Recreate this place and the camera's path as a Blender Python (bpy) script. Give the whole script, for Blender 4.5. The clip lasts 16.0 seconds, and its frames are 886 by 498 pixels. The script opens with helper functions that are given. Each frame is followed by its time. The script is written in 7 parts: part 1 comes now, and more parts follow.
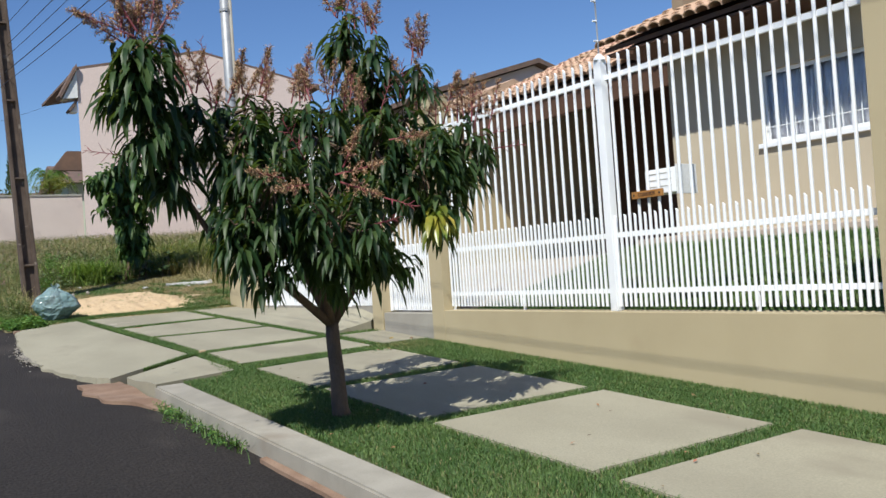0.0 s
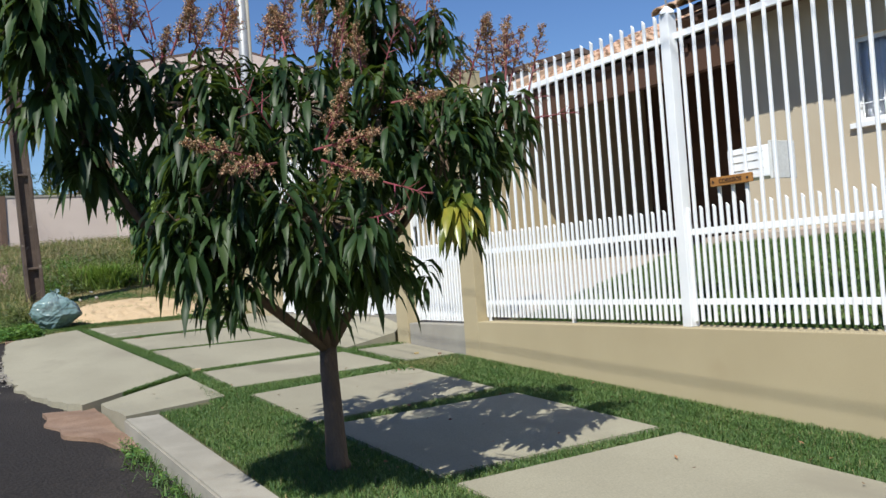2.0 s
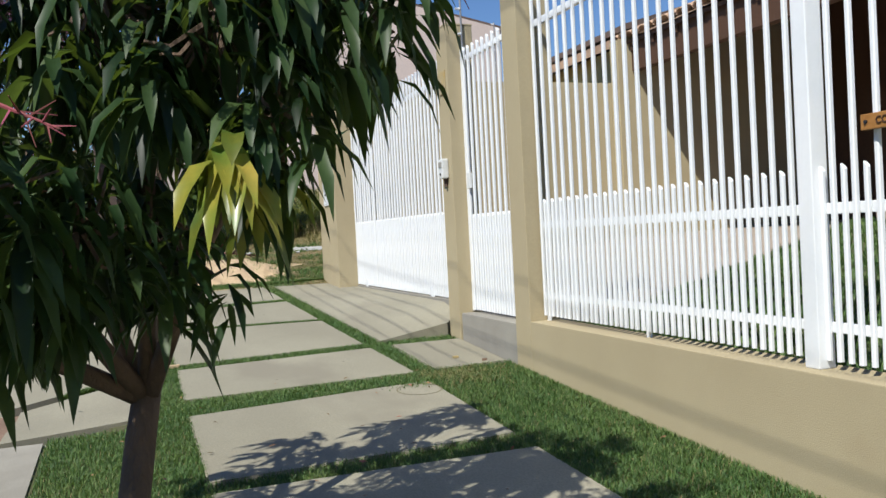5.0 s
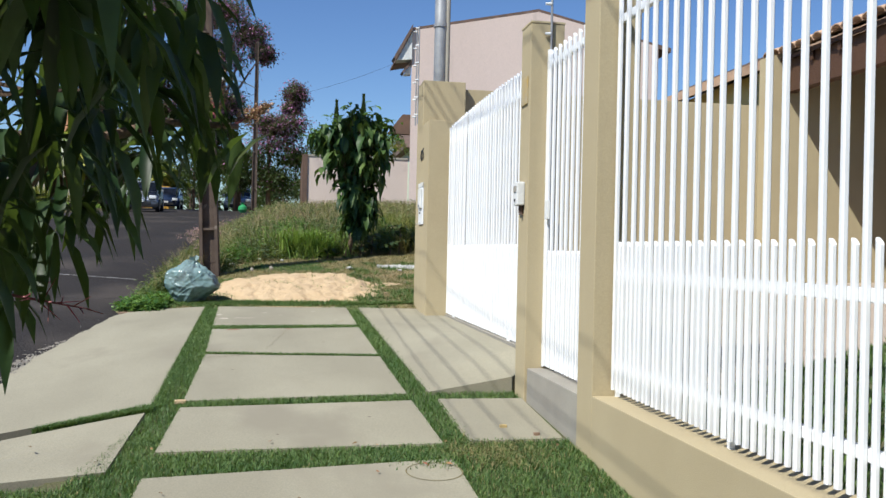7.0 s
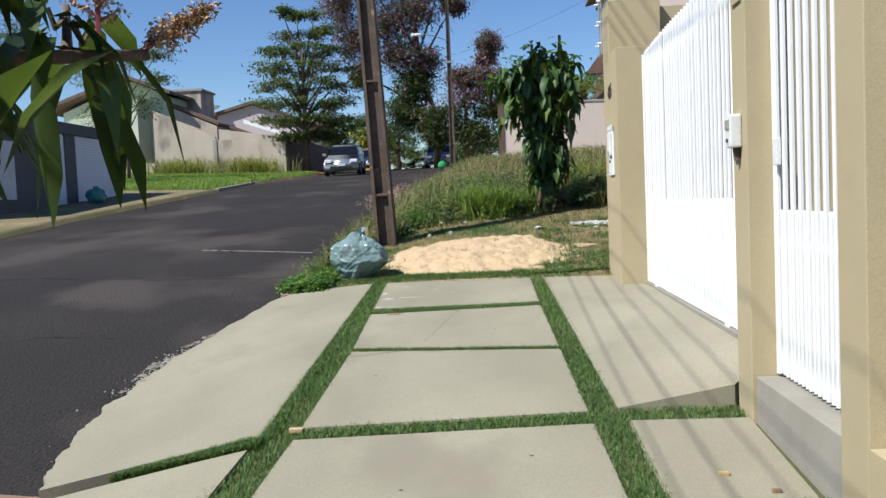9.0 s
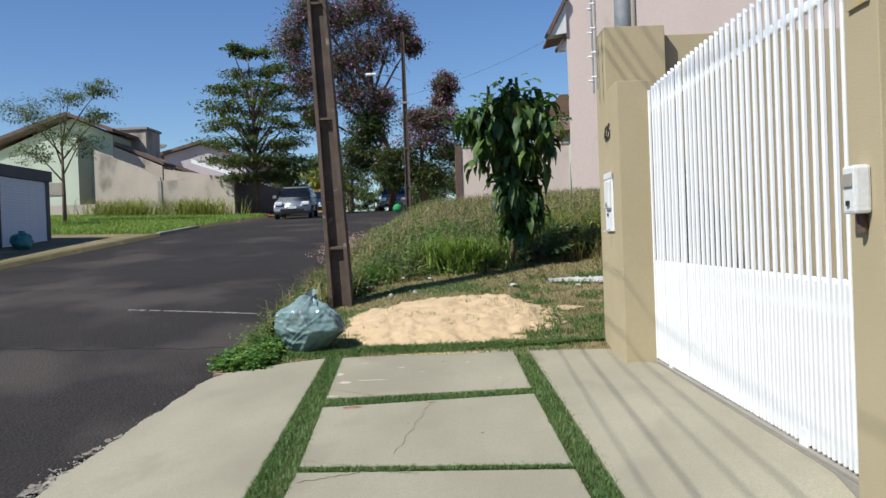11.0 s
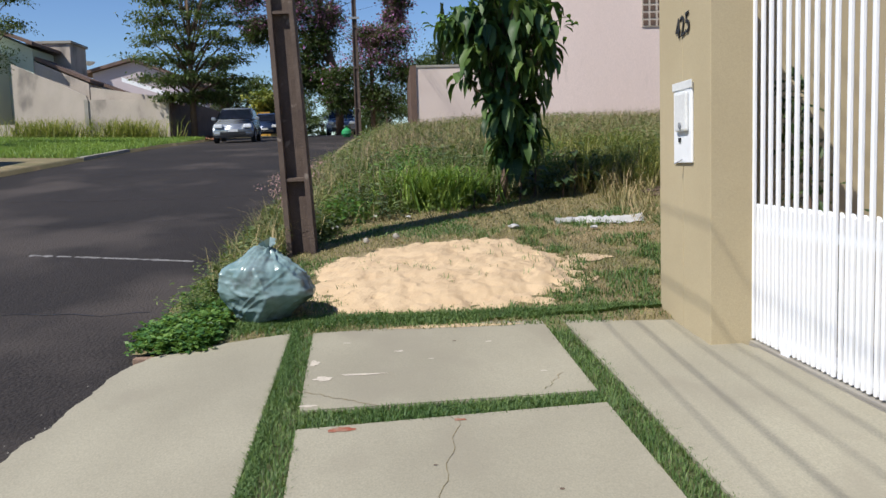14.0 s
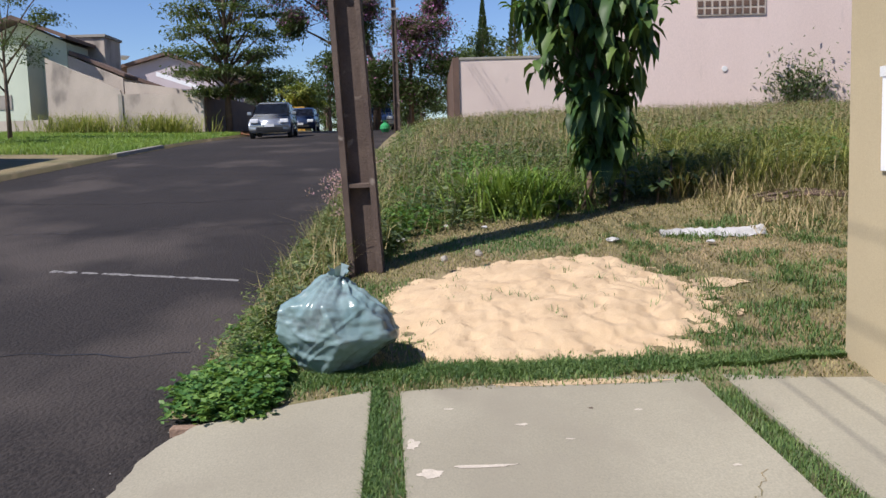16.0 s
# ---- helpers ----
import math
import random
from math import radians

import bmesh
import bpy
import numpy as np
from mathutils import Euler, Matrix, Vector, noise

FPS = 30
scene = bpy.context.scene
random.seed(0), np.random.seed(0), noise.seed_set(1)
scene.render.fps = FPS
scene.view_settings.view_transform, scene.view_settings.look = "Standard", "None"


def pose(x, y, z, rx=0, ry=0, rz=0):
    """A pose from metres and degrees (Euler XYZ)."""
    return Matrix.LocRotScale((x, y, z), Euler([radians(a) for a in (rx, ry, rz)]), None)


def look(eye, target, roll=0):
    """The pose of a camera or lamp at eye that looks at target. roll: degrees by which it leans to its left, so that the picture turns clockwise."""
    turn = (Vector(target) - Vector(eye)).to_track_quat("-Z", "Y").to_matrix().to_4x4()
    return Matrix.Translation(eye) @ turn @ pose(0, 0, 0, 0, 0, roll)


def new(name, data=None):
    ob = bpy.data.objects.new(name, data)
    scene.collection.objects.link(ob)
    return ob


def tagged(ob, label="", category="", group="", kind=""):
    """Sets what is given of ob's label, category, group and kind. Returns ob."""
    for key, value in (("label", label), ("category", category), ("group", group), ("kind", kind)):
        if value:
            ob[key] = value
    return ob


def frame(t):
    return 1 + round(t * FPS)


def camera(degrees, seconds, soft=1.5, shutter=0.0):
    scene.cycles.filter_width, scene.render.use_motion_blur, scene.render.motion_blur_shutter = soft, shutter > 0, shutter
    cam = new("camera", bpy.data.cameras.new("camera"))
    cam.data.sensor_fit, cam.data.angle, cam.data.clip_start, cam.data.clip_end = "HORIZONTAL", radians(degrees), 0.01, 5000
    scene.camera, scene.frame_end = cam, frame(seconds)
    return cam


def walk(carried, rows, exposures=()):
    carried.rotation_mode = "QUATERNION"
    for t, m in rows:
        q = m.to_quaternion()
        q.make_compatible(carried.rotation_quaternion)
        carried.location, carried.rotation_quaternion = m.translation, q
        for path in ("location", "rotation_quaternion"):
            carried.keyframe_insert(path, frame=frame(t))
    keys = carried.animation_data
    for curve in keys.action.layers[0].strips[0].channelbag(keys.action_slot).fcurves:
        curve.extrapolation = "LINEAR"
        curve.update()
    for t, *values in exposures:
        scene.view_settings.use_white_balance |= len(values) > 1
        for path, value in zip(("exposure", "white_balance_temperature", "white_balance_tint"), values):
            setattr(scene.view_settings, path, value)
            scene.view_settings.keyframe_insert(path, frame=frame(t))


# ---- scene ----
cam = camera(54.3, 16.0)
METRES, EYE, TILT, LEAN, TURN = 12.9, 1.5, 0.0, 0.0, -34.2
ROWS = [
    (0.0, 0.0, 0.0, 0.0, 0.07, 1.0, 4.05),
    (0.5, 0.0047, 0.0301, 0.0003, -4.7, -0.47, 4.84),
    (1.0, 0.0106, 0.0588, -0.0014, 1.63, -0.21, 6.11),
    (1.5, 0.0089, 0.0878, 0.0002, 5.17, -0.13, 4.78),
    (2.0, 0.0066, 0.1196, 0.0034, 2.8, 1.1, 4.28),
    (2.5, 0.015, 0.1484, 0.0005, 1.05, -0.23, 5.24),
    (3.0, 0.0264, 0.1808, 0.0024, 4.82, 0.47, 1.91),
    (3.5, 0.0341, 0.2164, 0.0004, 5.84, 0.63, 4.43),
    (6.0, 0.0956, 0.3643, 0.0182, 19.05, -1.66, -0.92),
    (6.5, 0.0977, 0.3899, 0.019, 19.93, -0.42, -2.41),
    (7.0, 0.0947, 0.4204, 0.0209, 24.24, 0.13, -1.28),
    (7.5, 0.0917, 0.4543, 0.0256, 31.57, -1.42, 1.23),
    (8.0, 0.0789, 0.4808, 0.0259, 35.01, -0.98, 1.73),
    (8.5, 0.0669, 0.513, 0.0271, 33.42, -4.68, 3.66),
    (9.0, 0.0528, 0.5427, 0.0317, 38.04, -3.19, 2.39),
    (9.5, 0.0335, 0.5699, 0.0371, 38.21, -2.95, 0.2),
    (10.0, 0.0117, 0.5907, 0.041, 34.93, -1.0, 0.85),
    (12.5, -0.0912, 0.6971, 0.0482, 35.88, -0.47, 3.54),
    (13.0, -0.1145, 0.7154, 0.0477, 35.89, -2.22, 0.77),
    (13.5, -0.1425, 0.7336, 0.0502, 29.93, -4.6, 2.21),
    (14.0, -0.1602, 0.7562, 0.0505, 31.12, -5.62, 1.74),
    (14.5, -0.1822, 0.7728, 0.053, 34.23, -5.45, 2.53),
    (15.0, -0.2052, 0.784, 0.0533, 30.38, -5.76, 0.72),
    (15.5, -0.2301, 0.8096, 0.0543, 31.26, -6.36, 1.86),
    (16.0, -0.2522, 0.8301, 0.0574, 33.14, -5.92, 1.71),
]
EXPOSURES = [(t, stops, 6480, tint) for t, stops, tint in ((0.0, 0.38, 5), (3.5, 0.36, 5), (6.0, 0.22, 5), (6.5, 0.20, 5), (7.5, 0.74, 5), (8.5, 0.64, 5), (9.0, 0.53, 5), (10.0, 0.40, 5), (12.5, 0.40, 6), (13.5, 0.40, 8), (15.0, 0.42, 11), (16.0, 0.5, 14))]
walk(cam, [(t, pose(0, 0, EYE, TILT, LEAN, TURN) @ pose(METRES * x, METRES * y, METRES * z, 90 + pitch, roll, yaw)) for t, x, y, z, yaw, pitch, roll in ROWS], EXPOSURES)

# ---- sky, sun, exposure ----
SUN_ELEVATION, SUN_BEARING = radians(50), radians(233)
world = bpy.data.worlds.new("sky")
scene.world = world
world.use_nodes = True
wn = world.node_tree
sky = wn.nodes.new("ShaderNodeTexSky")
sky.sky_type, sky.sun_disc = "NISHITA", False
sky.sun_elevation, sky.sun_rotation = SUN_ELEVATION, SUN_BEARING
sky.air_density, sky.dust_density, sky.ozone_density = 1.0, 0.0, 5.0
tone = wn.nodes.new("ShaderNodeHueSaturation")
tone.inputs["Saturation"].default_value, tone.inputs["Hue"].default_value = 1.12, 0.511
wn.links.new(sky.outputs[0], tone.inputs["Color"])
wn.links.new(tone.outputs[0], wn.nodes["Background"].inputs[0])
wn.nodes["Background"].inputs[1].default_value = 0.09
sun = new("sun", bpy.data.lights.new("sun", "SUN"))
sun.data.energy, sun.data.angle, sun.data.color = 4.8, radians(0.55), (1.0, 0.955, 0.90)
sun_way = Vector((math.sin(SUN_BEARING) * math.cos(SUN_ELEVATION), math.cos(SUN_BEARING) * math.cos(SUN_ELEVATION), math.sin(SUN_ELEVATION)))
sun.matrix_world = look(sun_way * 40, (0, 0, 0))

# ---- materials ----
MATS = {}


def mat(name, a, b=None, rough=0.7, scale=6.0, fine=90.0, bump=0.15, metal=0.0, stain=None, stain_at=0.62, stain_scale=1.2, island=0.0, spec=0.4, through_light=0.0, stretch=None, depth=0.01, speck=0.3):
    """Surface with colour variation at two sizes, fine relief, and optional stains with a shape of their own."""
    if name in MATS:
        return MATS[name]
    m = bpy.data.materials.new(name)
    m.use_nodes = True
    n, l = m.node_tree.nodes, m.node_tree.links
    p = n["Principled BSDF"]
    b = b or tuple(c * 0.8 for c in a)
    co = n.new("ShaderNodeTexCoord").outputs["Object"]
    if stretch:
        mp = n.new("ShaderNodeMapping")
        mp.inputs["Scale"].default_value = stretch
        l.new(co, mp.inputs[0])
        co = mp.outputs[0]

    def tex(s, detail=5.0):
        t = n.new("ShaderNodeTexNoise")
        t.inputs["Scale"].default_value, t.inputs["Detail"].default_value = s, detail
        l.new(co, t.inputs["Vector"])
        return t.outputs["Fac"]

    def mix(f, x, y):
        k = n.new("ShaderNodeMix")
        k.data_type = "RGBA"
        for value, socket in ((f, k.inputs[0]), (x, k.inputs[6]), (y, k.inputs[7])):
            if isinstance(value, bpy.types.NodeSocket):
                l.new(value, socket)
            else:
                socket.default_value = value if isinstance(value, float) else (*value, 1)
        return k.outputs[2]

    def ramp(f, lo, hi):
        r = n.new("ShaderNodeMapRange")
        r.inputs[1].default_value, r.inputs[2].default_value = lo, hi
        l.new(f, r.inputs[0])
        return r.outputs[0]

    big, small = tex(scale), tex(fine, 3.0)
    col = mix(ramp(big, 0.35, 0.65), a, b)
    col = mix(ramp(small, 0.3, 0.75), col, mix(speck, col, tuple(c * 0.45 for c in a)))
    if stain:
        col = mix(ramp(tex(stain_scale, 8.0), stain_at, stain_at + 0.12), col, stain)
    if island:
        g = n.new("ShaderNodeNewGeometry").outputs["Random Per Island"]
        hsv = n.new("ShaderNodeHueSaturation")
        l.new(col, hsv.inputs["Color"])
        r = n.new("ShaderNodeMapRange")
        r.inputs[3].default_value, r.inputs[4].default_value = 1 - island, 1 + island
        l.new(g, r.inputs[0])
        l.new(r.outputs[0], hsv.inputs["Value"])
        r2 = n.new("ShaderNodeMapRange")
        r2.inputs[3].default_value, r2.inputs[4].default_value = 0.5 + island * 0.06, 0.5 - island * 0.06
        l.new(g, r2.inputs[0])
        l.new(r2.outputs[0], hsv.inputs["Hue"])
        col = hsv.outputs[0]
    l.new(col, p.inputs["Base Color"])
    p.inputs["Roughness"].default_value, p.inputs["Metallic"].default_value = rough, metal
    p.inputs["Specular IOR Level"].default_value = spec
    if bump:
        k = n.new("ShaderNodeBump")
        k.inputs["Strength"].default_value, k.inputs["Distance"].default_value = bump, depth
        l.new(small, k.inputs["Height"])
        l.new(k.outputs[0], p.inputs["Normal"])
    if through_light:
        t = n.new("ShaderNodeBsdfTranslucent")
        l.new(mix(0.35, col, (0.35, 0.5, 0.05)), t.inputs[0])
        s = n.new("ShaderNodeMixShader")
        s.inputs[0].default_value = through_light
        l.new(p.outputs[0], s.inputs[1])
        l.new(t.outputs[0], s.inputs[2])
        l.new(s.outputs[0], n["Material Output"].inputs[0])
    MATS[name] = m
    return m


ASPHALT = mat("asphalt", (0.0245, 0.0205, 0.0185), (0.038, 0.0313, 0.0276), 0.86, 0.5, 46, 1.0, spec=0.28, speck=1.0, stain=(0.054, 0.0447, 0.0385), stain_at=0.52, stain_scale=0.45, depth=0.014, stretch=(1, 0.7, 1))
SLAB = mat("slab_concrete", (0.338, 0.312, 0.232), (0.272, 0.249, 0.184), 0.85, 1.1, 110, 0.3, stain=(0.236, 0.213, 0.160), stain_at=0.56, stain_scale=1.3, depth=0.003, speck=0.45, stretch=(1, 0.6, 1))
KERB = mat("kerb_concrete", (0.35, 0.325, 0.275), (0.27, 0.25, 0.21), 0.9, 3, 120, 0.4, stain=(0.22, 0.18, 0.14), stain_at=0.6, depth=0.005)
GREY = mat("grey_concrete", (0.335, 0.315, 0.27), (0.28, 0.26, 0.225), 0.9, 2.5, 110, 0.3, stain=(0.18, 0.17, 0.15), depth=0.004)
BEIGE = mat("beige_render", (0.445, 0.372, 0.235), (0.41, 0.34, 0.212), 0.9, 1.4, 160, 0.5, stain=(0.36, 0.29, 0.18), stain_at=0.66, depth=0.003)
HOUSE = mat("cream_render", (0.50, 0.43, 0.32), (0.46, 0.39, 0.285), 0.9, 1.2, 130, 0.4, stain=(0.40, 0.34, 0.25), stain_at=0.66, depth=0.003)
WHITE = mat("white_enamel", (0.82, 0.83, 0.84), (0.76, 0.78, 0.80), 0.35, 3, 60, 0.03, spec=0.5, speck=0.05)
WHITE_DULL = mat("white_paint", (0.72, 0.73, 0.72), (0.62, 0.63, 0.62), 0.6, 3, 60, 0.1)
SOIL = mat("soil", (0.23, 0.18, 0.10), (0.15, 0.14, 0.065), 0.95, 0.8, 40, 0.8, stain=(0.30, 0.23, 0.13), stain_at=0.58, stain_scale=1.1, depth=0.03)
TURF = mat("turf_soil", (0.075, 0.10, 0.03), (0.11, 0.10, 0.05), 0.95, 3, 60, 0.8, depth=0.02)
GRASS = mat("grass_blades", (0.075, 0.155, 0.042), (0.12, 0.2, 0.06), 0.55, 1.5, 40, 0, island=0.5, through_light=0.3)
DRY = mat("dry_grass", (0.36, 0.29, 0.15), (0.26, 0.24, 0.10), 0.7, 0.9, 40, 0, island=0.5, through_light=0.25)
WEED = mat("weed_leaves", (0.095, 0.15, 0.05), (0.17, 0.2, 0.075), 0.6, 0.5, 40, 0, island=0.55, through_light=0.3)
BRIGHT = mat("bright_weed", (0.15, 0.27, 0.045), (0.21, 0.31, 0.07), 0.5, 0.9, 40, 0, island=0.4, through_light=0.35)
CREEPER = mat("creeper_leaves", (0.07, 0.17, 0.035), (0.11, 0.22, 0.05), 0.5, 2, 40, 0, island=0.5, through_light=0.3)
MANGO = mat("mango_leaves", (0.019, 0.045, 0.016), (0.036, 0.074, 0.024), 0.46, 3, 60, 0.02, island=0.7, spec=0.3, through_light=0.27)
MANGO_NEW = mat("young_mango_leaves", (0.34, 0.30, 0.05), (0.13, 0.22, 0.04), 0.3, 8, 60, 0.02, island=0.5, through_light=0.3)
PANICLE = mat("flower_spikes", (0.50, 0.34, 0.19), (0.39, 0.26, 0.15), 0.8, 30, 200, 0, island=0.5)
STALK = mat("red_stalks", (0.27, 0.06, 0.075), (0.2, 0.065, 0.06), 0.6, 20, 200, 0, island=0.4)
BARK = mat("bark", (0.17, 0.115, 0.08), (0.11, 0.08, 0.06), 0.9, 9, 60, 0.9, depth=0.012, stretch=(1, 1, 0.35))
SAND = mat("sand", (0.57, 0.425, 0.265), (0.51, 0.37, 0.225), 0.95, 5, 120, 0.7, depth=0.012)
TAR = mat("pole_concrete", (0.075, 0.052, 0.042), (0.12, 0.088, 0.068), 0.85, 4, 60, 0.6, stain=(0.28, 0.24, 0.2), stain_at=0.64, stain_scale=6, depth=0.008)
STEEL = mat("galvanised_steel", (0.36, 0.37, 0.38), (0.28, 0.29, 0.31), 0.5, 5, 60, 0.1, metal=0.3)
PINK = mat("pink_render", (0.68, 0.555, 0.505), (0.63, 0.51, 0.46), 0.9, 0.35, 60, 0.3, stain=(0.42, 0.35, 0.31), stain_at=0.62, stain_scale=0.9, stretch=(1, 1, 0.28))
STRAWY = mat("yellowing_grass", (0.30, 0.30, 0.08), (0.24, 0.27, 0.07), 0.7, 0.9, 40, 0, island=0.5, through_light=0.3)
LIME = mat("lime_scuff", (0.56, 0.5, 0.41), (0.44, 0.39, 0.32), 0.9, 25, 90, 0.3)
RED_STAIN = mat("red_stain", (0.27, 0.075, 0.04), (0.30, 0.19, 0.13), 0.9, 25, 90, 0.3)
CRUMBLE = mat("crumbled_concrete", (0.25, 0.225, 0.19), (0.17, 0.15, 0.13), 0.95, 12, 90, 0.9, depth=0.008)
PINKISH = mat("weathered_pink_wall", (0.62, 0.52, 0.46), (0.56, 0.46, 0.41), 0.95, 0.6, 40, 0.5, stain=(0.36, 0.31, 0.28), stain_at=0.6, stain_scale=0.8)
PALE = mat("weathered_wall", (0.52, 0.45, 0.38), (0.40, 0.345, 0.29), 0.95, 0.9, 30, 0.6, stain=(0.22, 0.195, 0.17), stain_at=0.56, stain_scale=0.9, stretch=(1, 1, 0.5))
MINT = mat("pale_green_wall", (0.56, 0.62, 0.50), (0.50, 0.56, 0.45), 0.9, 0.5, 50, 0.2)
LILAC = mat("lilac_wall", (0.52, 0.45, 0.47), (0.47, 0.41, 0.43), 0.9, 0.5, 50, 0.2)
CHARCOAL = mat("charcoal_wall", (0.13, 0.132, 0.128), (0.11, 0.112, 0.108), 0.8, 1, 50, 0.2)
RUST = mat("rusty_brown", (0.14, 0.085, 0.06), (0.10, 0.065, 0.05), 0.8, 2, 50, 0.3)
TILE = mat("clay_tile", (0.60, 0.40, 0.28), (0.50, 0.31, 0.21), 0.85, 3, 60, 0.4, stain=(0.32, 0.22, 0.17), stain_at=0.6, stain_scale=5, island=0.25)
OLD_TILE = mat("old_clay_tile", (0.17, 0.11, 0.085), (0.11, 0.08, 0.07), 0.9, 3, 60, 0.4)
SEED = mat("seed_heads", (0.21, 0.155, 0.115), (0.16, 0.14, 0.075), 0.8, 0.8, 40, 0, island=0.5, through_light=0.2)
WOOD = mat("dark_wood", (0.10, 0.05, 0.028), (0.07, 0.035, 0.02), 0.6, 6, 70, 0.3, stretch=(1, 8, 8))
PLANK = mat("varnished_plank", (0.42, 0.20, 0.055), (0.33, 0.15, 0.04), 0.45, 9, 90, 0.2, stretch=(8, 1, 8))
BLACK = mat("black_enamel", (0.02, 0.02, 0.022), (0.03, 0.03, 0.03), 0.5, 6, 60, 0.05)
CLAY = mat("red_clay", (0.20, 0.125, 0.085), (0.28, 0.19, 0.135), 0.95, 4, 60, 0.8, depth=0.01)
BAG = mat("bag_plastic", (0.18, 0.28, 0.28), (0.27, 0.36, 0.36), 0.2, 5, 24, 0.0, spec=0.6, through_light=0.12, stain=(0.11, 0.14, 0.145), stain_at=0.53, stain_scale=5, depth=0.02)
bag_nodes, bag_links = BAG.node_tree.nodes, BAG.node_tree.links
crease = bag_nodes.new("ShaderNodeTexVoronoi")
crease.feature = "DISTANCE_TO_EDGE"
crease.inputs["Scale"].default_value = 4.2
crease_map = bag_nodes.new("ShaderNodeMapping")
crease_map.inputs["Scale"].default_value = (1, 1, 2.2)
crease_map.inputs["Rotation"].default_value = (0.3, 0.35, 0)
crease_bump = bag_nodes.new("ShaderNodeBump")
crease_bump.inputs["Strength"].default_value, crease_bump.inputs["Distance"].default_value = 0.3, 0.03
bag_links.new(bag_nodes.new("ShaderNodeTexCoord").outputs["Object"], crease_map.inputs[0])
bag_links.new(crease_map.outputs[0], crease.inputs["Vector"])
bag_links.new(crease.outputs["Distance"], crease_bump.inputs["Height"])
bag_links.new(crease_bump.outputs[0], bag_nodes["Principled BSDF"].inputs["Normal"])
PAPER = mat("white_sheet", (0.5, 0.49, 0.47), (0.4, 0.39, 0.37), 0.7, 8, 60, 0.3)
LEAFLITTER = mat("dead_leaves", (0.26, 0.12, 0.06), (0.33, 0.19, 0.09), 0.8, 8, 60, 0, island=0.5)
FAR_LEAF = mat("tree_leaves", (0.035, 0.065, 0.02), (0.06, 0.09, 0.03), 0.55, 0.6, 30, 0, island=0.5, through_light=0.2)
LIGHT_LEAF = mat("feathery_leaves", (0.075, 0.11, 0.045), (0.10, 0.14, 0.06), 0.6, 0.6, 30, 0, island=0.5, through_light=0.25)
FLOWER = mat("purple_flowers", (0.40, 0.16, 0.33), (0.25, 0.10, 0.18), 0.7, 0.8, 30, 0, island=0.6, through_light=0.2)
YELLOW_LEAF = mat("yellow_green_leaves", (0.22, 0.24, 0.04), (0.17, 0.2, 0.04), 0.6, 0.6, 30, 0, island=0.4, through_light=0.2)
SILVER = mat("silver_car_paint", (0.42, 0.45, 0.48), (0.40, 0.43, 0.46), 0.25, 2, 60, 0, metal=0.6)
NAVY = mat("navy_car_paint", (0.03, 0.05, 0.10), (0.03, 0.045, 0.09), 0.2, 2, 60, 0, metal=0.3)
RUBBER = mat("rubber", (0.02, 0.02, 0.02), (0.03, 0.03, 0.03), 0.85, 5, 60, 0.2)
DARKGLASS = mat("dark_car_glass", (0.015, 0.018, 0.02), (0.02, 0.02, 0.025), 0.06, 2, 60, 0, spec=0.8)
GREENPL = mat("green_plastic", (0.03, 0.30, 0.10), (0.04, 0.25, 0.1), 0.4, 5, 60, 0.1)
TEALPL = mat("teal_plastic", (0.05, 0.26, 0.24), (0.07, 0.22, 0.21), 0.35, 5, 60, 0.1)
CURTAIN = mat("curtain", (0.75, 0.77, 0.82), (0.66, 0.68, 0.76), 0.9, 8, 60, 0.2)
YELLOWP = mat("yellow_sign", (0.50, 0.34, 0.10), (0.42, 0.36, 0.24), 0.5, 8, 60, 0)
ROADPAINT = mat("worn_road_paint", (0.30, 0.29, 0.28), (0.12, 0.115, 0.11), 0.9, 25, 90, 0.3)
# carport and room walls: their shade is put into this darker brown
SHADEWALL = mat("shade_browned_wall", (0.26, 0.2, 0.14), (0.22, 0.17, 0.12), 0.9, 1, 60, 0.2)
FLOORTILE = mat("patio_tile", (0.48, 0.40, 0.33), (0.42, 0.34, 0.28), 0.5, 3, 60, 0.1)
GLASS = bpy.data.materials.new("window_glass")
GLASS.use_nodes = True
gp = GLASS.node_tree.nodes["Principled BSDF"]
gp.inputs["Base Color"].default_value, gp.inputs["Roughness"].default_value = (0.97, 0.98, 1, 1), 0.02
gp.inputs["Transmission Weight"].default_value, gp.inputs["IOR"].default_value = 1.0, 1.2

# ---- building helpers ----
rng = np.random.default_rng(4)


def mesh_of(name, bm, material, smooth=False):
    me = bpy.data.meshes.new(name)
    bm.normal_update()
    bm.to_mesh(me)
    bm.free()
    if material:
        me.materials.append(material)
    if smooth:
        me.shade_smooth()
    return me


def part(name, bm, material, parent=None, label="", smooth=False):
    ob = new(name, mesh_of(name, bm, material, smooth))
    if parent is not None:
        ob.parent = parent
        ob.matrix_parent_inverse = Matrix.Translation(-parent.location)
    if label:
        ob["label"] = label
    return ob


def shared(name, me, m, parent):
    """One more piece on a mesh that its like share, at the pose m of the world."""
    ob = new(name, me)
    ob.parent = parent
    ob.matrix_parent_inverse = Matrix.Translation(-parent.location)
    ob.matrix_basis = m
    return ob


def empty(name, x, y, z, label="", category="", group="", kind=""):
    ob = new(name)
    ob.location = (x, y, z)
    ob.empty_display_size = 0.1
    return tagged(ob, label, category, group, kind)


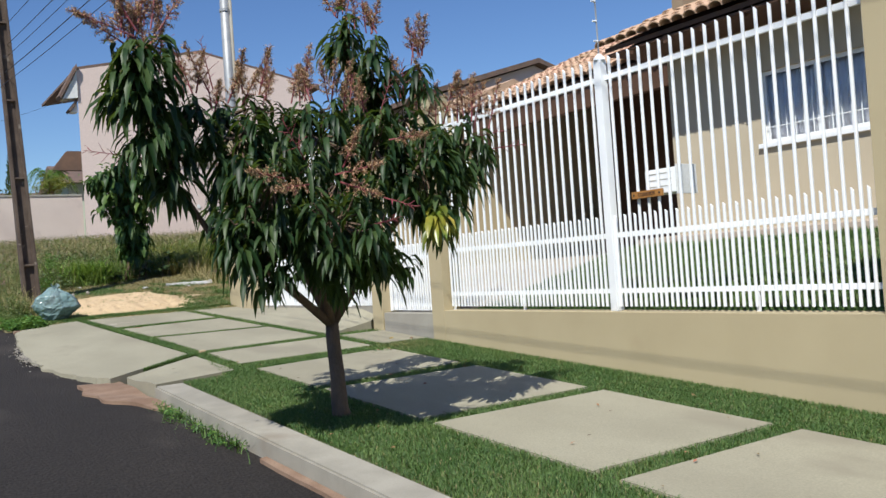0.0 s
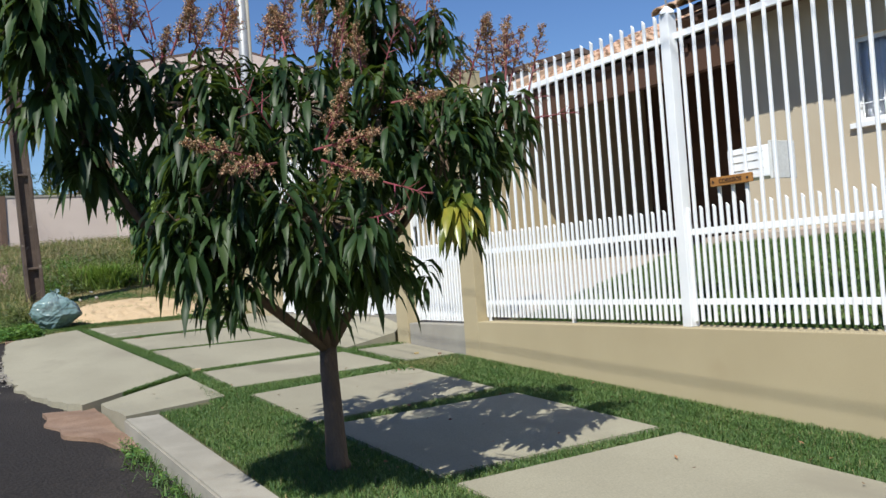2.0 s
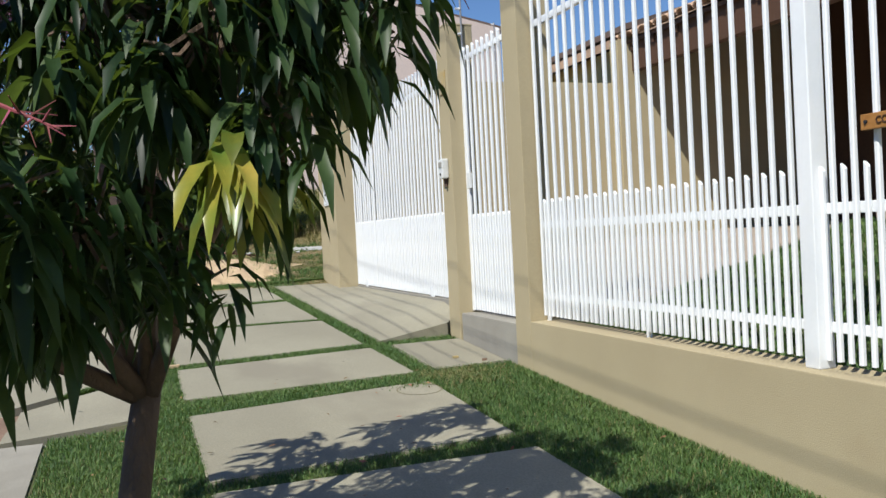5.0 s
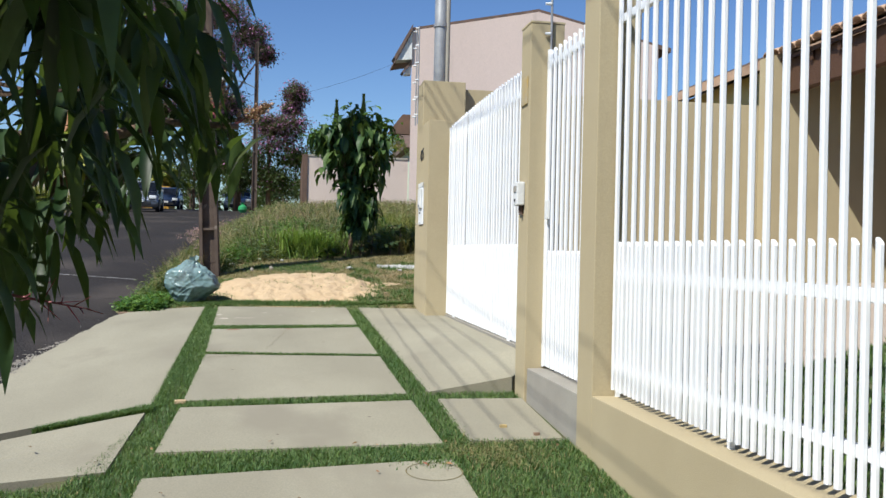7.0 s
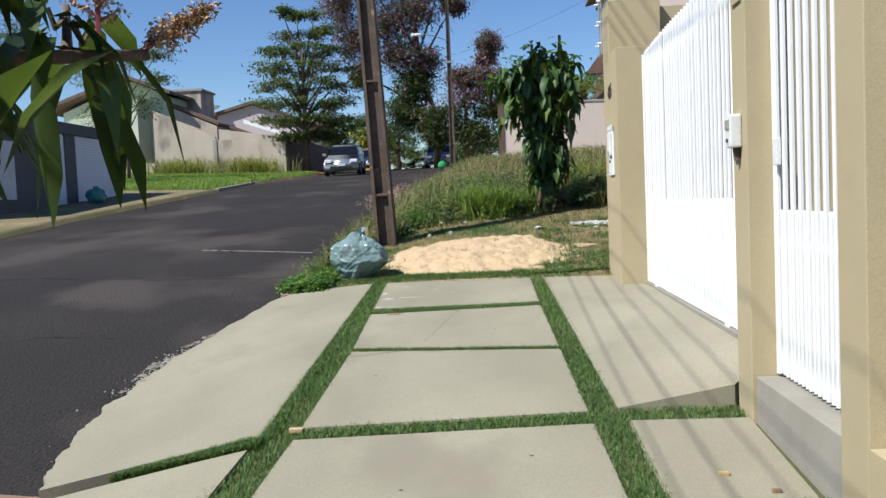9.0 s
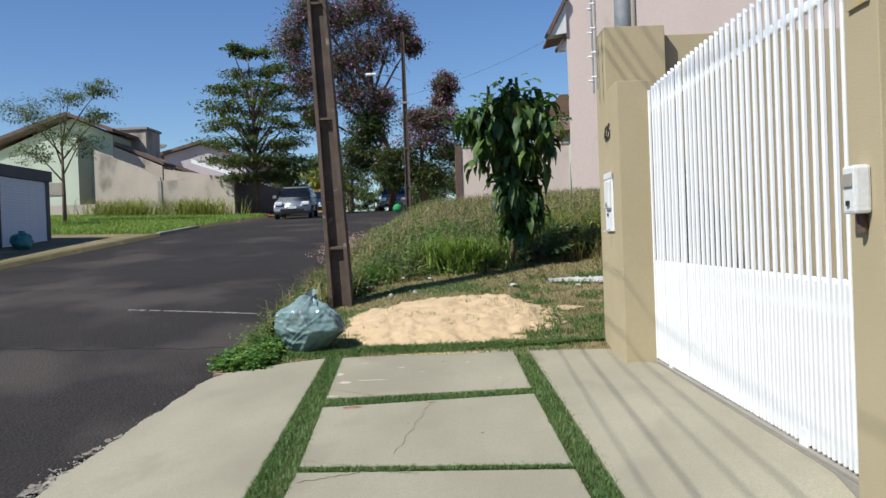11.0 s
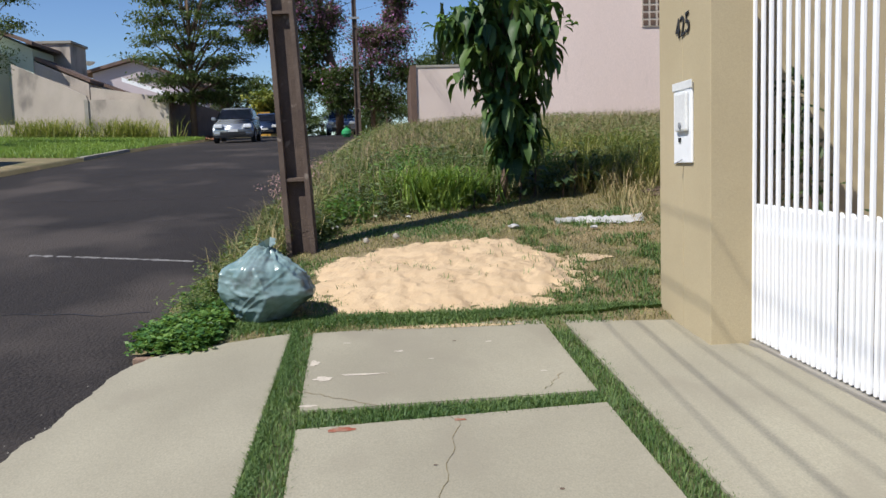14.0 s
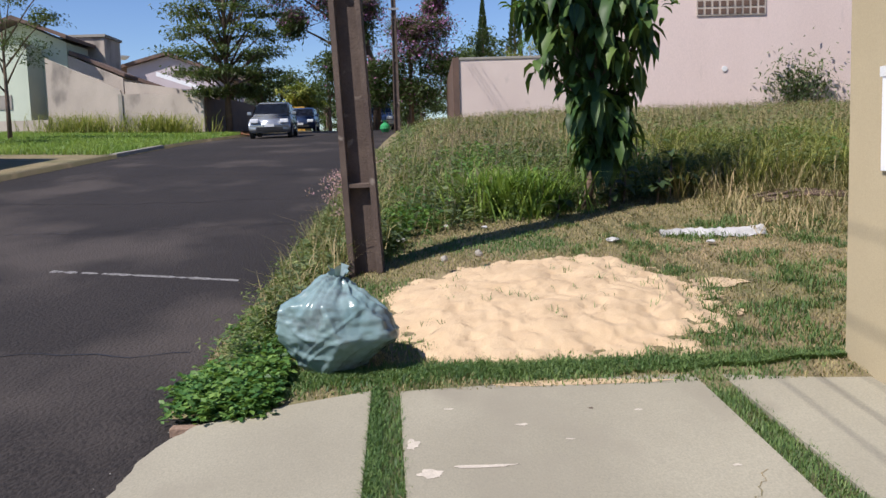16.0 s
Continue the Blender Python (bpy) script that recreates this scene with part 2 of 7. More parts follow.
def box(x0, x1, y0, y1, z0, z1, bevel=0.0, bm=None):
    bm = bm or bmesh.new()
    made = bmesh.ops.create_cube(bm, size=1, matrix=Matrix.LocRotScale(((x0 + x1) / 2, (y0 + y1) / 2, (z0 + z1) / 2), None, (x1 - x0, y1 - y0, z1 - z0)))
    if bevel:
        edges = list({e for v in made["verts"] for e in v.link_edges})
        bmesh.ops.bevel(bm, geom=edges, offset=bevel, segments=2, affect="EDGES", profile=0.6)
    return bm


def prism(outline, lo, hi, bm=None, bevel=0.0):
    """A block over an outline of (x, y); lo and hi are heights, or functions of x and y."""
    bm = bm or bmesh.new()
    f0 = lo if callable(lo) else (lambda x, y: lo)
    f1 = hi if callable(hi) else (lambda x, y: hi)
    low = [bm.verts.new((x, y, f0(x, y))) for x, y in outline]
    top = [bm.verts.new((x, y, f1(x, y))) for x, y in outline]
    bm.faces.new(low[::-1])
    cap = bm.faces.new(top)
    for i in range(len(outline)):
        j = (i + 1) % len(outline)
        bm.faces.new((low[i], low[j], top[j], top[i]))
    bmesh.ops.recalc_face_normals(bm, faces=bm.faces)
    if bevel:
        bmesh.ops.bevel(bm, geom=list(cap.edges), offset=bevel, segments=2, affect="EDGES")
    return bm


def slope_x(points, x0, x1, bm=None):
    """A block with a profile of (y, z), from x0 to x1."""
    bm = bm or bmesh.new()
    a = [bm.verts.new((x0, y, z)) for y, z in points]
    b = [bm.verts.new((x1, y, z)) for y, z in points]
    bm.faces.new(a), bm.faces.new(b[::-1])
    for i in range(len(points)):
        j = (i + 1) % len(points)
        bm.faces.new((a[i], b[i], b[j], a[j]))
    bmesh.ops.recalc_face_normals(bm, faces=bm.faces)
    return bm


def slope_y(points, y0, y1, bm=None):
    """A block with a profile of (x, z), from y0 to y1."""
    bm = bm or bmesh.new()
    a = [bm.verts.new((x, y0, z)) for x, z in points]
    b = [bm.verts.new((x, y1, z)) for x, z in points]
    bm.faces.new(a), bm.faces.new(b[::-1])
    for i in range(len(points)):
        j = (i + 1) % len(points)
        bm.faces.new((a[i], b[i], b[j], a[j]))
    bmesh.ops.recalc_face_normals(bm, faces=bm.faces)
    return bm


def tube(points, radii, sides=8, bm=None):
    """A tapered round limb through the points."""
    bm = bm or bmesh.new()
    pts = [Vector(p) for p in points]
    rings = []
    for i, p in enumerate(pts):
        way = (pts[min(i + 1, len(pts) - 1)] - pts[max(i - 1, 0)]).normalized()
        side = way.orthogonal().normalized() if i == 0 else (side - way * side.dot(way)).normalized()
        up = way.cross(side)
        r = radii[i] if isinstance(radii, (list, tuple)) else radii
        rings.append([bm.verts.new(p + r * (math.cos(k * math.tau / sides) * side + math.sin(k * math.tau / sides) * up)) for k in range(sides)])
    for a, b in zip(rings, rings[1:]):
        for k in range(sides):
            bm.faces.new((a[k], a[(k + 1) % sides], b[(k + 1) % sides], b[k]))
    bm.faces.new(rings[0][::-1]), bm.faces.new(rings[-1])
    return bm


def lathe(x, y, profile, sides=16, bm=None):
    bm = bm or bmesh.new()
    rings = [[bm.verts.new((x + r * math.cos(k * math.tau / sides), y + r * math.sin(k * math.tau / sides), z)) for k in range(sides)] for r, z in profile]
    for a, b in zip(rings, rings[1:]):
        for k in range(sides):
            bm.faces.new((a[k], a[(k + 1) % sides], b[(k + 1) % sides], b[k]))
    bm.faces.new(rings[0][::-1]), bm.faces.new(rings[-1])
    return bm


def raw(name, verts, faces, material, parent=None, smooth=False):
    """One mesh from arrays of corners and triangles or quads."""
    me = bpy.data.meshes.new(name)
    faces = np.asarray(faces, dtype=np.int32)
    k = faces.shape[1]
    me.vertices.add(len(verts))
    me.vertices.foreach_set("co", np.asarray(verts, dtype=np.float32).ravel())
    me.loops.add(faces.size)
    me.loops.foreach_set("vertex_index", faces.ravel())
    me.polygons.add(len(faces))
    me.polygons.foreach_set("loop_start", np.arange(0, faces.size, k, dtype=np.int32))
    me.update(calc_edges=True)
    me.materials.append(material)
    if smooth:
        me.shade_smooth()
    ob = new(name, me)
    if parent is not None:
        ob.parent = parent
        ob.matrix_parent_inverse = Matrix.Translation(-parent.location)
    return ob


def unit(a):
    return a / np.maximum(np.linalg.norm(a, axis=1, keepdims=True), 1e-9)


def leaves(name, p, d, length, width, material, parent=None, fold=0.15, droop=0.15):
    """Many folded, drooping leaves: p stems, d directions, one length and width each."""
    p, d = np.asarray(p, float), unit(np.asarray(d, float))
    n = len(p)
    length, width = np.broadcast_to(length, n)[:, None], np.broadcast_to(width, n)[:, None]
    side = unit(np.cross(d, unit(np.array([0, 0, 1.0]) + rng.normal(0, 0.35, (n, 3)))))
    up = np.cross(side, d)
    down = np.array([0, 0, -1.0])
    a = p + d * length * 0.45 + down * length * droop * 0.3
    verts = np.stack([p, a + side * width / 2 + up * width * fold, a - up * width * fold * 0.3, a - side * width / 2 + up * width * fold, p + d * length + down * length * droop], 1).reshape(-1, 3)
    base = np.arange(n)[:, None] * 5
    faces = np.concatenate([base + np.array(f) for f in ((0, 1, 2), (1, 4, 2), (2, 4, 3), (0, 2, 3))], 0)
    ob = raw(name, verts, faces, material, parent, True)
    return ob


def arched(name, p, d, length, width, droop, material, parent=None):
    """Long glossy leaves that arch over and hang: eight corners each, folded along the rib."""
    p, d = np.asarray(p, float), unit(np.asarray(d, float))
    n = len(p)
    length, width, droop = (np.broadcast_to(v, n)[:, None] for v in (length, width, droop))
    down = np.array([0, 0, -1.0])
    side = unit(np.cross(d, np.array([0, 0, 1.0]) + rng.normal(0, 0.25, (n, 3))))

    def rib(u):
        return p + d * length * u * (1 - 0.35 * droop * u) + down * length * droop * u ** 1.7 * 0.8

    def nor(u):
        way = unit(d * (1 - 0.7 * droop * u) + down * droop * 1.36 * u ** 0.7)
        return np.cross(side, way)
    rows = [rib(0.0)]
    for u, w in ((0.3, 0.92), (0.66, 0.86)):
        c, up = rib(u), nor(u)
        rows += [c + side * width * w / 2 + up * width * 0.13, c - up * width * 0.05, c - side * width * w / 2 + up * width * 0.13]
    rows.append(rib(1.0))
    verts = np.stack(rows, 1).reshape(-1, 3)
    base = np.arange(n)[:, None] * 8
    tri = ((0, 1, 2), (0, 2, 3), (1, 4, 2), (2, 4, 5), (2, 5, 3), (3, 5, 6), (4, 7, 5), (5, 7, 6))
    return raw(name, verts, np.concatenate([base + np.array(f) for f in tri], 0), material, parent, True)


def blades(name, p, height, width, lean, material, parent=None):
    """Grass blades: a bent strip of three triangles each."""
    n = len(p)
    h, w = np.broadcast_to(height, n)[:, None], np.broadcast_to(width, n)[:, None]
    ang = rng.uniform(0, math.tau, n)
    out = np.stack([np.cos(ang), np.sin(ang), np.zeros(n)], 1)
    side = np.stack([-np.sin(ang), np.cos(ang), np.zeros(n)], 1)
    l = np.broadcast_to(lean, n)[:, None] * rng.uniform(0.3, 1.4, (n, 1))
    up = np.array([0, 0, 1.0])
    m = p + up * h * 0.6 + out * h * l * 0.35
    verts = np.stack([p - side * w / 2, p + side * w / 2, m - side * w * 0.35, m + side * w * 0.35, p + up * h * (1 - 0.25 * l) + out * h * l], 1).reshape(-1, 3)
    base = np.arange(n)[:, None] * 5
    faces = np.concatenate([base + np.array(f) for f in ((0, 1, 3), (0, 3, 2), (2, 3, 4))], 0)
    return raw(name, verts, faces, material, parent)


# ---- lie of the land ----
ROAD_Y = [-60, 0, 6, 10, 13.25, 18.2, 25, 30, 40, 46, 60, 80, 120, 500]
ROAD_Z = [-3.2, -0.08, 0.27, 0.50, 0.73, 1.15, 1.75, 2.13, 2.85, 3.22, 3.98, 4.7, 5.1, 5.1]


def road_z(y):
    return np.interp(y, ROAD_Y, ROAD_Z)


def pav_z(y):
    return 0.06 * y + 0.055


def smooth(v, a, b):
    s = np.clip((v - a) / (b - a), 0, 1)
    return s * s * (3 - 2 * s)


def lot_z(x, y):
    """The vacant lot beyond the driveway: rises from the pavement."""
    far = np.interp(y, [15.2, 17, 20.4, 25, 39, 60], [0.965, 1.17, 1.62, 2.15, 3.2, 4.2])
    edge = road_z(y) + 0.04
    return edge + (far - edge) * smooth(x, 1.9, 3.6) + 0.05 * smooth(x, 4.5, 8)


def land_z(x, y):
    x, y = np.asarray(x, float), np.asarray(y, float)
    east = np.where(y > 15.2, lot_z(x, y), np.where(x > 5.95, 0.86, pav_z(y) - 0.03))
    mid = road_z(y) - 0.06
    east = np.where((y > 8.0) & (y < 15.2) & (x < 3.05), mid, east)
    west = road_z(y) + 0.10 + 0.03 * np.clip(-5.6 - x, 0, 12)
    return np.where(x > 2.3, east, np.where(x < -5.6, west, np.where(y > 15.2, np.where(x > 1.9, lot_z(x, y), mid), mid)))


xs = np.unique(np.concatenate([np.linspace(-420, -40, 12), np.linspace(-40, -6, 18), [-5.61, -5.59], np.linspace(-5, 1.5, 5), np.linspace(1.6, 8, 33), [1.88, 1.91, 2.29, 2.31, 5.94, 5.96], np.linspace(9, 40, 16), np.linspace(60, 420, 10)]))
ys = np.unique(np.concatenate([np.linspace(-300, -20, 10), np.linspace(-15, 14, 16), np.linspace(15.1, 24, 46), np.linspace(25, 60, 36), np.linspace(65, 130, 10), np.linspace(160, 700, 10)]))
gx, gy = np.meshgrid(xs, ys)
gz = land_z(gx, gy)
gi = np.arange(gx.size).reshape(gx.shape)
quads = np.stack([gi[:-1, :-1], gi[:-1, 1:], gi[1:, 1:], gi[1:, :-1]], -1).reshape(-1, 4)
ground = tagged(raw("ground", np.stack([gx, gy, gz], -1).reshape(-1, 3), quads, SOIL, smooth=True), "dry brown soil with sparse green and straw grass", "ground", kind="structure")

# road with a crumbled edge along the driveway
ry = np.unique(np.concatenate([np.linspace(-60, -4, 15), np.linspace(-3.5, 20, 160), np.linspace(21, 140, 90), [300, 500]]))
edge = np.interp(ry, [-60, 8.4, 9.9, 11.2, 12.5, 13.6, 15.0, 16.5, 19, 26, 500], [2.29, 2.29, 2.04, 1.84, 1.82, 1.94, 2.05, 2.02, 2.02, 2.05, 2.2])
edge = edge + np.where((ry > 9.5) & (ry < 30), 0.05 * np.sin(ry * 9.1) * np.sin(ry * 3.7 + 1), 0)
ru = np.linspace(0, 1, 14)
RX = -5.62 + (edge[:, None] + 5.62) * ru
RZ = road_z(ry)[:, None] + 0.05 * (1 - (2 * ru - 1) ** 2) * np.ones_like(RX)
RI = np.arange(RX.size).reshape(RX.shape)
road = raw("road", np.stack([RX, np.repeat(ry[:, None], 14, 1), RZ], -1).reshape(-1, 3), np.stack([RI[:-1, :-1], RI[:-1, 1:], RI[1:, 1:], RI[1:, :-1]], -1).reshape(-1, 4), ASPHALT, smooth=True)
tagged(road, "patched dark asphalt street running uphill", "road", kind="structure")


def kerb_run(name, x0, x1, y0, y1, label):
    base = empty(name, (x0 + x1) / 2, y0, float(road_z(y0)), label, "kerb", kind="structure")
    n = max(1, round(abs(y1 - y0) / 4.8))
    for i in range(n):
        a, b = y0 + (y1 - y0) * i / n, y0 + (y1 - y0) * (i + 1) / n - 0.004
        hi = (lambda x, y: pav_z(y)) if x0 > 0 else (lambda x, y: float(road_z(y)) + 0.13)
        part("kerb_stone", prism([(x0, a), (x1, a), (x1, b), (x0, b)], lambda x, y: float(road_z(y)) - 0.12, hi, bevel=0.014), KERB, base)
    return base


kerb_run("kerb_near", 2.25, 2.52, -6, 8.25, "worn pale concrete kerb beside the lawn strip")
kerb_run("kerb_far", -5.85, -5.6, 35.9, 40.5, "low concrete kerb across the street")

# ---- pavement slabs ----
pavement = empty("pavement", 4, 5, 0.3, "large concrete paving slabs set in grass joints", "pavement", kind="structure")
TOP = 0.012


def slab(outline, drop=0.07, material=SLAB, hi=None):
    return part("paving_slab", prism(outline, lambda x, y: pav_z(y) - drop, hi or (lambda x, y: pav_z(y) + TOP), bevel=0.008), material, pavement)


# near-left, near-right, far-left and far-right ends of the middle slabs
middle = [(-1.4, -1.4, 0.1, 0.1), (0.27, 0.27, 1.7, 1.7), (1.87, 1.87, 3.4, 3.4), (3.6, 3.6, 5.2, 5.2), (5.37, 5.37, 6.93, 6.93), (7.08, 7.2, 8.42, 8.66), (8.86, 8.95, 9.92, 10.08), (10.1, 10.28, 11.93, 11.83), (12.02, 11.9, 13.42, 13.62), (13.68, 13.8, 15.32, 15.5)]


def left_edge(y):
    return np.interp(y, [0, 9, 10, 12, 15.3], [3.37, 3.32, 3.33, 3.3, 3.14])


def right_edge(y):
    return np.interp(y, [0, 5, 9, 10.3, 13.6, 15.4], [5.0, 5.03, 5.0, 4.95, 4.84, 4.80])


for a, b, c, d in middle:
    slab([(float(left_edge(a)), a), (float(right_edge(b)), b), (float(right_edge(d)), d), (float(left_edge(c)), c)])
slab([(5.16, 8.98), (5.78, 9.02), (5.8, 10.12), (5.15, 10.12)])


def ramp_top(x, y):
    u = min(max((x - 5.1) / 0.85, 0), 1)
    level = float(np.interp(y, [10.3, 11.0, 14.6, 15.5], [0.80, 0.945, 0.955, pav_z(15.5) + TOP]))
    return (pav_z(y) + TOP) * (1 - u) + level * u


def apron_top(x, y):
    lo = float(road_z(y)) + 0.03
    u = min(max((x - 1.75) / 1.35, 0), 1)
    return lo + (pav_z(y) + TOP - lo) * u ** 0.85


def grid_slab(name, corner, nu, nv, hi, thick, material, parent):
    """A warped slab: corner(u, v) gives x, y; hi(x, y) its top."""
    bm = bmesh.new()
    top = [[bm.verts.new((*corner(i / nu, j / nv), hi(*corner(i / nu, j / nv)))) for j in range(nv + 1)] for i in range(nu + 1)]
    low = [[bm.verts.new((v.co.x, v.co.y, v.co.z - thick)) for v in r] for r in top]
    for i in range(nu):
        for j in range(nv):
            bm.faces.new((top[i][j], top[i + 1][j], top[i + 1][j + 1], top[i][j + 1]))
    ring = [(i, 0) for i in range(nu)] + [(nu, j) for j in range(nv)] + [(i, nv) for i in range(nu, 0, -1)] + [(0, j) for j in range(nv, 0, -1)]
    for (a, b), (c, d) in zip(ring, ring[1:] + ring[:1]):
        bm.faces.new((low[a][b], low[c][d], top[c][d], top[a][b]))
    bmesh.ops.recalc_face_normals(bm, faces=bm.faces)
    return part(name, bm, material, parent)


def apron_corner(u, v):
    y_in, y_out = 9.98 + 5.37 * v, 9.5 + 5.55 * v
    x_in = float(np.interp(y_in, [9.9, 15.35], [3.14, 2.985]))
    x_out = float(np.interp(y_out, [9.5, 10, 11.2, 12.5, 13.6, 14.6, 15.05], [2.15, 1.95, 1.75, 1.73, 1.85, 1.93, 2.1]))
    x_out += 0.03 * math.sin(y_out * 7.3) * math.sin(y_out * 2.9) + 0.035 * noise.noise(Vector((y_out * 5, 0, 7))) + 0.025 * noise.noise(Vector((y_out * 16, 3, 7)))
    y = y_out + (y_in - y_out) * u
    return x_out + (x_in - x_out) * u, y - 0.12 * max(0, 0.5 - u) * v


def ramp_corner(u, v):
    y = 10.36 + 5.2 * v
    x0 = float(np.interp(y, [10.3, 15.4], [5.12, 4.95]))
    x1 = float(np.interp(y, [10.36, 10.5, 10.52, 14.55, 14.6, 15.5], [5.79, 5.79, 5.98, 5.98, 5.73, 5.725]))
    return x0 + (x1 - x0) * u, y + 0.06 * (u - 0.5)


def corner_top(x, y):
    u = float(smooth(np.float64(y), 8.3, 9.2))
    return (pav_z(y) + TOP) * (1 - u) + (apron_top(x, y) + 0.004) * u


grid_slab("ramp_slab", ramp_corner, 6, 26, ramp_top, 0.12, SLAB, pavement)
grid_slab("driveway_apron", apron_corner, 10, 130, apron_top, 0.2, SLAB, pavement)
grid_slab("paving_slab", lambda u, v: (2.27 + 0.86 * u, (8.28 + 0.25 * u) + (1.06 + 0.17 * u) * v), 4, 4, corner_top, 0.25, SLAB, pavement)
grid_slab("gutter_patch", lambda u, v: (2.25 - (0.1 + 0.33 * float(smooth(np.float64(v), 0, 0.6)) + 0.07 * noise.noise(Vector((v * 6, 2, 5)))) * (1 - u), 7.75 + 1.8 * v), 5, 24, lambda x, y: float(road_z(y)) + 0.035 + 0.01 * math.sin(9 * x + 7 * y), 0.06, CLAY, pavement)


def lawn_corner(u, v):
    y = -6 + 21.62 * v
    x0 = float(np.interp(y, [8.2, 8.4, 9.4, 9.9], [2.5, 2.85, 3.0, 3.02]))
    return x0 + (5.86 - x0) * u, y


grid_slab("gutter_sediment", lambda u, v: (2.24 - (0.05 + 0.14 * (0.5 + 0.5 * math.sin(v * 19 + 1)) * v) * (1 - u), 5.6 - 4.6 * v), 3, 40, lambda x, y: float(road_z(y)) + 0.035 - 0.1 * (2.24 - x), 0.05, CLAY, pavement)
lawn_bed = grid_slab("lawn_bed", lawn_corner, 6, 90, lambda x, y: pav_z(y) - 0.012, 0.05, TURF, None)
tagged(lawn_bed, "soil and roots of the lawn strip", "lawn", kind="structure")

# ---- front wall, pillars, gates ----
X_FRONT, X_BARS = 5.8, 5.92
fence_wall = empty("wall_front", 5.9, 6, 0.3, "low beige rendered garden wall under the white railing", "wall", kind="structure")
part("wall_body", box(5.8, 6.04, 3.22, 8.6, -0.2, 0.945, 0.006), BEIGE, fence_wall)
wall_side = empty("wall_side", 5.95, 0, 0, "tall plain beige rendered wall", "wall", kind="structure")
part("wall_body", box(5.8, 6.1, -8, 3.2195, -0.6, 3.75), BEIGE, wall_side)


def pillar(label, y0, y1, x0, x1, top):
    p = empty("gate_pillar", (x0 + x1) / 2, (y0 + y1) / 2, 0.5, label, "pillar", kind="structure")
    part("shaft", box(x0, x1, y0, y1, -0.1, top, 0.006), BEIGE, p)
    part("cap", box(x0 - 0.004, x1 + 0.004, y0 - 0.004, y1 + 0.004, top, top + 0.018, 0.004), BEIGE, p)
    return p


pillar("beige rendered pillar at the end of the railing", 8.603, 8.865, 5.8, 6.06, 3.52)
pillar("beige rendered pillar between the two gates", 10.08, 10.345, 5.8, 6.06, 3.50)
number_pillar = empty("gate_pillar", 5.9, 15.1, 0.9, "beige pillar with house number and white meter box", "pillar", kind="structure")
part("shaft", box(5.735, 6.03, 14.56, 15.08, 0.4, 3.42, 0.006), BEIGE, number_pillar)
part("raised_block", box(5.735, 6.3, 15.084, 15.6, 0.4, 4.02, 0.006), BEIGE, number_pillar)
boundary = empty("wall_boundary", 9, 15.3, 1, "tall beige boundary wall between house and vacant lot", "wall", kind="structure")
part("wall_body", box(6.303, 20, 15.2, 15.42, 0.4, 3.95, 0.004), BEIGE, boundary)
step = empty("gate_step", 5.95, 9.7, 0.6, "grey cement step under the pedestrian gate", "step", kind="structure")
part("riser", box(5.82, 6.3, 8.868, 10.077, 0.3, 0.905, 0.008), GREY, step)

SECTION = 0.025


def bar_mesh(name, height, w=SECTION):
    """A square tube with its head cut on the slant."""
    bm = bmesh.new()
    h = w / 2
    low = [bm.verts.new(c) for c in ((-h, -h, 0), (h, -h, 0), (h, h, 0), (-h, h, 0))]
    top = [bm.verts.new(c) for c in ((-h, -h, height - w * 1.1), (h, -h, height - w * 1.1), (h, h, height), (-h, h, height))]
    bm.faces.new(low[::-1]), bm.faces.new(top)
    for i in range(4):
        j = (i + 1) % 4
        bm.faces.new((low[i], low[j], top[j], top[i]))
    bmesh.ops.bevel(bm, geom=[e for e in bm.edges if abs(e.verts[0].co.z - e.verts[1].co.z) > 0.2], offset=0.005, segments=1, affect="EDGES")
    return mesh_of(name, bm, WHITE)


TALL = bar_mesh("tall_bar", 2.36)
SHORT = bar_mesh("short_bar", 0.86, 0.023)


def railing(thing, y0, y1, x, z0, pitch, rails, tall=TALL, short=SHORT, crown=0.0):
    n = round((y1 - y0) / pitch)
    for i in range(n + 1):
        y = y0 + (y1 - y0) * i / n
        u = 2 * i / n - 1
        lift = crown * (1 - u * u)
        jig = rng.normal(0, 0.0015)
        shared("tall_bar", tall, pose(x + jig, y, z0, 0, 0, rng.normal(0, 0.6)) @ Matrix.Diagonal((1, 1, 1 + lift / 2.36, 1)), thing)
        if i < n:
            shared("short_bar", short, pose(x + 0.001, y + pitch / 2, z0 + 0.0), thing)
    for z, h in rails:
        part("rail", box(x + 0.0125, x + 0.045, y0 - 0.02, y1 + 0.02, z - h / 2, z + h / 2, 0.004), WHITE, thing)


fence = empty("railing_fence", X_BARS, 5.9, 0.945, "white painted steel railing of tall and short bars", "fence")
railing(fence, 3.27, 8.57, X_BARS, 0.985, 0.123, ((3.15, 0.05), (1.655, 0.05), (1.13, 0.045)))
part("post", box(X_BARS - 0.045, X_BARS + 0.045, 5.81, 5.9, 0.945, 3.32, 0.006), WHITE, fence)
bm = lathe(X_BARS, 5.855, [(0.075, 3.32), (0.075, 3.335), (0.045, 3.36), (0.006, 3.39)], 4)
part("post_cap", bm, WHITE, fence)
for y in (7.25, 4.32, 8.57, 3.25):
    part("foot", box(X_BARS + 0.012, X_BARS + 0.035, y - 0.014, y + 0.014, 0.945, 1.12), WHITE, fence)

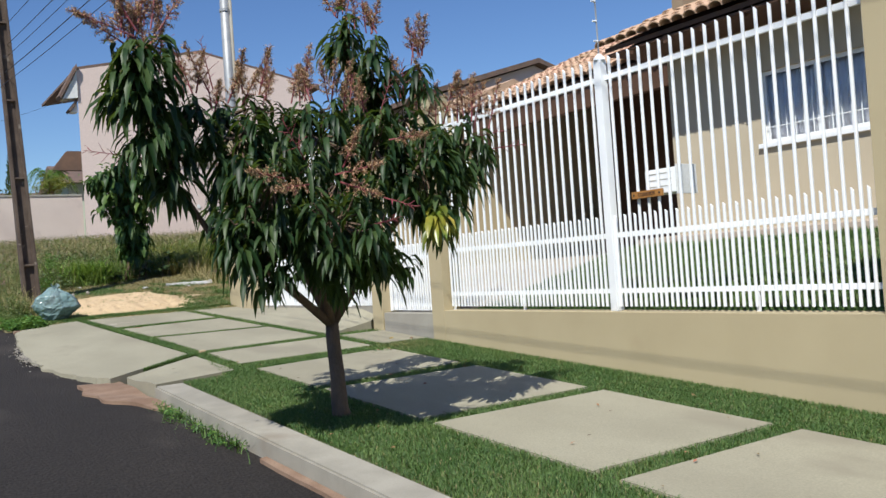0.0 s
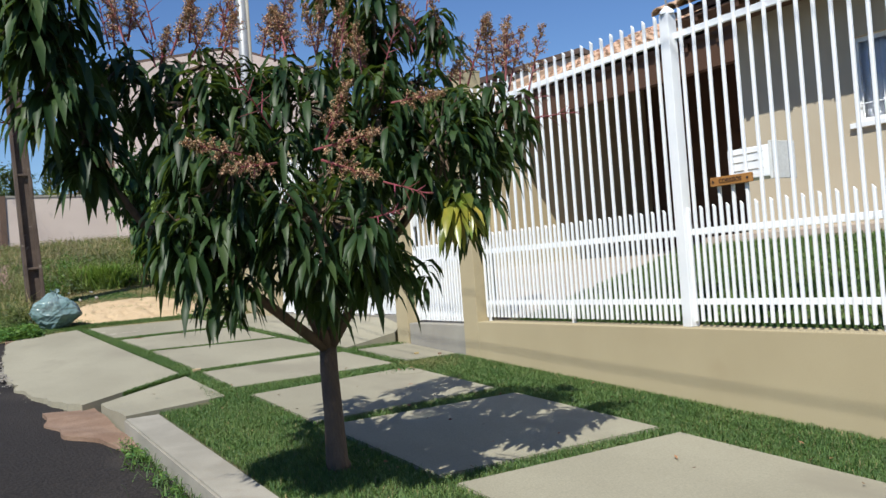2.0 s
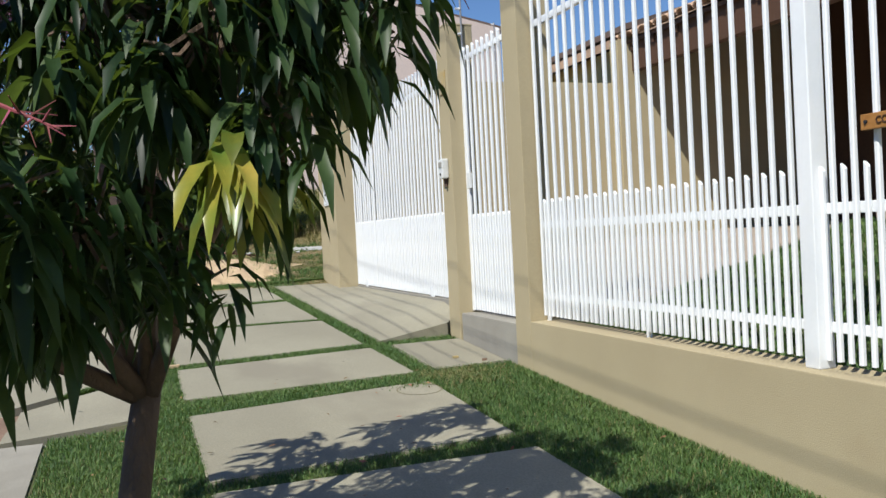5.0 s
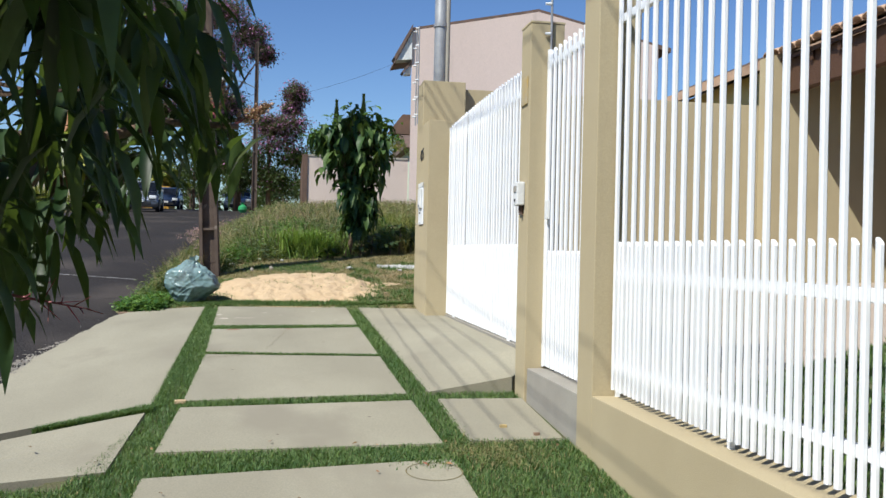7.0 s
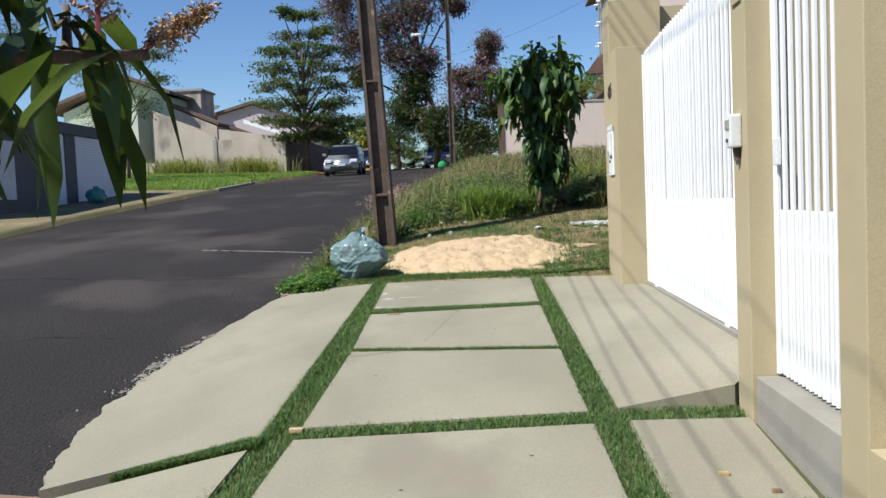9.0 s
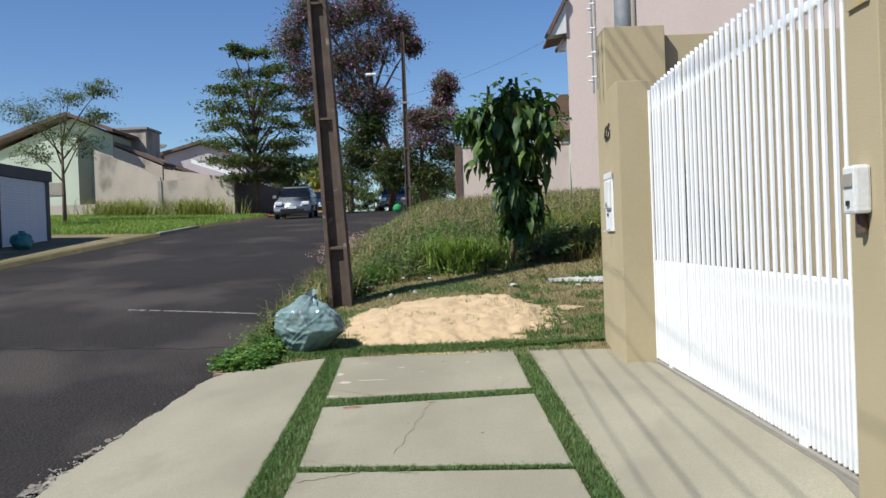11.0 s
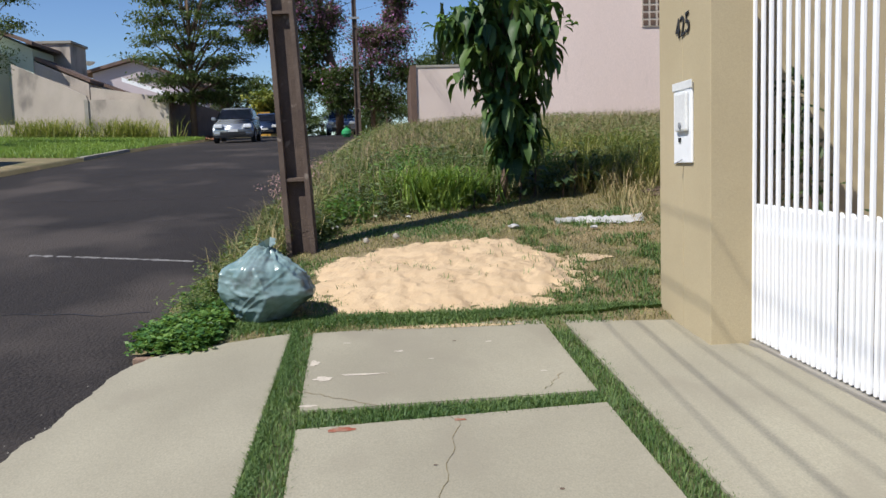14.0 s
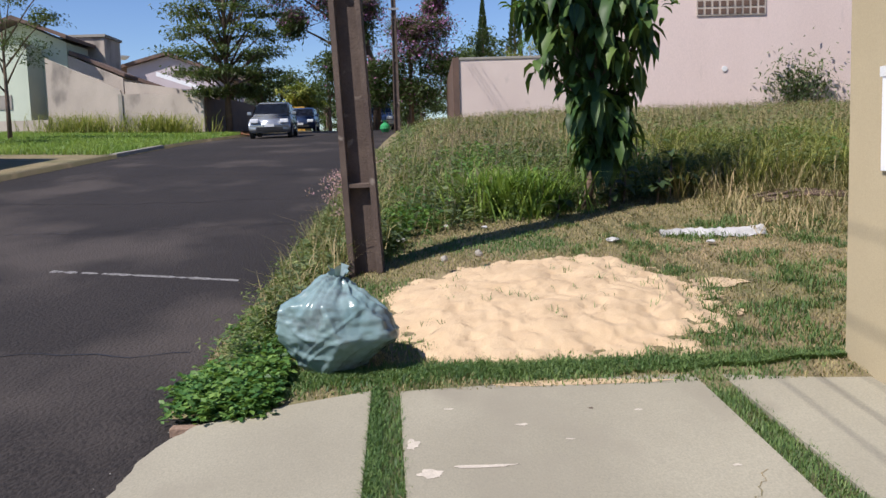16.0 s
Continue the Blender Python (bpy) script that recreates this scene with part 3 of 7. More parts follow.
ped_gate = empty("pedestrian_gate", 6.0, 9.7, 0.905, "closed white steel bar gate for people", "gate")
railing(ped_gate, 8.93, 10.03, 5.945, 0.93, 0.107, ((3.2, 0.05), (1.62, 0.05), (1.0, 0.05)))
for y in (8.895, 10.06):
    part("stile", box(5.93, 5.97, y - 0.017, y + 0.017, 0.92, 3.3), WHITE, ped_gate)
part("lock", box(5.905, 5.93, 9.93, 10.0, 2.02, 2.16, 0.006), WHITE_DULL, ped_gate, "small white lock case")

car_gate = empty("sliding_gate", 6.03, 12.6, 0.96, "closed white steel sliding driveway gate", "gate")
railing(car_gate, 10.38, 14.56, 6.02, 0.985, 0.114, ((3.17, 0.05), (1.70, 0.05), (1.04, 0.06)), crown=0.04)
part("bottom_track", box(5.99, 6.08, 10.36, 14.59, 0.955, 0.97), GREY, car_gate, "grey steel track")
for y in (11.4, 14.1):
    part("wheel_guard", box(6.005, 6.02, y - 0.05, y + 0.05, 0.965, 1.06, 0.004), WHITE, car_gate)
part("threshold", box(5.985, 6.4, 10.35, 14.6, 0.5, 0.952), GREY, boundary)

# intercom and sign on the middle pillar
intercom = empty("door_intercom", 5.78, 10.2, 2.05, "small pale grey wall intercom on a pillar", "intercom")
part("case", box(5.735, 5.799, 10.16, 10.26, 2.13, 2.31, 0.012), WHITE_DULL, intercom)
part("grille", box(5.728, 5.736, 10.175, 10.245, 2.23, 2.28, 0.003), GREY, intercom)
part("button", box(5.726, 5.736, 10.2, 10.22, 2.16, 2.18, 0.003), BLACK, intercom)
part("conduit", tube([(5.78, 10.21, 2.13), (5.785, 10.21, 2.06)], 0.02, 8), RUST, intercom)
sign = empty("warning_sign", 5.79, 10.2, 3.0, "small weathered yellow warning plate on a pillar", "sign")
part("plate", box(5.788, 5.799, 10.13, 10.29, 2.9, 3.11, 0.002), YELLOWP, sign)

# meter box and number on the far pillar
meter = empty("meter_box", 5.69, 15.1, 1.9, "white meter box with a clear domed window", "meter box")
part("door", box(5.717, 5.734, 14.86, 15.22, 2.11, 2.64, 0.006), WHITE, meter)
part("frame", box(5.711, 5.719, 14.845, 15.235, 2.60, 2.655, 0.003), WHITE_DULL, meter)
part("dome", box(5.690, 5.718, 14.90, 15.13, 2.32, 2.58, 0.016), WHITE_DULL, meter)
part("knob", tube([(5.720, 15.0, 2.36), (5.680, 15.0, 2.36)], 0.022, 10), STEEL, meter)
part("latch", box(5.707, 5.718, 15.06, 15.1, 2.25, 2.28, 0.003), BLACK, meter)
part("ring", tube([(5.717, 15.04, 2.135), (5.66, 15.04, 2.105)], 0.006, 6), STEEL, meter)


def lettering(name, text, size, m, material, depth=0.006):
    cu = bpy.data.curves.new(name, "FONT")
    cu.body, cu.size, cu.extrude, cu.align_x, cu.align_y = text, size, depth, "CENTER", "CENTER"
    tmp = bpy.data.objects.new(name, cu)
    scene.collection.objects.link(tmp)
    me = bpy.data.meshes.new_from_object(tmp.evaluated_get(bpy.context.evaluated_depsgraph_get()))
    bpy.data.objects.remove(tmp)
    me.transform(m)
    me.materials.clear()
    me.materials.append(material)
    return new(name, me)


FACING_ROAD = pose(0, 0, 0, 90, 0, -90)
number = lettering("house_number", "425", 0.195, Matrix.Translation((5.727, 15.06, 3.02)) @ FACING_ROAD @ pose(0, 0, 0, 0, 0, 6), BLACK, 0.003)
tagged(number, "dark metal house number 425 on a pillar", "house number")

# letter box behind the railing
letter_box = empty("letter_box", 5.95, 5.2, 2.0, "white steel letter box with a wooden name plank", "letter box")
part("case", box(5.95, 6.2, 5.07, 5.42, 1.99, 2.21, 0.008), WHITE, letter_box)
for z in (2.05, 2.11, 2.165):
    part("slot", box(5.946, 5.951, 5.12, 5.37, z, z + 0.006), GREY, letter_box)
part("side_flap", box(5.945, 6.2, 5.045, 5.068, 1.97, 2.23, 0.004), WHITE_DULL, letter_box)
plank = part("plank", box(5.875, 5.9, 5.17, 5.53, 1.965, 2.03, 0.004), PLANK, letter_box, "varnished wooden plank")
word = lettering("word", "CORREIOS", 0.042, Matrix.Translation((5.872, 5.35, 1.998)) @ FACING_ROAD, WOOD, 0.002)
word.parent = plank
for y in (5.2, 5.5):
    part("bolt", tube([(5.878, y, 1.998), (5.868, y, 1.998)], 0.008, 8), BLACK, plank)


def fence_wire_rod(x, y, z0, z1, label):
    rod = empty("electric_fence_rod", x, y, z0, label, "electric fence", "electric fence rods")
    part("rod", tube([(x, y, z0), (x, y, z1)], 0.009, 6), STEEL, rod)
    n = max(2, round((z1 - z0) / 0.2))
    for i in range(n):
        z = z0 + 0.12 + (z1 - z0 - 0.15) * i / (n - 1)
        part("insulator", tube([(x - 0.05, y, z), (x - 0.005, y, z)], [0.009, 0.013], 8), WHITE, rod)
    return rod


fence_wire_rod(5.92, 5.855, 3.385, 4.3, "thin steel rod with white insulators on a post")
fence_wire_rod(5.67, 15.35, 3.45, 4.75, "thin steel rod with white insulators on a pillar")
fence_wire_rod(5.67, 15.15, 3.45, 4.75, "thin steel rod with white insulators on a pillar")
fence_wire_rod(8.6, 15.3, 3.95, 4.9, "thin steel rod with white insulators on a wall")
fence_wire_rod(5.95, 10.06, 3.3, 3.9, "thin steel rod with white insulators on a gate")

# grey service pole at the boundary
service = empty("service_pole", 6.06, 15.72, 0.9, "round galvanised steel electricity service pole", "pole")
part("shaft", tube([(6.06, 15.75, 0.6), (6.06, 15.75, 8.6)], [0.10, 0.085], 16), STEEL, service, smooth=True)
part("conduit", tube([(6.15, 15.69, 0.7), (6.15, 15.69, 8.2)], 0.03, 8), GREY, service, smooth=True)
for z in (4.9, 6.6):
    part("band", tube([(6.06, 15.75, z), (6.06, 15.75, z + 0.05)], 0.106, 16), STEEL, service)

# ---- the house behind the railing ----


def yard_z(x):
    return np.interp(x, [6.05, 6.4, 8.9, 9.8], [0.88, 0.92, 1.55, 1.62])


yard = tagged(part("front_lawn", slope_y([(6.05, 0.5), (8.9, 0.5), (8.9, 1.55), (6.4, 0.92), (6.05, 0.88)], 3.2, 8.6), TURF), "mown front lawn behind the railing", "lawn", kind="structure")
patio = tagged(part("patio", slope_y([(8.903, 0.5), (9.8, 0.5), (9.8, 1.68), (8.903, 1.64)], 2.2, 8.34), FLOORTILE), "pinkish tiled path along the house", "patio", kind="structure")
drive = tagged(part("driveway", slope_y([(6.41, 0.5), (14.79, 0.5), (14.79, 1.5), (10.5, 1.42), (6.41, 0.94)], 8.61, 14.94), FLOORTILE), "pale tiled carport floor", "driveway", kind="structure")
house = empty("house", 12, 6, 0.9, "beige single-storey house with clay tile roof and carport", "house")
XH = 9.8
WY0, WY1, WZ0, WZ1 = 5.33, 6.86, 2.76, 3.69
for a in ((2.2, WY0, 0.5, 4.75), (WY1, 8.35, 0.5, 4.75), (WY0, WY1, 0.5, WZ0), (WY0, WY1, WZ1, 4.75)):
    part("front_wall", box(XH, XH + 0.2, *a), HOUSE, house)
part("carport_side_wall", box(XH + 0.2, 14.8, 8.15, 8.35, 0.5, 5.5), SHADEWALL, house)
# back wall takes the dark wood colour to stand in for the carport's deep shade
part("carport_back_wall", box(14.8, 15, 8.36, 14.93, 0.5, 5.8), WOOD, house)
part("carport_end_wall", slope_y([(10.6, 0.6), (15, 0.6), (15, 5.85), (10.6, 4.6)], 14.95, 15.19), BEIGE, house)
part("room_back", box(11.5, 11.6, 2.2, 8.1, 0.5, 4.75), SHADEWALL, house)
part("room_ceiling", box(XH + 0.2, 11.5, 2.2, 8.1, 4.1, 4.2), WHITE_DULL, house)
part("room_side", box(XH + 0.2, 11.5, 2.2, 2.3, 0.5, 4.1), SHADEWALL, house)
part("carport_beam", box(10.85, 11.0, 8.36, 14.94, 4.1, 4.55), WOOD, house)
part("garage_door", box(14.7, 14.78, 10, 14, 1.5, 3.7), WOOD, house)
win = part("window", box(XH + 0.06, XH + 0.1, WY0, WY0 + 0.05, WZ0, WZ1), WHITE, house)
for a in ((WY1 - 0.05, WY1, WZ0, WZ1), (WY0 + 0.05, WY1 - 0.05, WZ0, WZ0 + 0.05), (WY0 + 0.05, WY1 - 0.05, WZ1 - 0.05, WZ1), (6.07, 6.12, WZ0 + 0.05, WZ1 - 0.05)):
    q = part("window_frame", box(XH + 0.06, XH + 0.1, *a), WHITE, win)
for y0, y1 in ((WY0 + 0.05, 6.07), (6.12, WY1 - 0.05)):
    q = part("pane", box(XH + 0.075, XH + 0.081, y0, y1, WZ0 + 0.05, WZ1 - 0.05), GLASS, win)
    q.visible_shadow = False
q = part("window_sill", box(XH - 0.05, XH + 0.12, WY0 - 0.05, WY1 + 0.05, WZ0 - 0.06, WZ0 - 0.002, 0.005), WHITE, win)
n = 12
for i in range(n):
    y = WY0 + 0.08 + (WY1 - WY0 - 0.16) * i / (n - 1)
    q = part("grille_bar", tube([(XH + 0.03, y, WZ0 + 0.002), (XH + 0.03, y, WZ0 + (0.42 if i % 2 else 0.6))], 0.007, 6), WHITE, win)
q = part("grille_rail", tube([(XH + 0.03, WY0 + 0.04, WZ0 + 0.2), (XH + 0.03, WY1 - 0.04, WZ0 + 0.2)], 0.007, 6), WHITE, win)
bm = bmesh.new()
prev = None
for i in range(121):
    y = WY0 - 0.05 + (WY1 - WY0 + 0.1) * i / 120
    x = XH + 0.15 + 0.02 * math.sin(i * 0.9) + 0.012 * math.sin(i * 2.3)
    cur = (bm.verts.new((x, y, WZ0 - 0.1)), bm.verts.new((x + 0.01, y, WZ1 + 0.08)))
    if prev:
        bm.faces.new((prev[0], cur[0], cur[1], prev[1]))
    prev = cur
curtain = tagged(part("curtain", bm, CURTAIN, smooth=True), "pale bluish pleated curtain behind the window", "curtain")
curtain.modifiers.new("thick", "SOLIDIFY").thickness = 0.004


def tile_mesh(name, length, r, material):
    """One curved clay tile, wider at its lower end."""
    bm = bmesh.new()
    for j in range(6):
        a0, a1 = math.pi * j / 6, math.pi * (j + 1) / 6
        bm.faces.new([bm.verts.new((x, -r * s * math.cos(a), r * 0.8 * math.sin(a) + z)) for x, a, z, s in ((-0.05, a0, 0.03, 1.08), (length, a0, 0, 0.92), (length, a1, 0, 0.92), (-0.05, a1, 0.03, 1.08))])
    bmesh.ops.remove_doubles(bm, verts=bm.verts, dist=0.0005)
    bmesh.ops.solidify(bm, geom=bm.faces, thickness=0.014)
    return mesh_of(name, bm, material)


def tiled_roof(parent, x0, z0, y0, y1, run, pitch, material):
    """Eave along y at (x0, z0), rising towards +x."""
    rise = run * math.tan(radians(pitch))
    roof = part("roof", slope_y([(x0 + 0.03, z0 - 0.03), (x0 + run, z0 + rise - 0.03), (x0 + run, z0 + rise - 0.09), (x0 + 0.03, z0 - 0.09)], y0, y1), WOOD, parent)
    rows_up, long_way = 12, run / math.cos(radians(pitch))
    me = tile_mesh("roof_tile", long_way / rows_up, 0.105, material)
    n = round((y1 - y0) / 0.2)
    rest = bmesh.new()
    for i in range(n + 1):
        for j in range(rows_up):
            m = pose(x0, y0 + (y1 - y0) * i / n, z0 + rng.normal(0, 0.004), 0, -pitch, rng.normal(0, 0.8)) @ pose(long_way * j / rows_up, 0, 0)
            if j < 4:
                shared("roof_tile", me, m, roof)
            else:
                tmp = me.copy()
                tmp.transform(m)
                rest.from_mesh(tmp)
                bpy.data.meshes.remove(tmp)
    tagged(part("upper_tiles", rest, material, roof), kind="stuff")
    for i in range(round((y1 - y0) / 0.6) + 1):
        y = y0 + 0.05 + 0.6 * i
        if y < y1:
            q = part("rafter", slope_y([(x0 + 0.06, z0 - 0.092), (x0 + run, z0 + rise - 0.092), (x0 + run, z0 + rise - 0.2), (x0 + 0.06, z0 - 0.2)], y, y + 0.06), WOOD, roof)
    return roof


tiled_roof(house, 8.95, 4.42, 1.6, 8.75, 5.9, 22, TILE)
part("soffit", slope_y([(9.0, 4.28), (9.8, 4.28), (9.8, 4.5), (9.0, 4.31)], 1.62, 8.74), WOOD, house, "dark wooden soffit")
tiled_roof(house, 10.75, 4.62, 8.8, 15.15, 4.4, 22, TILE)

# ---- street furniture near the driveway ----
pole = empty("utility_pole", 2.78, 18.25, 1.3, "dark weathered concrete utility pole with recessed sides", "utility pole")


LEAN_X = -0.042


def t_pole(thing, x, y, z0, z1, w0, w1, d0, d1, holes, material, lean=0.0):
    """A tapered double-T pole: two flanges with a web, bridged by stiffeners."""
    def at(z):
        u = (z - z0) / (z1 - z0)
        return w0 + (w1 - w0) * u, d0 + (d1 - d0) * u
    (wa, da), (wb, db) = at(z0), at(z1)
    for s, name in ((-1, "flange"), (1, "flange")):
        bm = bmesh.new()
        q = []
        for z, w, d in ((z0, wa, da), (z1, wb, db)):
            xi, xo = s * w * 0.30, s * w * 0.5
            q.append([bm.verts.new((x + a + lean * (z - z0), y + b, z)) for a, b in ((xi, -d / 2), (xo, -d / 2), (xo, d / 2), (xi, d / 2))])
        bm.faces.new(q[0][::-1]), bm.faces.new(q[1])
        for i in range(4):
            bm.faces.new((q[0][i], q[0][(i + 1) % 4], q[1][(i + 1) % 4], q[1][i]))
        bmesh.ops.recalc_face_normals(bm, faces=bm.faces)
        bmesh.ops.bevel(bm, geom=[e for e in bm.edges if abs(e.verts[0].co.z - e.verts[1].co.z) > 1], offset=0.008, segments=2, affect="EDGES")
        part(name, bm, material, thing)
    bm = bmesh.new()
    q = [[bm.verts.new((x + a * w + lean * (z - z0), y + b * d, z)) for a, b in ((-0.3, -0.12), (0.3, -0.12), (0.3, 0.12), (-0.3, 0.12))] for z, w, d in ((z0, wa, da), (z1, wb, db))]
    for i in range(4):
        bm.faces.new((q[0][i], q[0][(i + 1) % 4], q[1][(i + 1) % 4], q[1][i]))
    part("web", bm, material, thing)
    for z in holes:
        w, d = at(z)
        part("stiffener", slope_x([(y - d * 0.46, z), (y + d * 0.46, z), (y + d * 0.46, z + 0.06), (y - d * 0.46, z + 0.03)], x + lean * (z - z0) - w * 0.3, x + lean * (z - z0) + w * 0.3), material, thing)


t_pole(pole, 2.78, 18.25, 1.05, 11.0, 0.31, 0.17, 0.24, 0.15, (2.02, 3.7, 5.2, 6.7, 8.2, 9.9), TAR, LEAN_X)
pole2 = empty("utility_pole", 1.95, 53, 3.6, "distant dark utility pole with a street lamp arm", "utility pole")
t_pole(pole2, 1.95, 53, 3.3, 13.2, 0.32, 0.17, 0.24, 0.15, (5, 7, 9, 11), TAR)
part("lamp_arm", tube([(1.9, 52.9, 10.6), (1.2, 52.6, 10.85), (0.5, 52.3, 10.9)], 0.022, 6), STEEL, pole2)
part("lamp_head", box(0.0, 0.55, 52.2, 52.42, 10.82, 10.96, 0.05), WHITE, pole2, "white street lamp head")
part("bracket", box(1.7, 2.2, 52.85, 52.95, 9.4, 9.5), STEEL, pole2)
wires = empty("overhead_wires", 2.8, 30, 9, "thin dark overhead cables between the poles", "cables")


def wire(a, b, sag, r=0.008):
    a, b = Vector(a), Vector(b)
    pts = [a.lerp(b, i / 16) - Vector((0, 0, sag * 4 * (i / 16) * (1 - i / 16))) for i in range(17)]
    part("cable", tube(pts, r, 5), BLACK, wires)


for dx, z in ((-0.25, 10.4), (0.0, 9.6), (0.12, 9.2), (0.3, 8.7)):
    wire((2.78 + dx + LEAN_X * (z - 1), 18.25, z), (1.95 + dx, 53, z + 2.3), 0.5)
    wire((2.9 + dx, -18, z - 1.6), (2.78 + dx + LEAN_X * (z - 1), 18.25, z), 0.6)
for dx, z, r in ((-0.12, 5.5, 0.005), (-0.05, 5.75, 0.007), (0.0, 6.05, 0.005), (0.05, 6.3, 0.006), (0.12, 6.75, 0.005)):
    wire((2.78 + dx + LEAN_X * (z - 1), 18.25, z), (1.95 + dx, 53, z + 2.4), 0.6, r)
    wire((2.9 + dx, -18, z - 2.1), (2.78 + dx + LEAN_X * (z - 1), 18.25, z), 0.35, r)
wire((6.06, 15.75, 8.4), (2.45, 18.25, 8.9), 0.15)
wire((1.95, 53, 9.8), (9.72, 46.36, 11.4), 0.3, 0.006)
wire((1.95, 53, 10.3), (-9, 60, 8.5), 0.4, 0.012)

# rubbish bag
bag = empty("rubbish_bag", 2.72, 15.83, 0.96, "knotted shiny grey-green plastic rubbish bag on the verge", "rubbish bag")
bm = bmesh.new()
bmesh.ops.create_icosphere(bm, subdivisions=6, radius=1)
noise.seed_set(7)
facet = np.random.default_rng(12)
facet_way = unit(facet.normal(0, 1, (30, 3)))
facet_far = facet.uniform(0.78, 0.98, 30)
corner_way = Vector((0.86, -0.38, 0.26)).normalized()


def ridge(u, v, w, sharp=3.2):
    return (1 - min(1, sharp * abs(noise.noise(Vector((u, v, w)))))) ** 1.5


for v in bm.verts:
    d = v.co.normalized()
    a = math.atan2(d.y, d.x)
    high, low = max(0, d.z), max(0, -d.z)
    wob = 1.6 * noise.noise(d * 2.2)
    pleat = (0.5 - abs(math.sin(a * 6.5 + wob + 1))) * 0.085 * high ** 1.2 + (0.5 - abs(math.sin(a * 15 + 2 * wob))) * 0.035 * high
    swag = 0.032 * ridge(d.x * 1.3 + 2, d.y * 1.3, d.z * 5.5 + 0.8 * d.x) * (1 - 0.6 * high)
    swag += 0.026 * ridge(d.x * 1.6, d.y * 1.6 + 5, d.z * 4 - 3.0 * d.x + 3) + 0.03 * ridge(d.x * 2.2 + d.z * 2.2, d.y * 2.2 + 9, d.z * 1.6)
    dots = facet_way @ np.array(tuple(d))
    taut = float(np.min(np.where(dots > 0.25, facet_far / np.maximum(dots, 0.25), 9)))
    jut = 0.20 * max(0, d.dot(corner_way)) ** 9
    r = 0.86 * min(taut, 1.08) + 0.09 + swag + pleat + jut
    neck = max(0, d.z - 0.55) / 0.45
    taper = 0.97 - 0.52 * low ** 1.2 - 0.45 * neck
    x, y, z = d.x * r * 0.385 * taper + 0.05 * neck - 0.05 * low, d.y * r * 0.36 * taper, d.z * r * 0.34
    if z < -0.27:
        z = -0.27 + (z + 0.27) * 0.2
    v.co = Vector((2.745 + x, 15.83 + y, 0.955 + 0.275 + z + 0.05 * neck ** 2))
part("body", bm, BAG, bag, smooth=True)
bm = bmesh.new()
for k in range(9):
    a = k * 0.7
    top = Vector((2.77 + 0.06 * math.cos(a), 15.83 + 0.05 * math.sin(a), 1.605 + 0.03 * math.sin(k * 2.1)))
    prev = None
    for i in range(5):
        c = Vector((2.77, 15.83, 1.515)).lerp(top, i / 4)
        w = 0.010 + 0.016 * i / 4
        s = Vector((-math.sin(a + 0.5), math.cos(a + 0.5), 0.3)) * w
        cur = (bm.verts.new(c - s), bm.verts.new(c + s))
        if prev:
            bm.faces.new((prev[0], prev[1], cur[1], cur[0]))
        prev = cur
part("knot", bm, BAG, bag, "crumpled tied neck", True)

# sand heap
bm = bmesh.new()
N = 130
noise.seed_set(3)
SXC, SYC = 4.1, 16.95
rows = []
for i in range(N + 1):
    r = []
    for j in range(N + 1):
        x, y = SXC + (i / N - 0.5) * 3.0, SYC + (j / N - 0.5) * 3.5
        u, w = (x - SXC) / (1.15 if x < SXC else 1.32), (y - SYC - 0.12 * math.sin(x * 3)) / (1.34 if y > SYC else 1.42)
        rad = math.sqrt(abs(u) ** 2.3 + abs(w) ** 2.3) + 0.14 * noise.noise(Vector((x * 2.2, y * 2.2, 0))) + (0.10 if x < SXC else 0.20) * noise.noise(Vector((x * 6, y * 6, 4)))
        h = 0.10 * (1 - float(smooth(np.float64(rad), 0.35, 1.08))) - 0.05 * float(smooth(np.float64(rad), 0.9, 1.15))
        if y < 15.78:
            h -= 0.3 * (15.78 - y)
        lump = 0.03 * noise.noise(Vector((x * 4, y * 4, 1))) - 0.035 * max(0, noise.noise(Vector((x * 9, y * 9, 5)))) + 0.014 * noise.noise(Vector((x * 22, y * 22, 2)))
        r.append(bm.verts.new((x, y, float(lot_z(x, y)) + h + lump * (1 if rad < 1 else 0.2))))
    rows.append(r)
for i in range(N):
    for j in range(N):
        bm.faces.new((rows[i][j], rows[i + 1][j], rows[i + 1][j + 1], rows[i][j + 1]))
sand = tagged(part("sand", bm, SAND, smooth=True), "low trampled heap of pale orange sand", "sand")
for x, y, s in ((3.75, 18.05, 0.035), (3.45, 17.9, 0.03)):
    bm = bmesh.new()
    bmesh.ops.create_icosphere(bm, subdivisions=2, radius=s)
    for v in bm.verts:
        v.co *= 1 + 0.3 * noise.noise(v.co * 30 + Vector((x, y, 0)))
        v.co += Vector((x, y, float(lot_z(x, y)) + 0.12))
    tagged(part("stone", bm, KERB), "small pale stone at the edge of the sand", "stone", "stones by the sand")

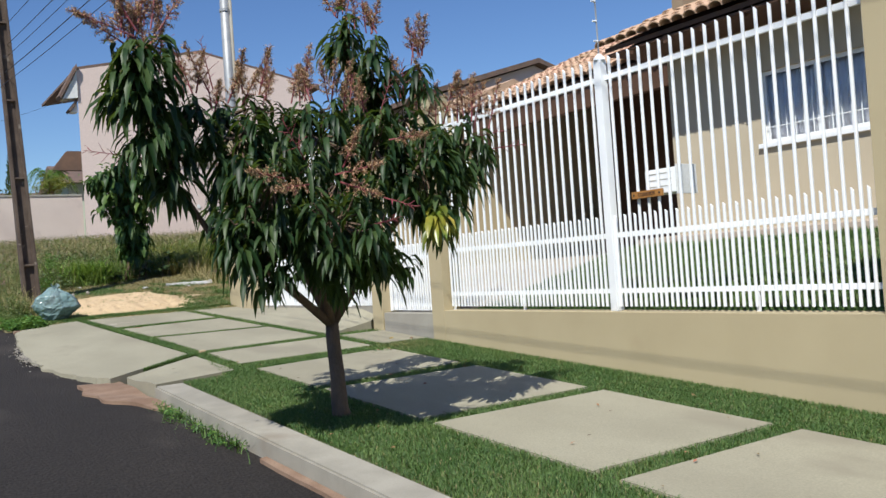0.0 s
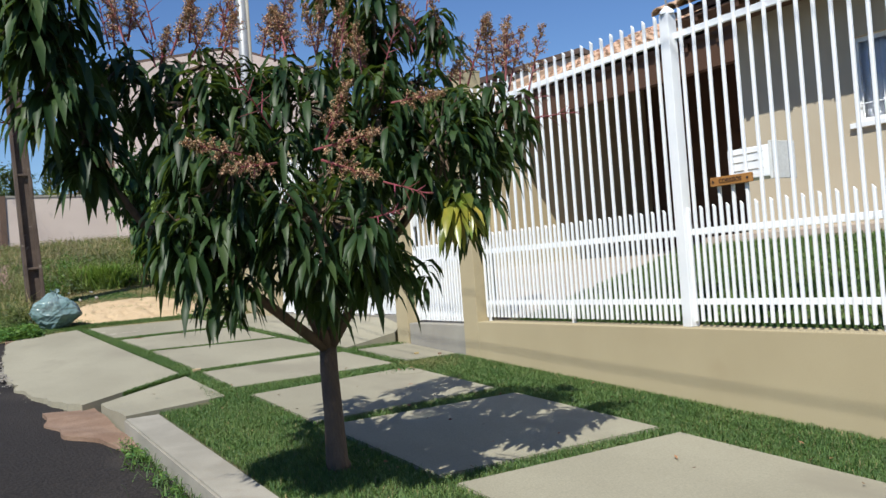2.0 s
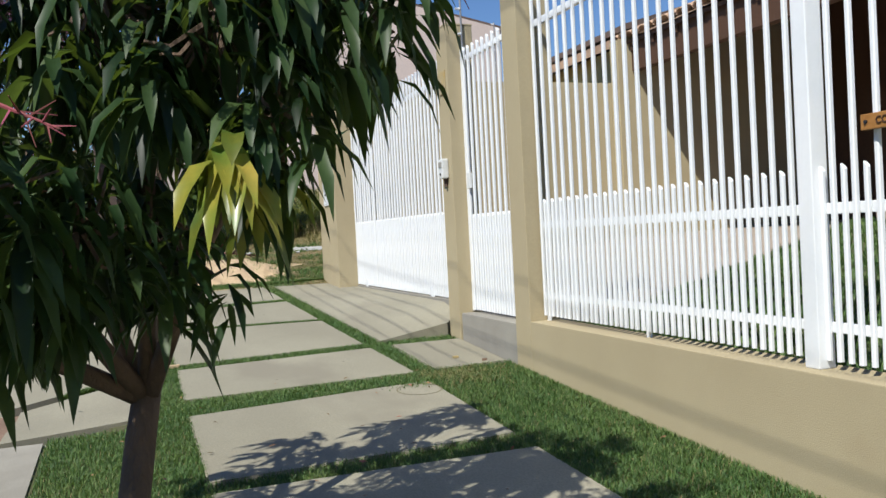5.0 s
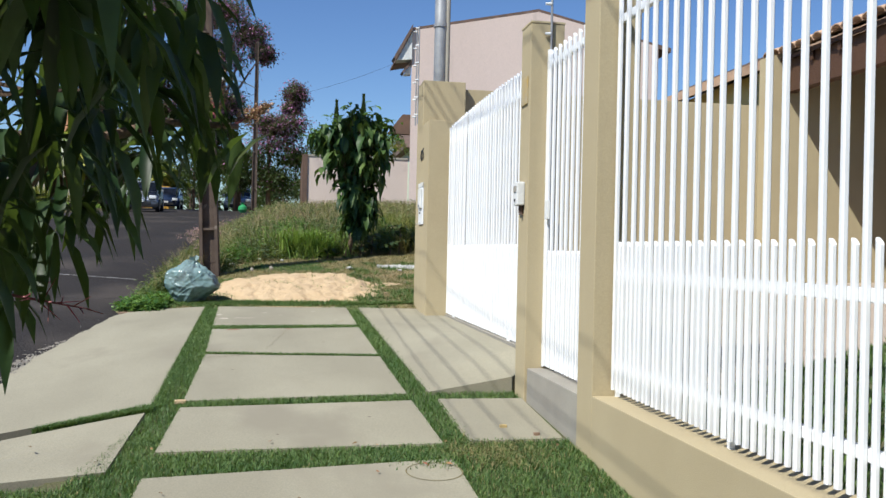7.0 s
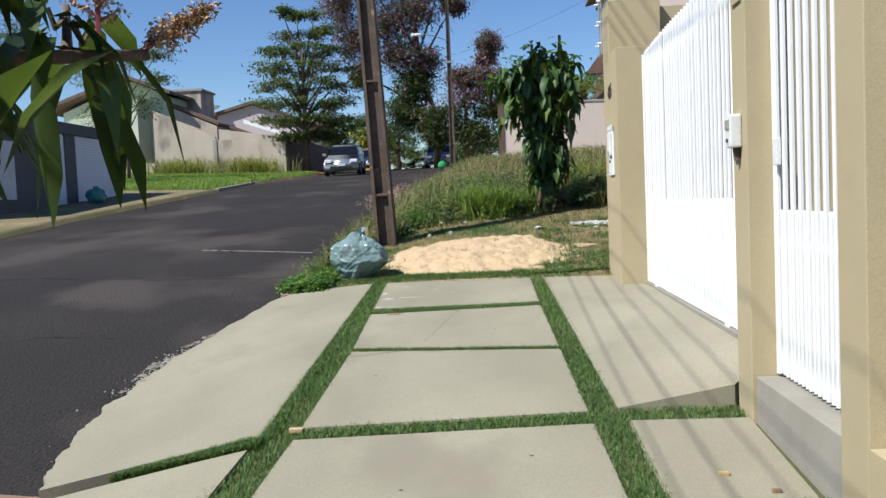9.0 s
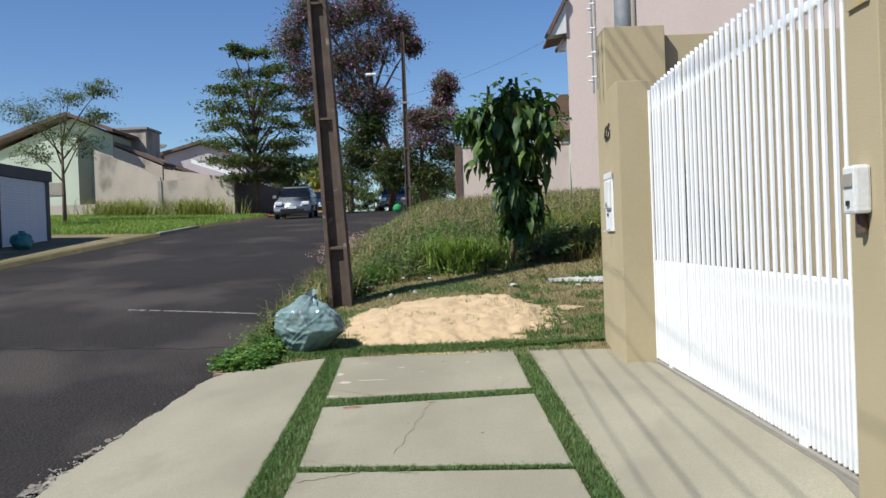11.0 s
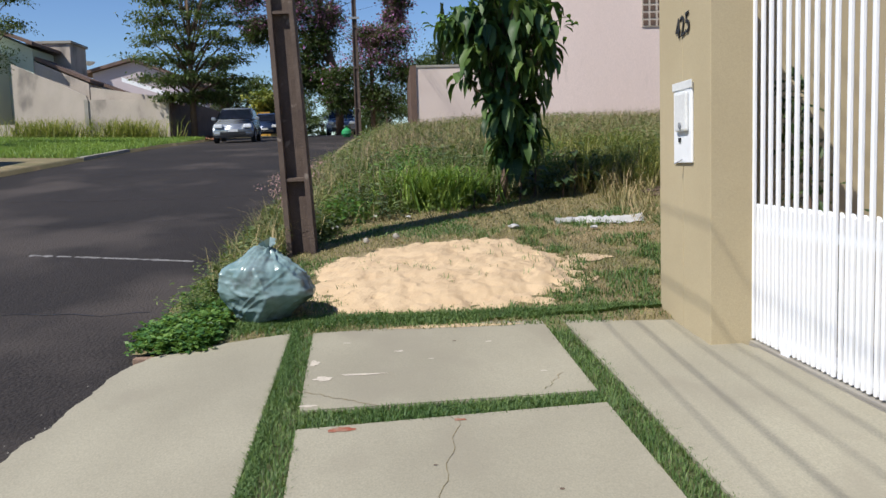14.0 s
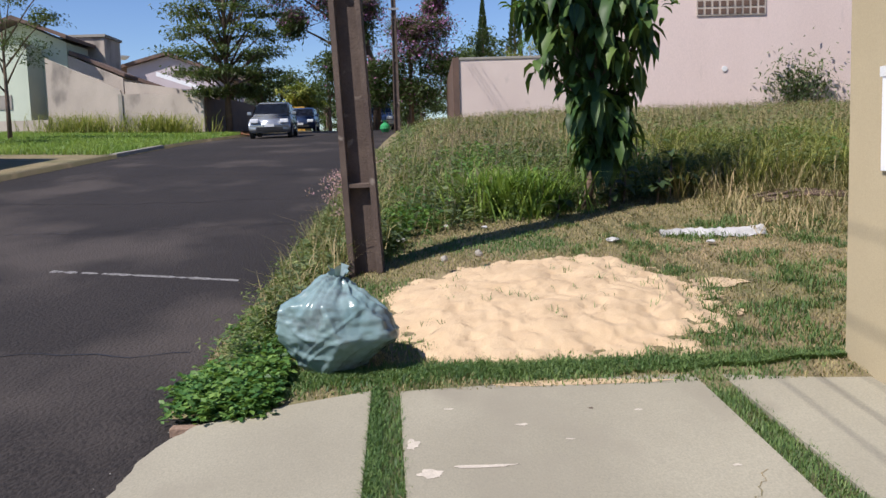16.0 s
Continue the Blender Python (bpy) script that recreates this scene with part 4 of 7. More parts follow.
# discarded crumpled sheet
noise.seed_set(21)
bm = bmesh.new()
rows = []
for i in range(41):
    u = i / 40
    r = []
    for j in range(15):
        w = j / 14 - 0.5
        x = 5.55 + 1.0 * u + 0.03 * noise.noise(Vector((u * 9, w * 6, 1)))
        y = 18.95 + w * (0.10 + 0.34 * u * (1.15 - 0.4 * u)) + 0.05 * math.sin(u * 7)
        z = float(lot_z(x, y)) + 0.045 + 0.045 * abs(noise.noise(Vector((u * 11, w * 5, 3)))) - 0.05 * abs(w) ** 2 * 4
        r.append(bm.verts.new((x, y, z)))
    rows.append(r)
for i in range(40):
    for j in range(14):
        bm.faces.new((rows[i][j], rows[i + 1][j], rows[i + 1][j + 1], rows[i][j + 1]))
sheet = tagged(part("plastic_sheet", bm, PAPER), "crumpled dirty white plastic sheet lying in grass", "litter")

# ---- the mango tree on the lawn strip ----
TX, TY = 2.98, 5.92
TZ = pav_z(TY) - 0.03
mango = empty("mango_tree", TX, TY, TZ, "young mango tree with drooping leaves and flower spikes", "tree")
part("trunk", tube([(TX + 0.03, TY, TZ - 0.05), (TX, TY, TZ + 0.08), (TX + 0.02, TY + 0.05, TZ + 0.35), (TX + 0.06, TY + 0.16, TZ + 0.58), (TX + 0.1, TY + 0.24, TZ + 0.78)], [0.085, 0.066, 0.056, 0.055, 0.05], 12), BARK, mango, smooth=True)
# lobes of the crown: centre, radii, whorls; the first ones form the long limb over the road
LOBES = [
    ((1.36, 5.16, 2.78), (0.12, 0.14, 0.2), 15), ((1.48, 5.13, 2.9), (0.13, 0.14, 0.14), 13), ((1.5, 5.18, 2.56), (0.14, 0.16, 0.25), 20), ((1.62, 5.3, 2.27), (0.11, 0.14, 0.2), 13), ((1.86, 5.48, 2.58), (0.13, 0.15, 0.14), 12), ((2.25, 5.5, 2.64), (0.24, 0.2, 0.1), 10), ((2.75, 5.5, 2.64), (0.24, 0.2, 0.1), 10),
    ((2.12, 5.43, 2.42), (0.23, 0.26, 0.24), 30), ((2.0, 5.12, 1.84), (0.16, 0.16, 0.14), 14), ((2.21, 5.14, 2.09), (0.27, 0.26, 0.32), 40), ((2.64, 5.32, 2.41), (0.27, 0.28, 0.28), 32), ((3.0, 5.2, 2.33), (0.28, 0.28, 0.31), 33), ((3.27, 5.02, 2.2), (0.22, 0.22, 0.3), 30), ((3.62, 5.02, 2.33), (0.2, 0.2, 0.2), 22),
    ((3.08, 5.61, 3.1), (0.1, 0.12, 0.34), 18), ((3.17, 5.44, 2.97), (0.11, 0.12, 0.3), 17), ((3.58, 5.4, 2.94), (0.08, 0.09, 0.15), 7), ((3.42, 5.45, 2.6), (0.2, 0.2, 0.16), 14),
    ((2.6, 5.0, 1.82), (0.36, 0.3, 0.2), 36), ((2.18, 5.17, 1.65), (0.2, 0.2, 0.12), 14), ((2.59, 5.38, 1.54), (0.2, 0.2, 0.12), 12), ((2.92, 5.15, 1.7), (0.16, 0.16, 0.15), 12), ((3.41, 4.93, 1.95), (0.08, 0.08, 0.16), 6),
    ((2.43, 6.08, 2.12), (0.28, 0.32, 0.33), 22), ((3.12, 5.97, 2.18), (0.5, 0.45, 0.38), 30), ((3.65, 5.7, 2.42), (0.25, 0.3, 0.22), 15), ((3.1, 5.6, 1.72), (0.22, 0.28, 0.12), 12),
    ((3.33, 6.7, 2.06), (0.2, 0.24, 0.28), 12), ((3.16, 6.58, 1.76), (0.12, 0.2, 0.14), 7), ((3.5, 6.55, 2.48), (0.26, 0.3, 0.18), 7), ((3.58, 6.82, 2.16), (0.1, 0.12, 0.14), 4), ((3.74, 6.92, 2.26), (0.06, 0.06, 0.05), 2), ((3.2, 5.4, 1.6), (0.15, 0.2, 0.1), 6), ((2.55, 6.5, 2.2), (0.4, 0.3, 0.35), 11),
]
fork = Vector((TX + 0.09, TY + 0.22, TZ + 0.7))
MAIN = [[fork, Vector((2.45, 5.75, 1.5)), Vector((1.95, 5.5, 1.75)), Vector((1.66, 5.3, 2.1)), Vector((1.5, 5.18, 2.5)), Vector((1.42, 5.14, 2.9))], [fork, Vector((2.75, 5.7, 1.6)), Vector((2.5, 5.4, 1.95)), Vector((2.35, 5.35, 2.4))], [fork, Vector((3.1, 5.85, 1.7)), Vector((3.12, 5.6, 2.3)), Vector((3.1, 5.55, 3.1))], [fork, Vector((3.25, 5.75, 1.6)), Vector((3.5, 5.35, 2.1)), Vector((3.6, 5.1, 2.35))], [fork, Vector((3.15, 6.3, 1.7)), Vector((3.35, 6.6, 2.05)), Vector((3.62, 6.82, 2.18)), Vector((3.86, 6.98, 2.2))], [fork, Vector((2.85, 6.3, 1.7)), Vector((2.6, 6.5, 2.15))]]
joints = []
for line in MAIN:
    part("limb", tube(line, [0.036, 0.029, 0.021, 0.015, 0.01, 0.005][:len(line)], 8), BARK, mango, smooth=True)
    for p0, p1 in zip(line[:-1], line[1:]):
        joints += [p0.lerp(p1, k / 4) for k in range(1, 5)]
tips, outs = [], []
for (c, r, k) in LOBES:
    c, r = np.array(c), np.array(r)
    near = min(joints, key=lambda q: (q - Vector(c)).length + 0.6 * max(0, q.z - c[2]))
    part("limb", tube([near, near.lerp(Vector(c), 0.5) + Vector((0, 0, -0.03)), Vector(c) + Vector((0, 0, r[2] * 0.5))], [0.014, 0.011, 0.005], 6), BARK, mango, smooth=True)
    d = unit(rng.normal(0, 1, (k, 3)))
    p = c + d * r * rng.uniform(0.5, 1.0, (k, 1)) ** 0.6
    tips.append(p), outs.append(d)
    bm = bmesh.new()
    for q in p:
        a = Vector(c) + (Vector(q) - Vector(c)) * 0.15
        tube([a, a.lerp(Vector(q), 0.6) + Vector((0, 0, -0.03)), q], [0.008, 0.006, 0.004], 4, bm)
    tagged(part("twigwork", bm, BARK, mango), kind="stuff")
tips, outs = np.concatenate(tips), np.concatenate(outs)
n_tip = len(tips)
per = 11
P = np.repeat(tips, per, 0)
ang = rng.uniform(0, math.tau, len(P))
ring = np.stack([np.cos(ang), np.sin(ang), np.zeros(len(P))], 1)
D = ring * 0.8 + np.repeat(outs, per, 0) * np.array([0.35, 0.35, 0.2]) + np.array([0, 0, 0.12]) + rng.normal(0, 0.2, (len(P), 3))
P = P + np.array([0, 0, 1.0]) * rng.uniform(-0.14, 0.03, (len(P), 1))
size = np.repeat(rng.uniform(0.75, 1.15, n_tip), per) * rng.uniform(0.15, 0.245, len(P))
size = size * np.where(P[:, 1] > 6.4, 1.05, 1.0)
tagged(arched("crown", P, D, size, size * rng.uniform(0.165, 0.225, len(P)), rng.uniform(0.75, 1.25, len(P)), MANGO, mango), kind="stuff")
young = np.array([(3.3, 4.86, 1.84), (3.28, 4.87, 1.88), (3.32, 4.9, 1.8), (3.33, 6.6, 2.1)])
P = np.repeat(young, 15, 0) + rng.normal(0, 0.03, (60, 3))
ang = rng.uniform(0, math.tau, 60)
D = np.stack([np.cos(ang), np.sin(ang), rng.uniform(-0.9, 0.3, 60)], 1)
tagged(arched("young_leaves", P, D, rng.uniform(0.14, 0.23, 60), rng.uniform(0.045, 0.06, 60), 0.9, MANGO_NEW, mango), "yellow-green young leaves", kind="stuff")

P = np.array([(3.36, 6.72, 2.2), (3.38, 6.7, 2.17), (3.34, 6.7, 2.12), (3.37, 6.73, 2.08), (3.33, 6.71, 2.2)])
arched("dead_leaf", P, rng.normal(0, 0.5, (5, 3)) + np.array([0, -0.2, -0.5]), 0.2, 0.045, 0.9, LEAFLITTER, mango)["label"] = "withered orange-brown leaf"
P = np.array([(3.929, 6.5, 2.125), (3.994, 6.531, 2.125), (3.9, 6.5, 2.11)])
D = np.array([(-0.5, -0.1, -0.3), (-0.85, -0.3, -0.25), (-0.2, 0.5, -0.5)])
arched("broad_leaf", P, D, np.array([0.22, 0.2, 0.2]), 0.055, 0.75, MANGO, mango)


def panicle(parent, p, way, length):
    """A branched flower spike: red stalk and many small tufts of buds, narrowing to its tip."""
    way = Vector(way).normalized()
    stalk = bmesh.new()
    end = p + way * length
    tube([p, p + way * length * 0.5, end], [0.006, 0.005, 0.002], 5, stalk)
    pts = []
    side0 = way.orthogonal().normalized()
    for i in range(16):
        u = 0.2 + 0.8 * i / 15
        q = p + way * length * u
        s = (Matrix.Rotation(i * 2.4, 3, way) @ side0) * (1 - u * 0.85) * length * rng.uniform(0.2, 0.34) + way * 0.03
        tube([q, q + s], [0.0035, 0.0015], 4, stalk)
        for j in range(10):
            pts.append(q + s * (0.25 + 0.75 * j / 9))
    part("stalk", stalk, STALK, parent, "red flower stalk")
    pts = np.repeat(np.array([tuple(v) for v in pts]), 7, 0) + rng.normal(0, 0.007, (len(pts) * 7, 3))
    fl = leaves("blossom", pts, rng.normal(0, 1, (len(pts), 3)), rng.uniform(0.006, 0.012, len(pts)), rng.uniform(0.005, 0.009, len(pts)), PANICLE, parent)
    tagged(fl, "brownish pink flower spike", kind="stuff")


def bare_stalk(parent, p, way, length):
    """A spike whose buds have dropped: thin red twigs alone."""
    way = Vector(way).normalized()
    stalk = bmesh.new()
    tube([p, p + way * length], [0.005, 0.0015], 5, stalk)
    side0 = way.orthogonal().normalized()
    for i in range(11):
        q = p + way * length * (0.25 + 0.07 * i)
        s = (Matrix.Rotation(i * 2.4, 3, way) @ side0) * length * 0.3 * (1 - i / 14) + way * 0.04
        tube([q, q + s], [0.003, 0.001], 4, stalk)
    part("stalk", stalk, STALK, parent, "bare red flower stalk")


# upright spikes along the upper outline
for (c, r, k) in LOBES:
    c, r = Vector(c), Vector(r)
    if c.z < 2.3 or c.y > 6.3:
        continue
    for i in range(5):
        d = Vector((rng.normal(0, 0.28), rng.normal(0, 0.28), 1)).normalized()
        p = c + Vector((rng.uniform(-0.7, 0.7) * r.x, rng.uniform(-0.7, 0.7) * r.y, r.z * 0.85))
        (bare_stalk if i == 3 else panicle)(mango, p, d, rng.uniform(0.18, 0.34))
# spikes that stand out sideways and towards the road
for p, d, q in (((2.48, 4.78, 2.1), (0.5, -0.8, 0.1), 0.32), ((2.5, 4.75, 2.05), (0.55, -0.7, -0.35), 0.26), ((2.3, 4.78, 2.04), (-0.75, -0.4, -0.12), 0.3), ((2.15, 4.8, 2.08), (-0.8, -0.3, 0.1), 0.26), ((2.9, 4.8, 2.33), (0.6, -0.7, 0.05), 0.24), ((2.55, 4.8, 2.15), (0.2, -0.5, 0.8), 0.26), ((1.4, 5.1, 2.95), (-0.85, 0.0, 0.3), 0.34), ((1.42, 5.1, 2.98), (-0.45, 0, 0.8), 0.36), ((1.36, 5.12, 2.9), (-0.8, 0.1, 0.55), 0.3), ((1.5, 5.1, 3.0), (0.2, 0.1, 1), 0.3), ((1.55, 5.1, 3.0), (0.5, 0, 0.8), 0.28), ((3.7, 4.95, 2.45), (0.3, -0.1, 1), 0.34), ((3.6, 5.0, 2.5), (0.0, -0.1, 1), 0.34), ((3.8, 4.9, 2.45), (0.35, 0, 1), 0.36), ((3.78, 6.95, 2.22), (0.0, 0.1, 1), 0.2), ((3.84, 6.97, 2.2), (0.5, 0.2, 0.35), 0.14)):
    panicle(mango, Vector(p), d, q)
for p, d, q in (((3.75, 5.0, 2.3), (0.9, -0.25, 0.1), 0.4), ((3.75, 5.1, 2.4), (0.9, 0.0, 0.2), 0.36), ((2.3, 4.82, 2.2), (-0.5, -0.4, 0.5), 0.34), ((2.8, 4.75, 1.95), (0.5, -0.7, -0.3), 0.24), ((2.7, 4.72, 1.78), (0.3, -0.8, 0.1), 0.2), ((1.45, 5.2, 2.25), (-0.9, 0.2, 0.15), 0.34), ((1.7, 5.5, 2.9), (-0.1, 0, 1), 0.36), ((2.0, 5.5, 2.75), (-0.2, 0, 1), 0.34), ((3.5, 5.4, 3.0), (0.2, 0, 1), 0.36), ((3.25, 6.45, 1.62), (0.4, -0.2, -0.05), 0.3)):
    bare_stalk(mango, Vector(p), d, q)

# ---- lawn ----


def on_slab(x, y):
    hit = np.zeros(len(x), bool)
    for a, b, c, d in middle:
        u = np.clip((x - 3.3) / 1.7, 0, 1)
        hit |= (x > left_edge(y) + 0.012) & (x < right_edge(y) - 0.012) & (y > a + (b - a) * u + 0.012) & (y < c + (d - c) * u - 0.012)
    hit |= (x > 5.17) & (x < 5.85) & (y > 9.02) & (y < 10.1)
    hit |= (x > np.interp(y, [10.3, 15.4], [5.14, 4.97])) & (y > 10.36)
    hit |= (y > 10.37) & (x > 5.78)
    hit |= (y > 8.3) & (x < np.interp(y, [8.3, 9.4, 9.9, 15.3, 15.36], [2.95, 3.13, 3.13, 2.99, 2.5])) & ~((np.abs(y - (9.44 + (x - 2.27) * 0.52)) < 0.07) & (x > 2.5))
    hit |= (x < 2.53) & (y < 9)
    return hit


def lawn_blades(name, n, x0, x1, y0, y1, h0, h1, material):
    x, y = rng.uniform(x0, x1, n), rng.uniform(y0, y1, n)
    x2, y2 = x + rng.normal(0, 0.008, n), y + rng.normal(0, 0.008, n)
    keep = ~on_slab(x2, y2)
    x, y = x[keep], y[keep]
    drop = np.where((y > 9.2) & (x < 3.1), 0.09 * (3.1 - x), 0.0)
    ob = blades(name, np.stack([x, y, pav_z(y) - 0.014 - drop], 1), rng.uniform(h0, h1, len(x)), rng.uniform(0.003, 0.006, len(x)), 0.75, material)
    return tagged(ob, "short thick green lawn between paving slabs", "grass", kind="stuff")


lawn_blades("lawn_grass", 330000, 2.5, 5.8, 2.2, 9.2, 0.02, 0.048, GRASS)
lawn_blades("lawn_grass", 190000, 2.5, 5.82, 9.0, 15.75, 0.025, 0.05, GRASS)
lawn_blades("lawn_grass", 25000, 2.5, 5.8, -1.0, 2.2, 0.03, 0.06, GRASS)
lawn_blades("dry_lawn_grass", 22000, 2.5, 5.8, 2.2, 9.2, 0.015, 0.04, DRY)
x, y = rng.uniform(6.06, 8.9, 40000), rng.uniform(3.25, 8.6, 40000)
tagged(blades("front_lawn_grass", np.stack([x, y, yard_z(x) - 0.004], 1), rng.uniform(0.03, 0.07, 40000), 0.01, 0.6, GRASS), "mown green grass of the front garden", "grass", kind="stuff")

# grass in the slab joints
jx, jy = [], []
for (_, _, c, d), (a, b, _, _) in zip(middle[5:-1], middle[6:]):
    k = 2600
    u, w = rng.uniform(0, 1, k), rng.uniform(0.04, 0.96, k)
    yy = (c + (d - c) * u) * (1 - w) + (a + (b - a) * u) * w
    jx.append(left_edge(yy) + (right_edge(yy) - left_edge(yy)) * u)
    jy.append(yy)
x, y = np.concatenate(jx), np.concatenate(jy)
tagged(blades("joint_grass", np.stack([x, y, pav_z(y) - 0.004], 1), rng.uniform(0.02, 0.042, len(x)), rng.uniform(0.004, 0.007, len(x)), 0.8, GRASS), "green grass growing in the slab joints", "grass", kind="stuff")
joint_bed = grid_slab("joint_soil", lambda u, v: (2.5 + 0.66 * u, 9.44 + 0.1 + 0.50 * 0.66 * u + (v - 0.5) * (0.06 + 0.14 * u)), 6, 2, lambda x, y: apron_top(x, y) - 0.02, 0.05, TURF, None)
tagged(joint_bed, "soil in the joint between apron and slab", "soil", kind="structure")
k = 3800
u = rng.uniform(0, 1, k) ** 0.8
x, y = 2.5 + 0.66 * u, 9.54 + 0.33 * u + rng.uniform(-0.5, 0.5, k) * (0.04 + 0.11 * u)
z = np.array([apron_top(float(i), float(j)) for i, j in zip(x, y)])
tagged(blades("joint_grass", np.stack([x, y, z - 0.012], 1), rng.uniform(0.03, 0.055, k), rng.uniform(0.004, 0.007, k), 0.8, GRASS), "green grass growing in the slab joints", "grass", kind="stuff")

k = 9000
y = rng.uniform(9.95, 15.4, k)
x = np.interp(y, [9.9, 15.35], [3.14, 2.985]) + 0.004 + np.abs(rng.normal(0, 0.03, k))
tagged(blades("joint_grass", np.stack([x, y, pav_z(y) - 0.008], 1), rng.uniform(0.025, 0.05, k), rng.uniform(0.004, 0.007, k), 0.8, GRASS), "green grass growing in the slab joints", "grass", kind="stuff")

# dry patch by the end pillar
x, y = rng.normal(5.25, 0.2, 2600), rng.normal(8.75, 0.16, 2600)
keep = ~on_slab(x, y) & (x < 5.78)
x, y = x[keep], y[keep]
tagged(blades("dry_patch", np.stack([x, y, pav_z(y) - 0.01], 1), rng.uniform(0.02, 0.05, len(x)), 0.005, 1.0, DRY), "dry straw patch in the lawn by a pillar", "grass", kind="stuff")

# litter of dead leaves
for material, n in ((LEAFLITTER, 60),):
    x, y = rng.uniform(2.6, 5.7, n), rng.uniform(2.5, 9, n)
    tagged(leaves("fallen_leaves", np.stack([x, y, pav_z(y) + 0.03], 1), np.stack([rng.normal(0, 1, n), rng.normal(0, 1, n), rng.normal(0, 0.1, n)], 1), rng.uniform(0.02, 0.06, n), 0.018, material), "small dry brown fallen leaves", "leaves", kind="stuff")

# ---- the vacant lot ----


def spread(n, x0, x1, y0, y1, edge=None):
    x, y = rng.uniform(x0, x1, n), rng.uniform(y0, y1, n)
    if edge is not None:
        keep = edge(x, y)
        x, y = x[keep], y[keep]
    return x, y


def not_sand(x, y):
    return (((np.abs(x - SXC) / 1.12) ** 2.3 + (np.abs(y - SYC) / 1.16) ** 2.3) > 1.0 + rng.normal(0, 0.12, len(x))) & ~((x < 3.0) & (y < 15.3))


def weed_edge(x, y):
    """Tall weeds: beyond a line that runs back from the pole, and along the road."""
    line = np.interp(x, [1.6, 2.4, 3.0, 4.2, 5.3, 7.0, 12], [17.2, 18.5, 19.1, 20.2, 20.8, 21.2, 21.2])
    return y > line + rng.normal(0, 0.15, len(x))


# short, patchy turf in front
x, y = spread(130000, 1.9, 8, 15.3, 21.5, not_sand)
patch = np.array([noise.noise(Vector((a * 1.3, b * 1.3, 0))) + 0.6 * noise.noise(Vector((a * 5, b * 5, 3))) - 0.5 * (a > 4.6) * (b > 16.2) - 0.12 * (b > 18) for a, b in zip(x, y)]) + rng.normal(0, 0.15, len(x))
for cond, material, h, name, label in ((patch > -0.02, GRASS, 0.042, "verge_grass", "patchy green grass on the vacant lot"), (patch <= -0.02, DRY, 0.032, "dry_verge_grass", "dry straw-coloured grass on the vacant lot")):
    a, b = x[cond], y[cond]
    tagged(blades(name, np.stack([a, b, lot_z(a, b) - 0.005], 1), rng.uniform(0.4, 1.3, len(a)) * h, 0.008, 0.7, material), label, "grass", kind="stuff")


def low_by_road(x):
    return np.interp(x, [2.0, 3.0, 6.0], [0.6, 0.65, 1.0])


def weeds(name, x, y, z, h0, h1, per, leaf, material, label, spread_r=0.1, slim=0.3):
    """Leafy stems: leaves all along slightly leaning stalks."""
    n = len(x)
    h = rng.uniform(h0, h1, n) * low_by_road(x)
    u = rng.uniform(0.1, 1.0, (n, per))
    lean = rng.normal(0, 0.18, (n, 2))
    px = x[:, None] + lean[:, :1] * u * h[:, None] + rng.normal(0, spread_r * 0.25, (n, per))
    py = y[:, None] + lean[:, 1:] * u * h[:, None] + rng.normal(0, spread_r * 0.25, (n, per))
    pz = z[:, None] + u * h[:, None]
    p = np.stack([px, py, pz], -1).reshape(-1, 3)
    ang = rng.uniform(0, math.tau, len(p))
    d = np.stack([np.cos(ang), np.sin(ang), rng.uniform(-0.2, 0.9, len(p))], 1)
    s = rng.uniform(0.6, 1.3, len(p)) * leaf
    return tagged(leaves(name, p, d, s, s * slim, material, None, 0.1, 0.25), label, "weeds", kind="stuff")




def clumpy(x, y, size, seed):
    return np.array([noise.noise(Vector((p * size, q * size, seed))) for p, q in zip(x, y)])


x, y = spread(5200, 2.2, 9.5, 17.2, 25, weed_edge)
c = clumpy(x, y, 1.1, 3.0)
for cond, material, leaf, slim, h0, h1, name in ((c > 0.08, WEED, 0.075, 0.42, 0.2, 0.52, "tall_weeds"), ((c <= 0.08) & (c > -0.3), LIGHT_LEAF, 0.07, 0.5, 0.15, 0.5, "leafy_weeds"), (c <= -0.3, CREEPER, 0.08, 0.45, 0.2, 0.6, "dark_weeds")):
    weeds(name, x[cond], y[cond], lot_z(x[cond], y[cond]), h0, h1, 22, leaf, material, "tangled leafy weeds on the vacant lot", 0.2, slim)
x, y = spread(4200, 2.3, 26, 23, 46.2)
c = clumpy(x, y, 0.5, 8.0)
weeds("far_weeds", x[c > -0.1], y[c > -0.1], lot_z(x[c > -0.1], y[c > -0.1]), 0.2, 0.6, 18, 0.11, WEED, "tall weeds covering the back of the lot", 0.3, 0.4)
weeds("dark_far_weeds", x[c <= -0.1], y[c <= -0.1], lot_z(x[c <= -0.1], y[c <= -0.1]), 0.2, 0.5, 18, 0.11, LIGHT_LEAF, "dark green scrub at the back of the lot", 0.3, 0.45)
x, y = spread(5000, 2.2, 9, 18, 27, weed_edge)
c = clumpy(x, y, 1.4, 5.0)
x, y, c = x[c > 0], y[c > 0], c[c > 0]
tagged(blades("tall_grass", np.stack([x, y, lot_z(x, y)], 1), (rng.uniform(0.2, 0.45, len(x)) + c * 0.4) * low_by_road(x), 0.012, 0.7, WEED), "tall rank grass", "grass", kind="stuff")
x, y = spread(24000, 3.0, 26, 23.5, 46)
c = clumpy(x, y, 0.6, 6.0)
x, y = x[c > -0.25], y[c > -0.25]
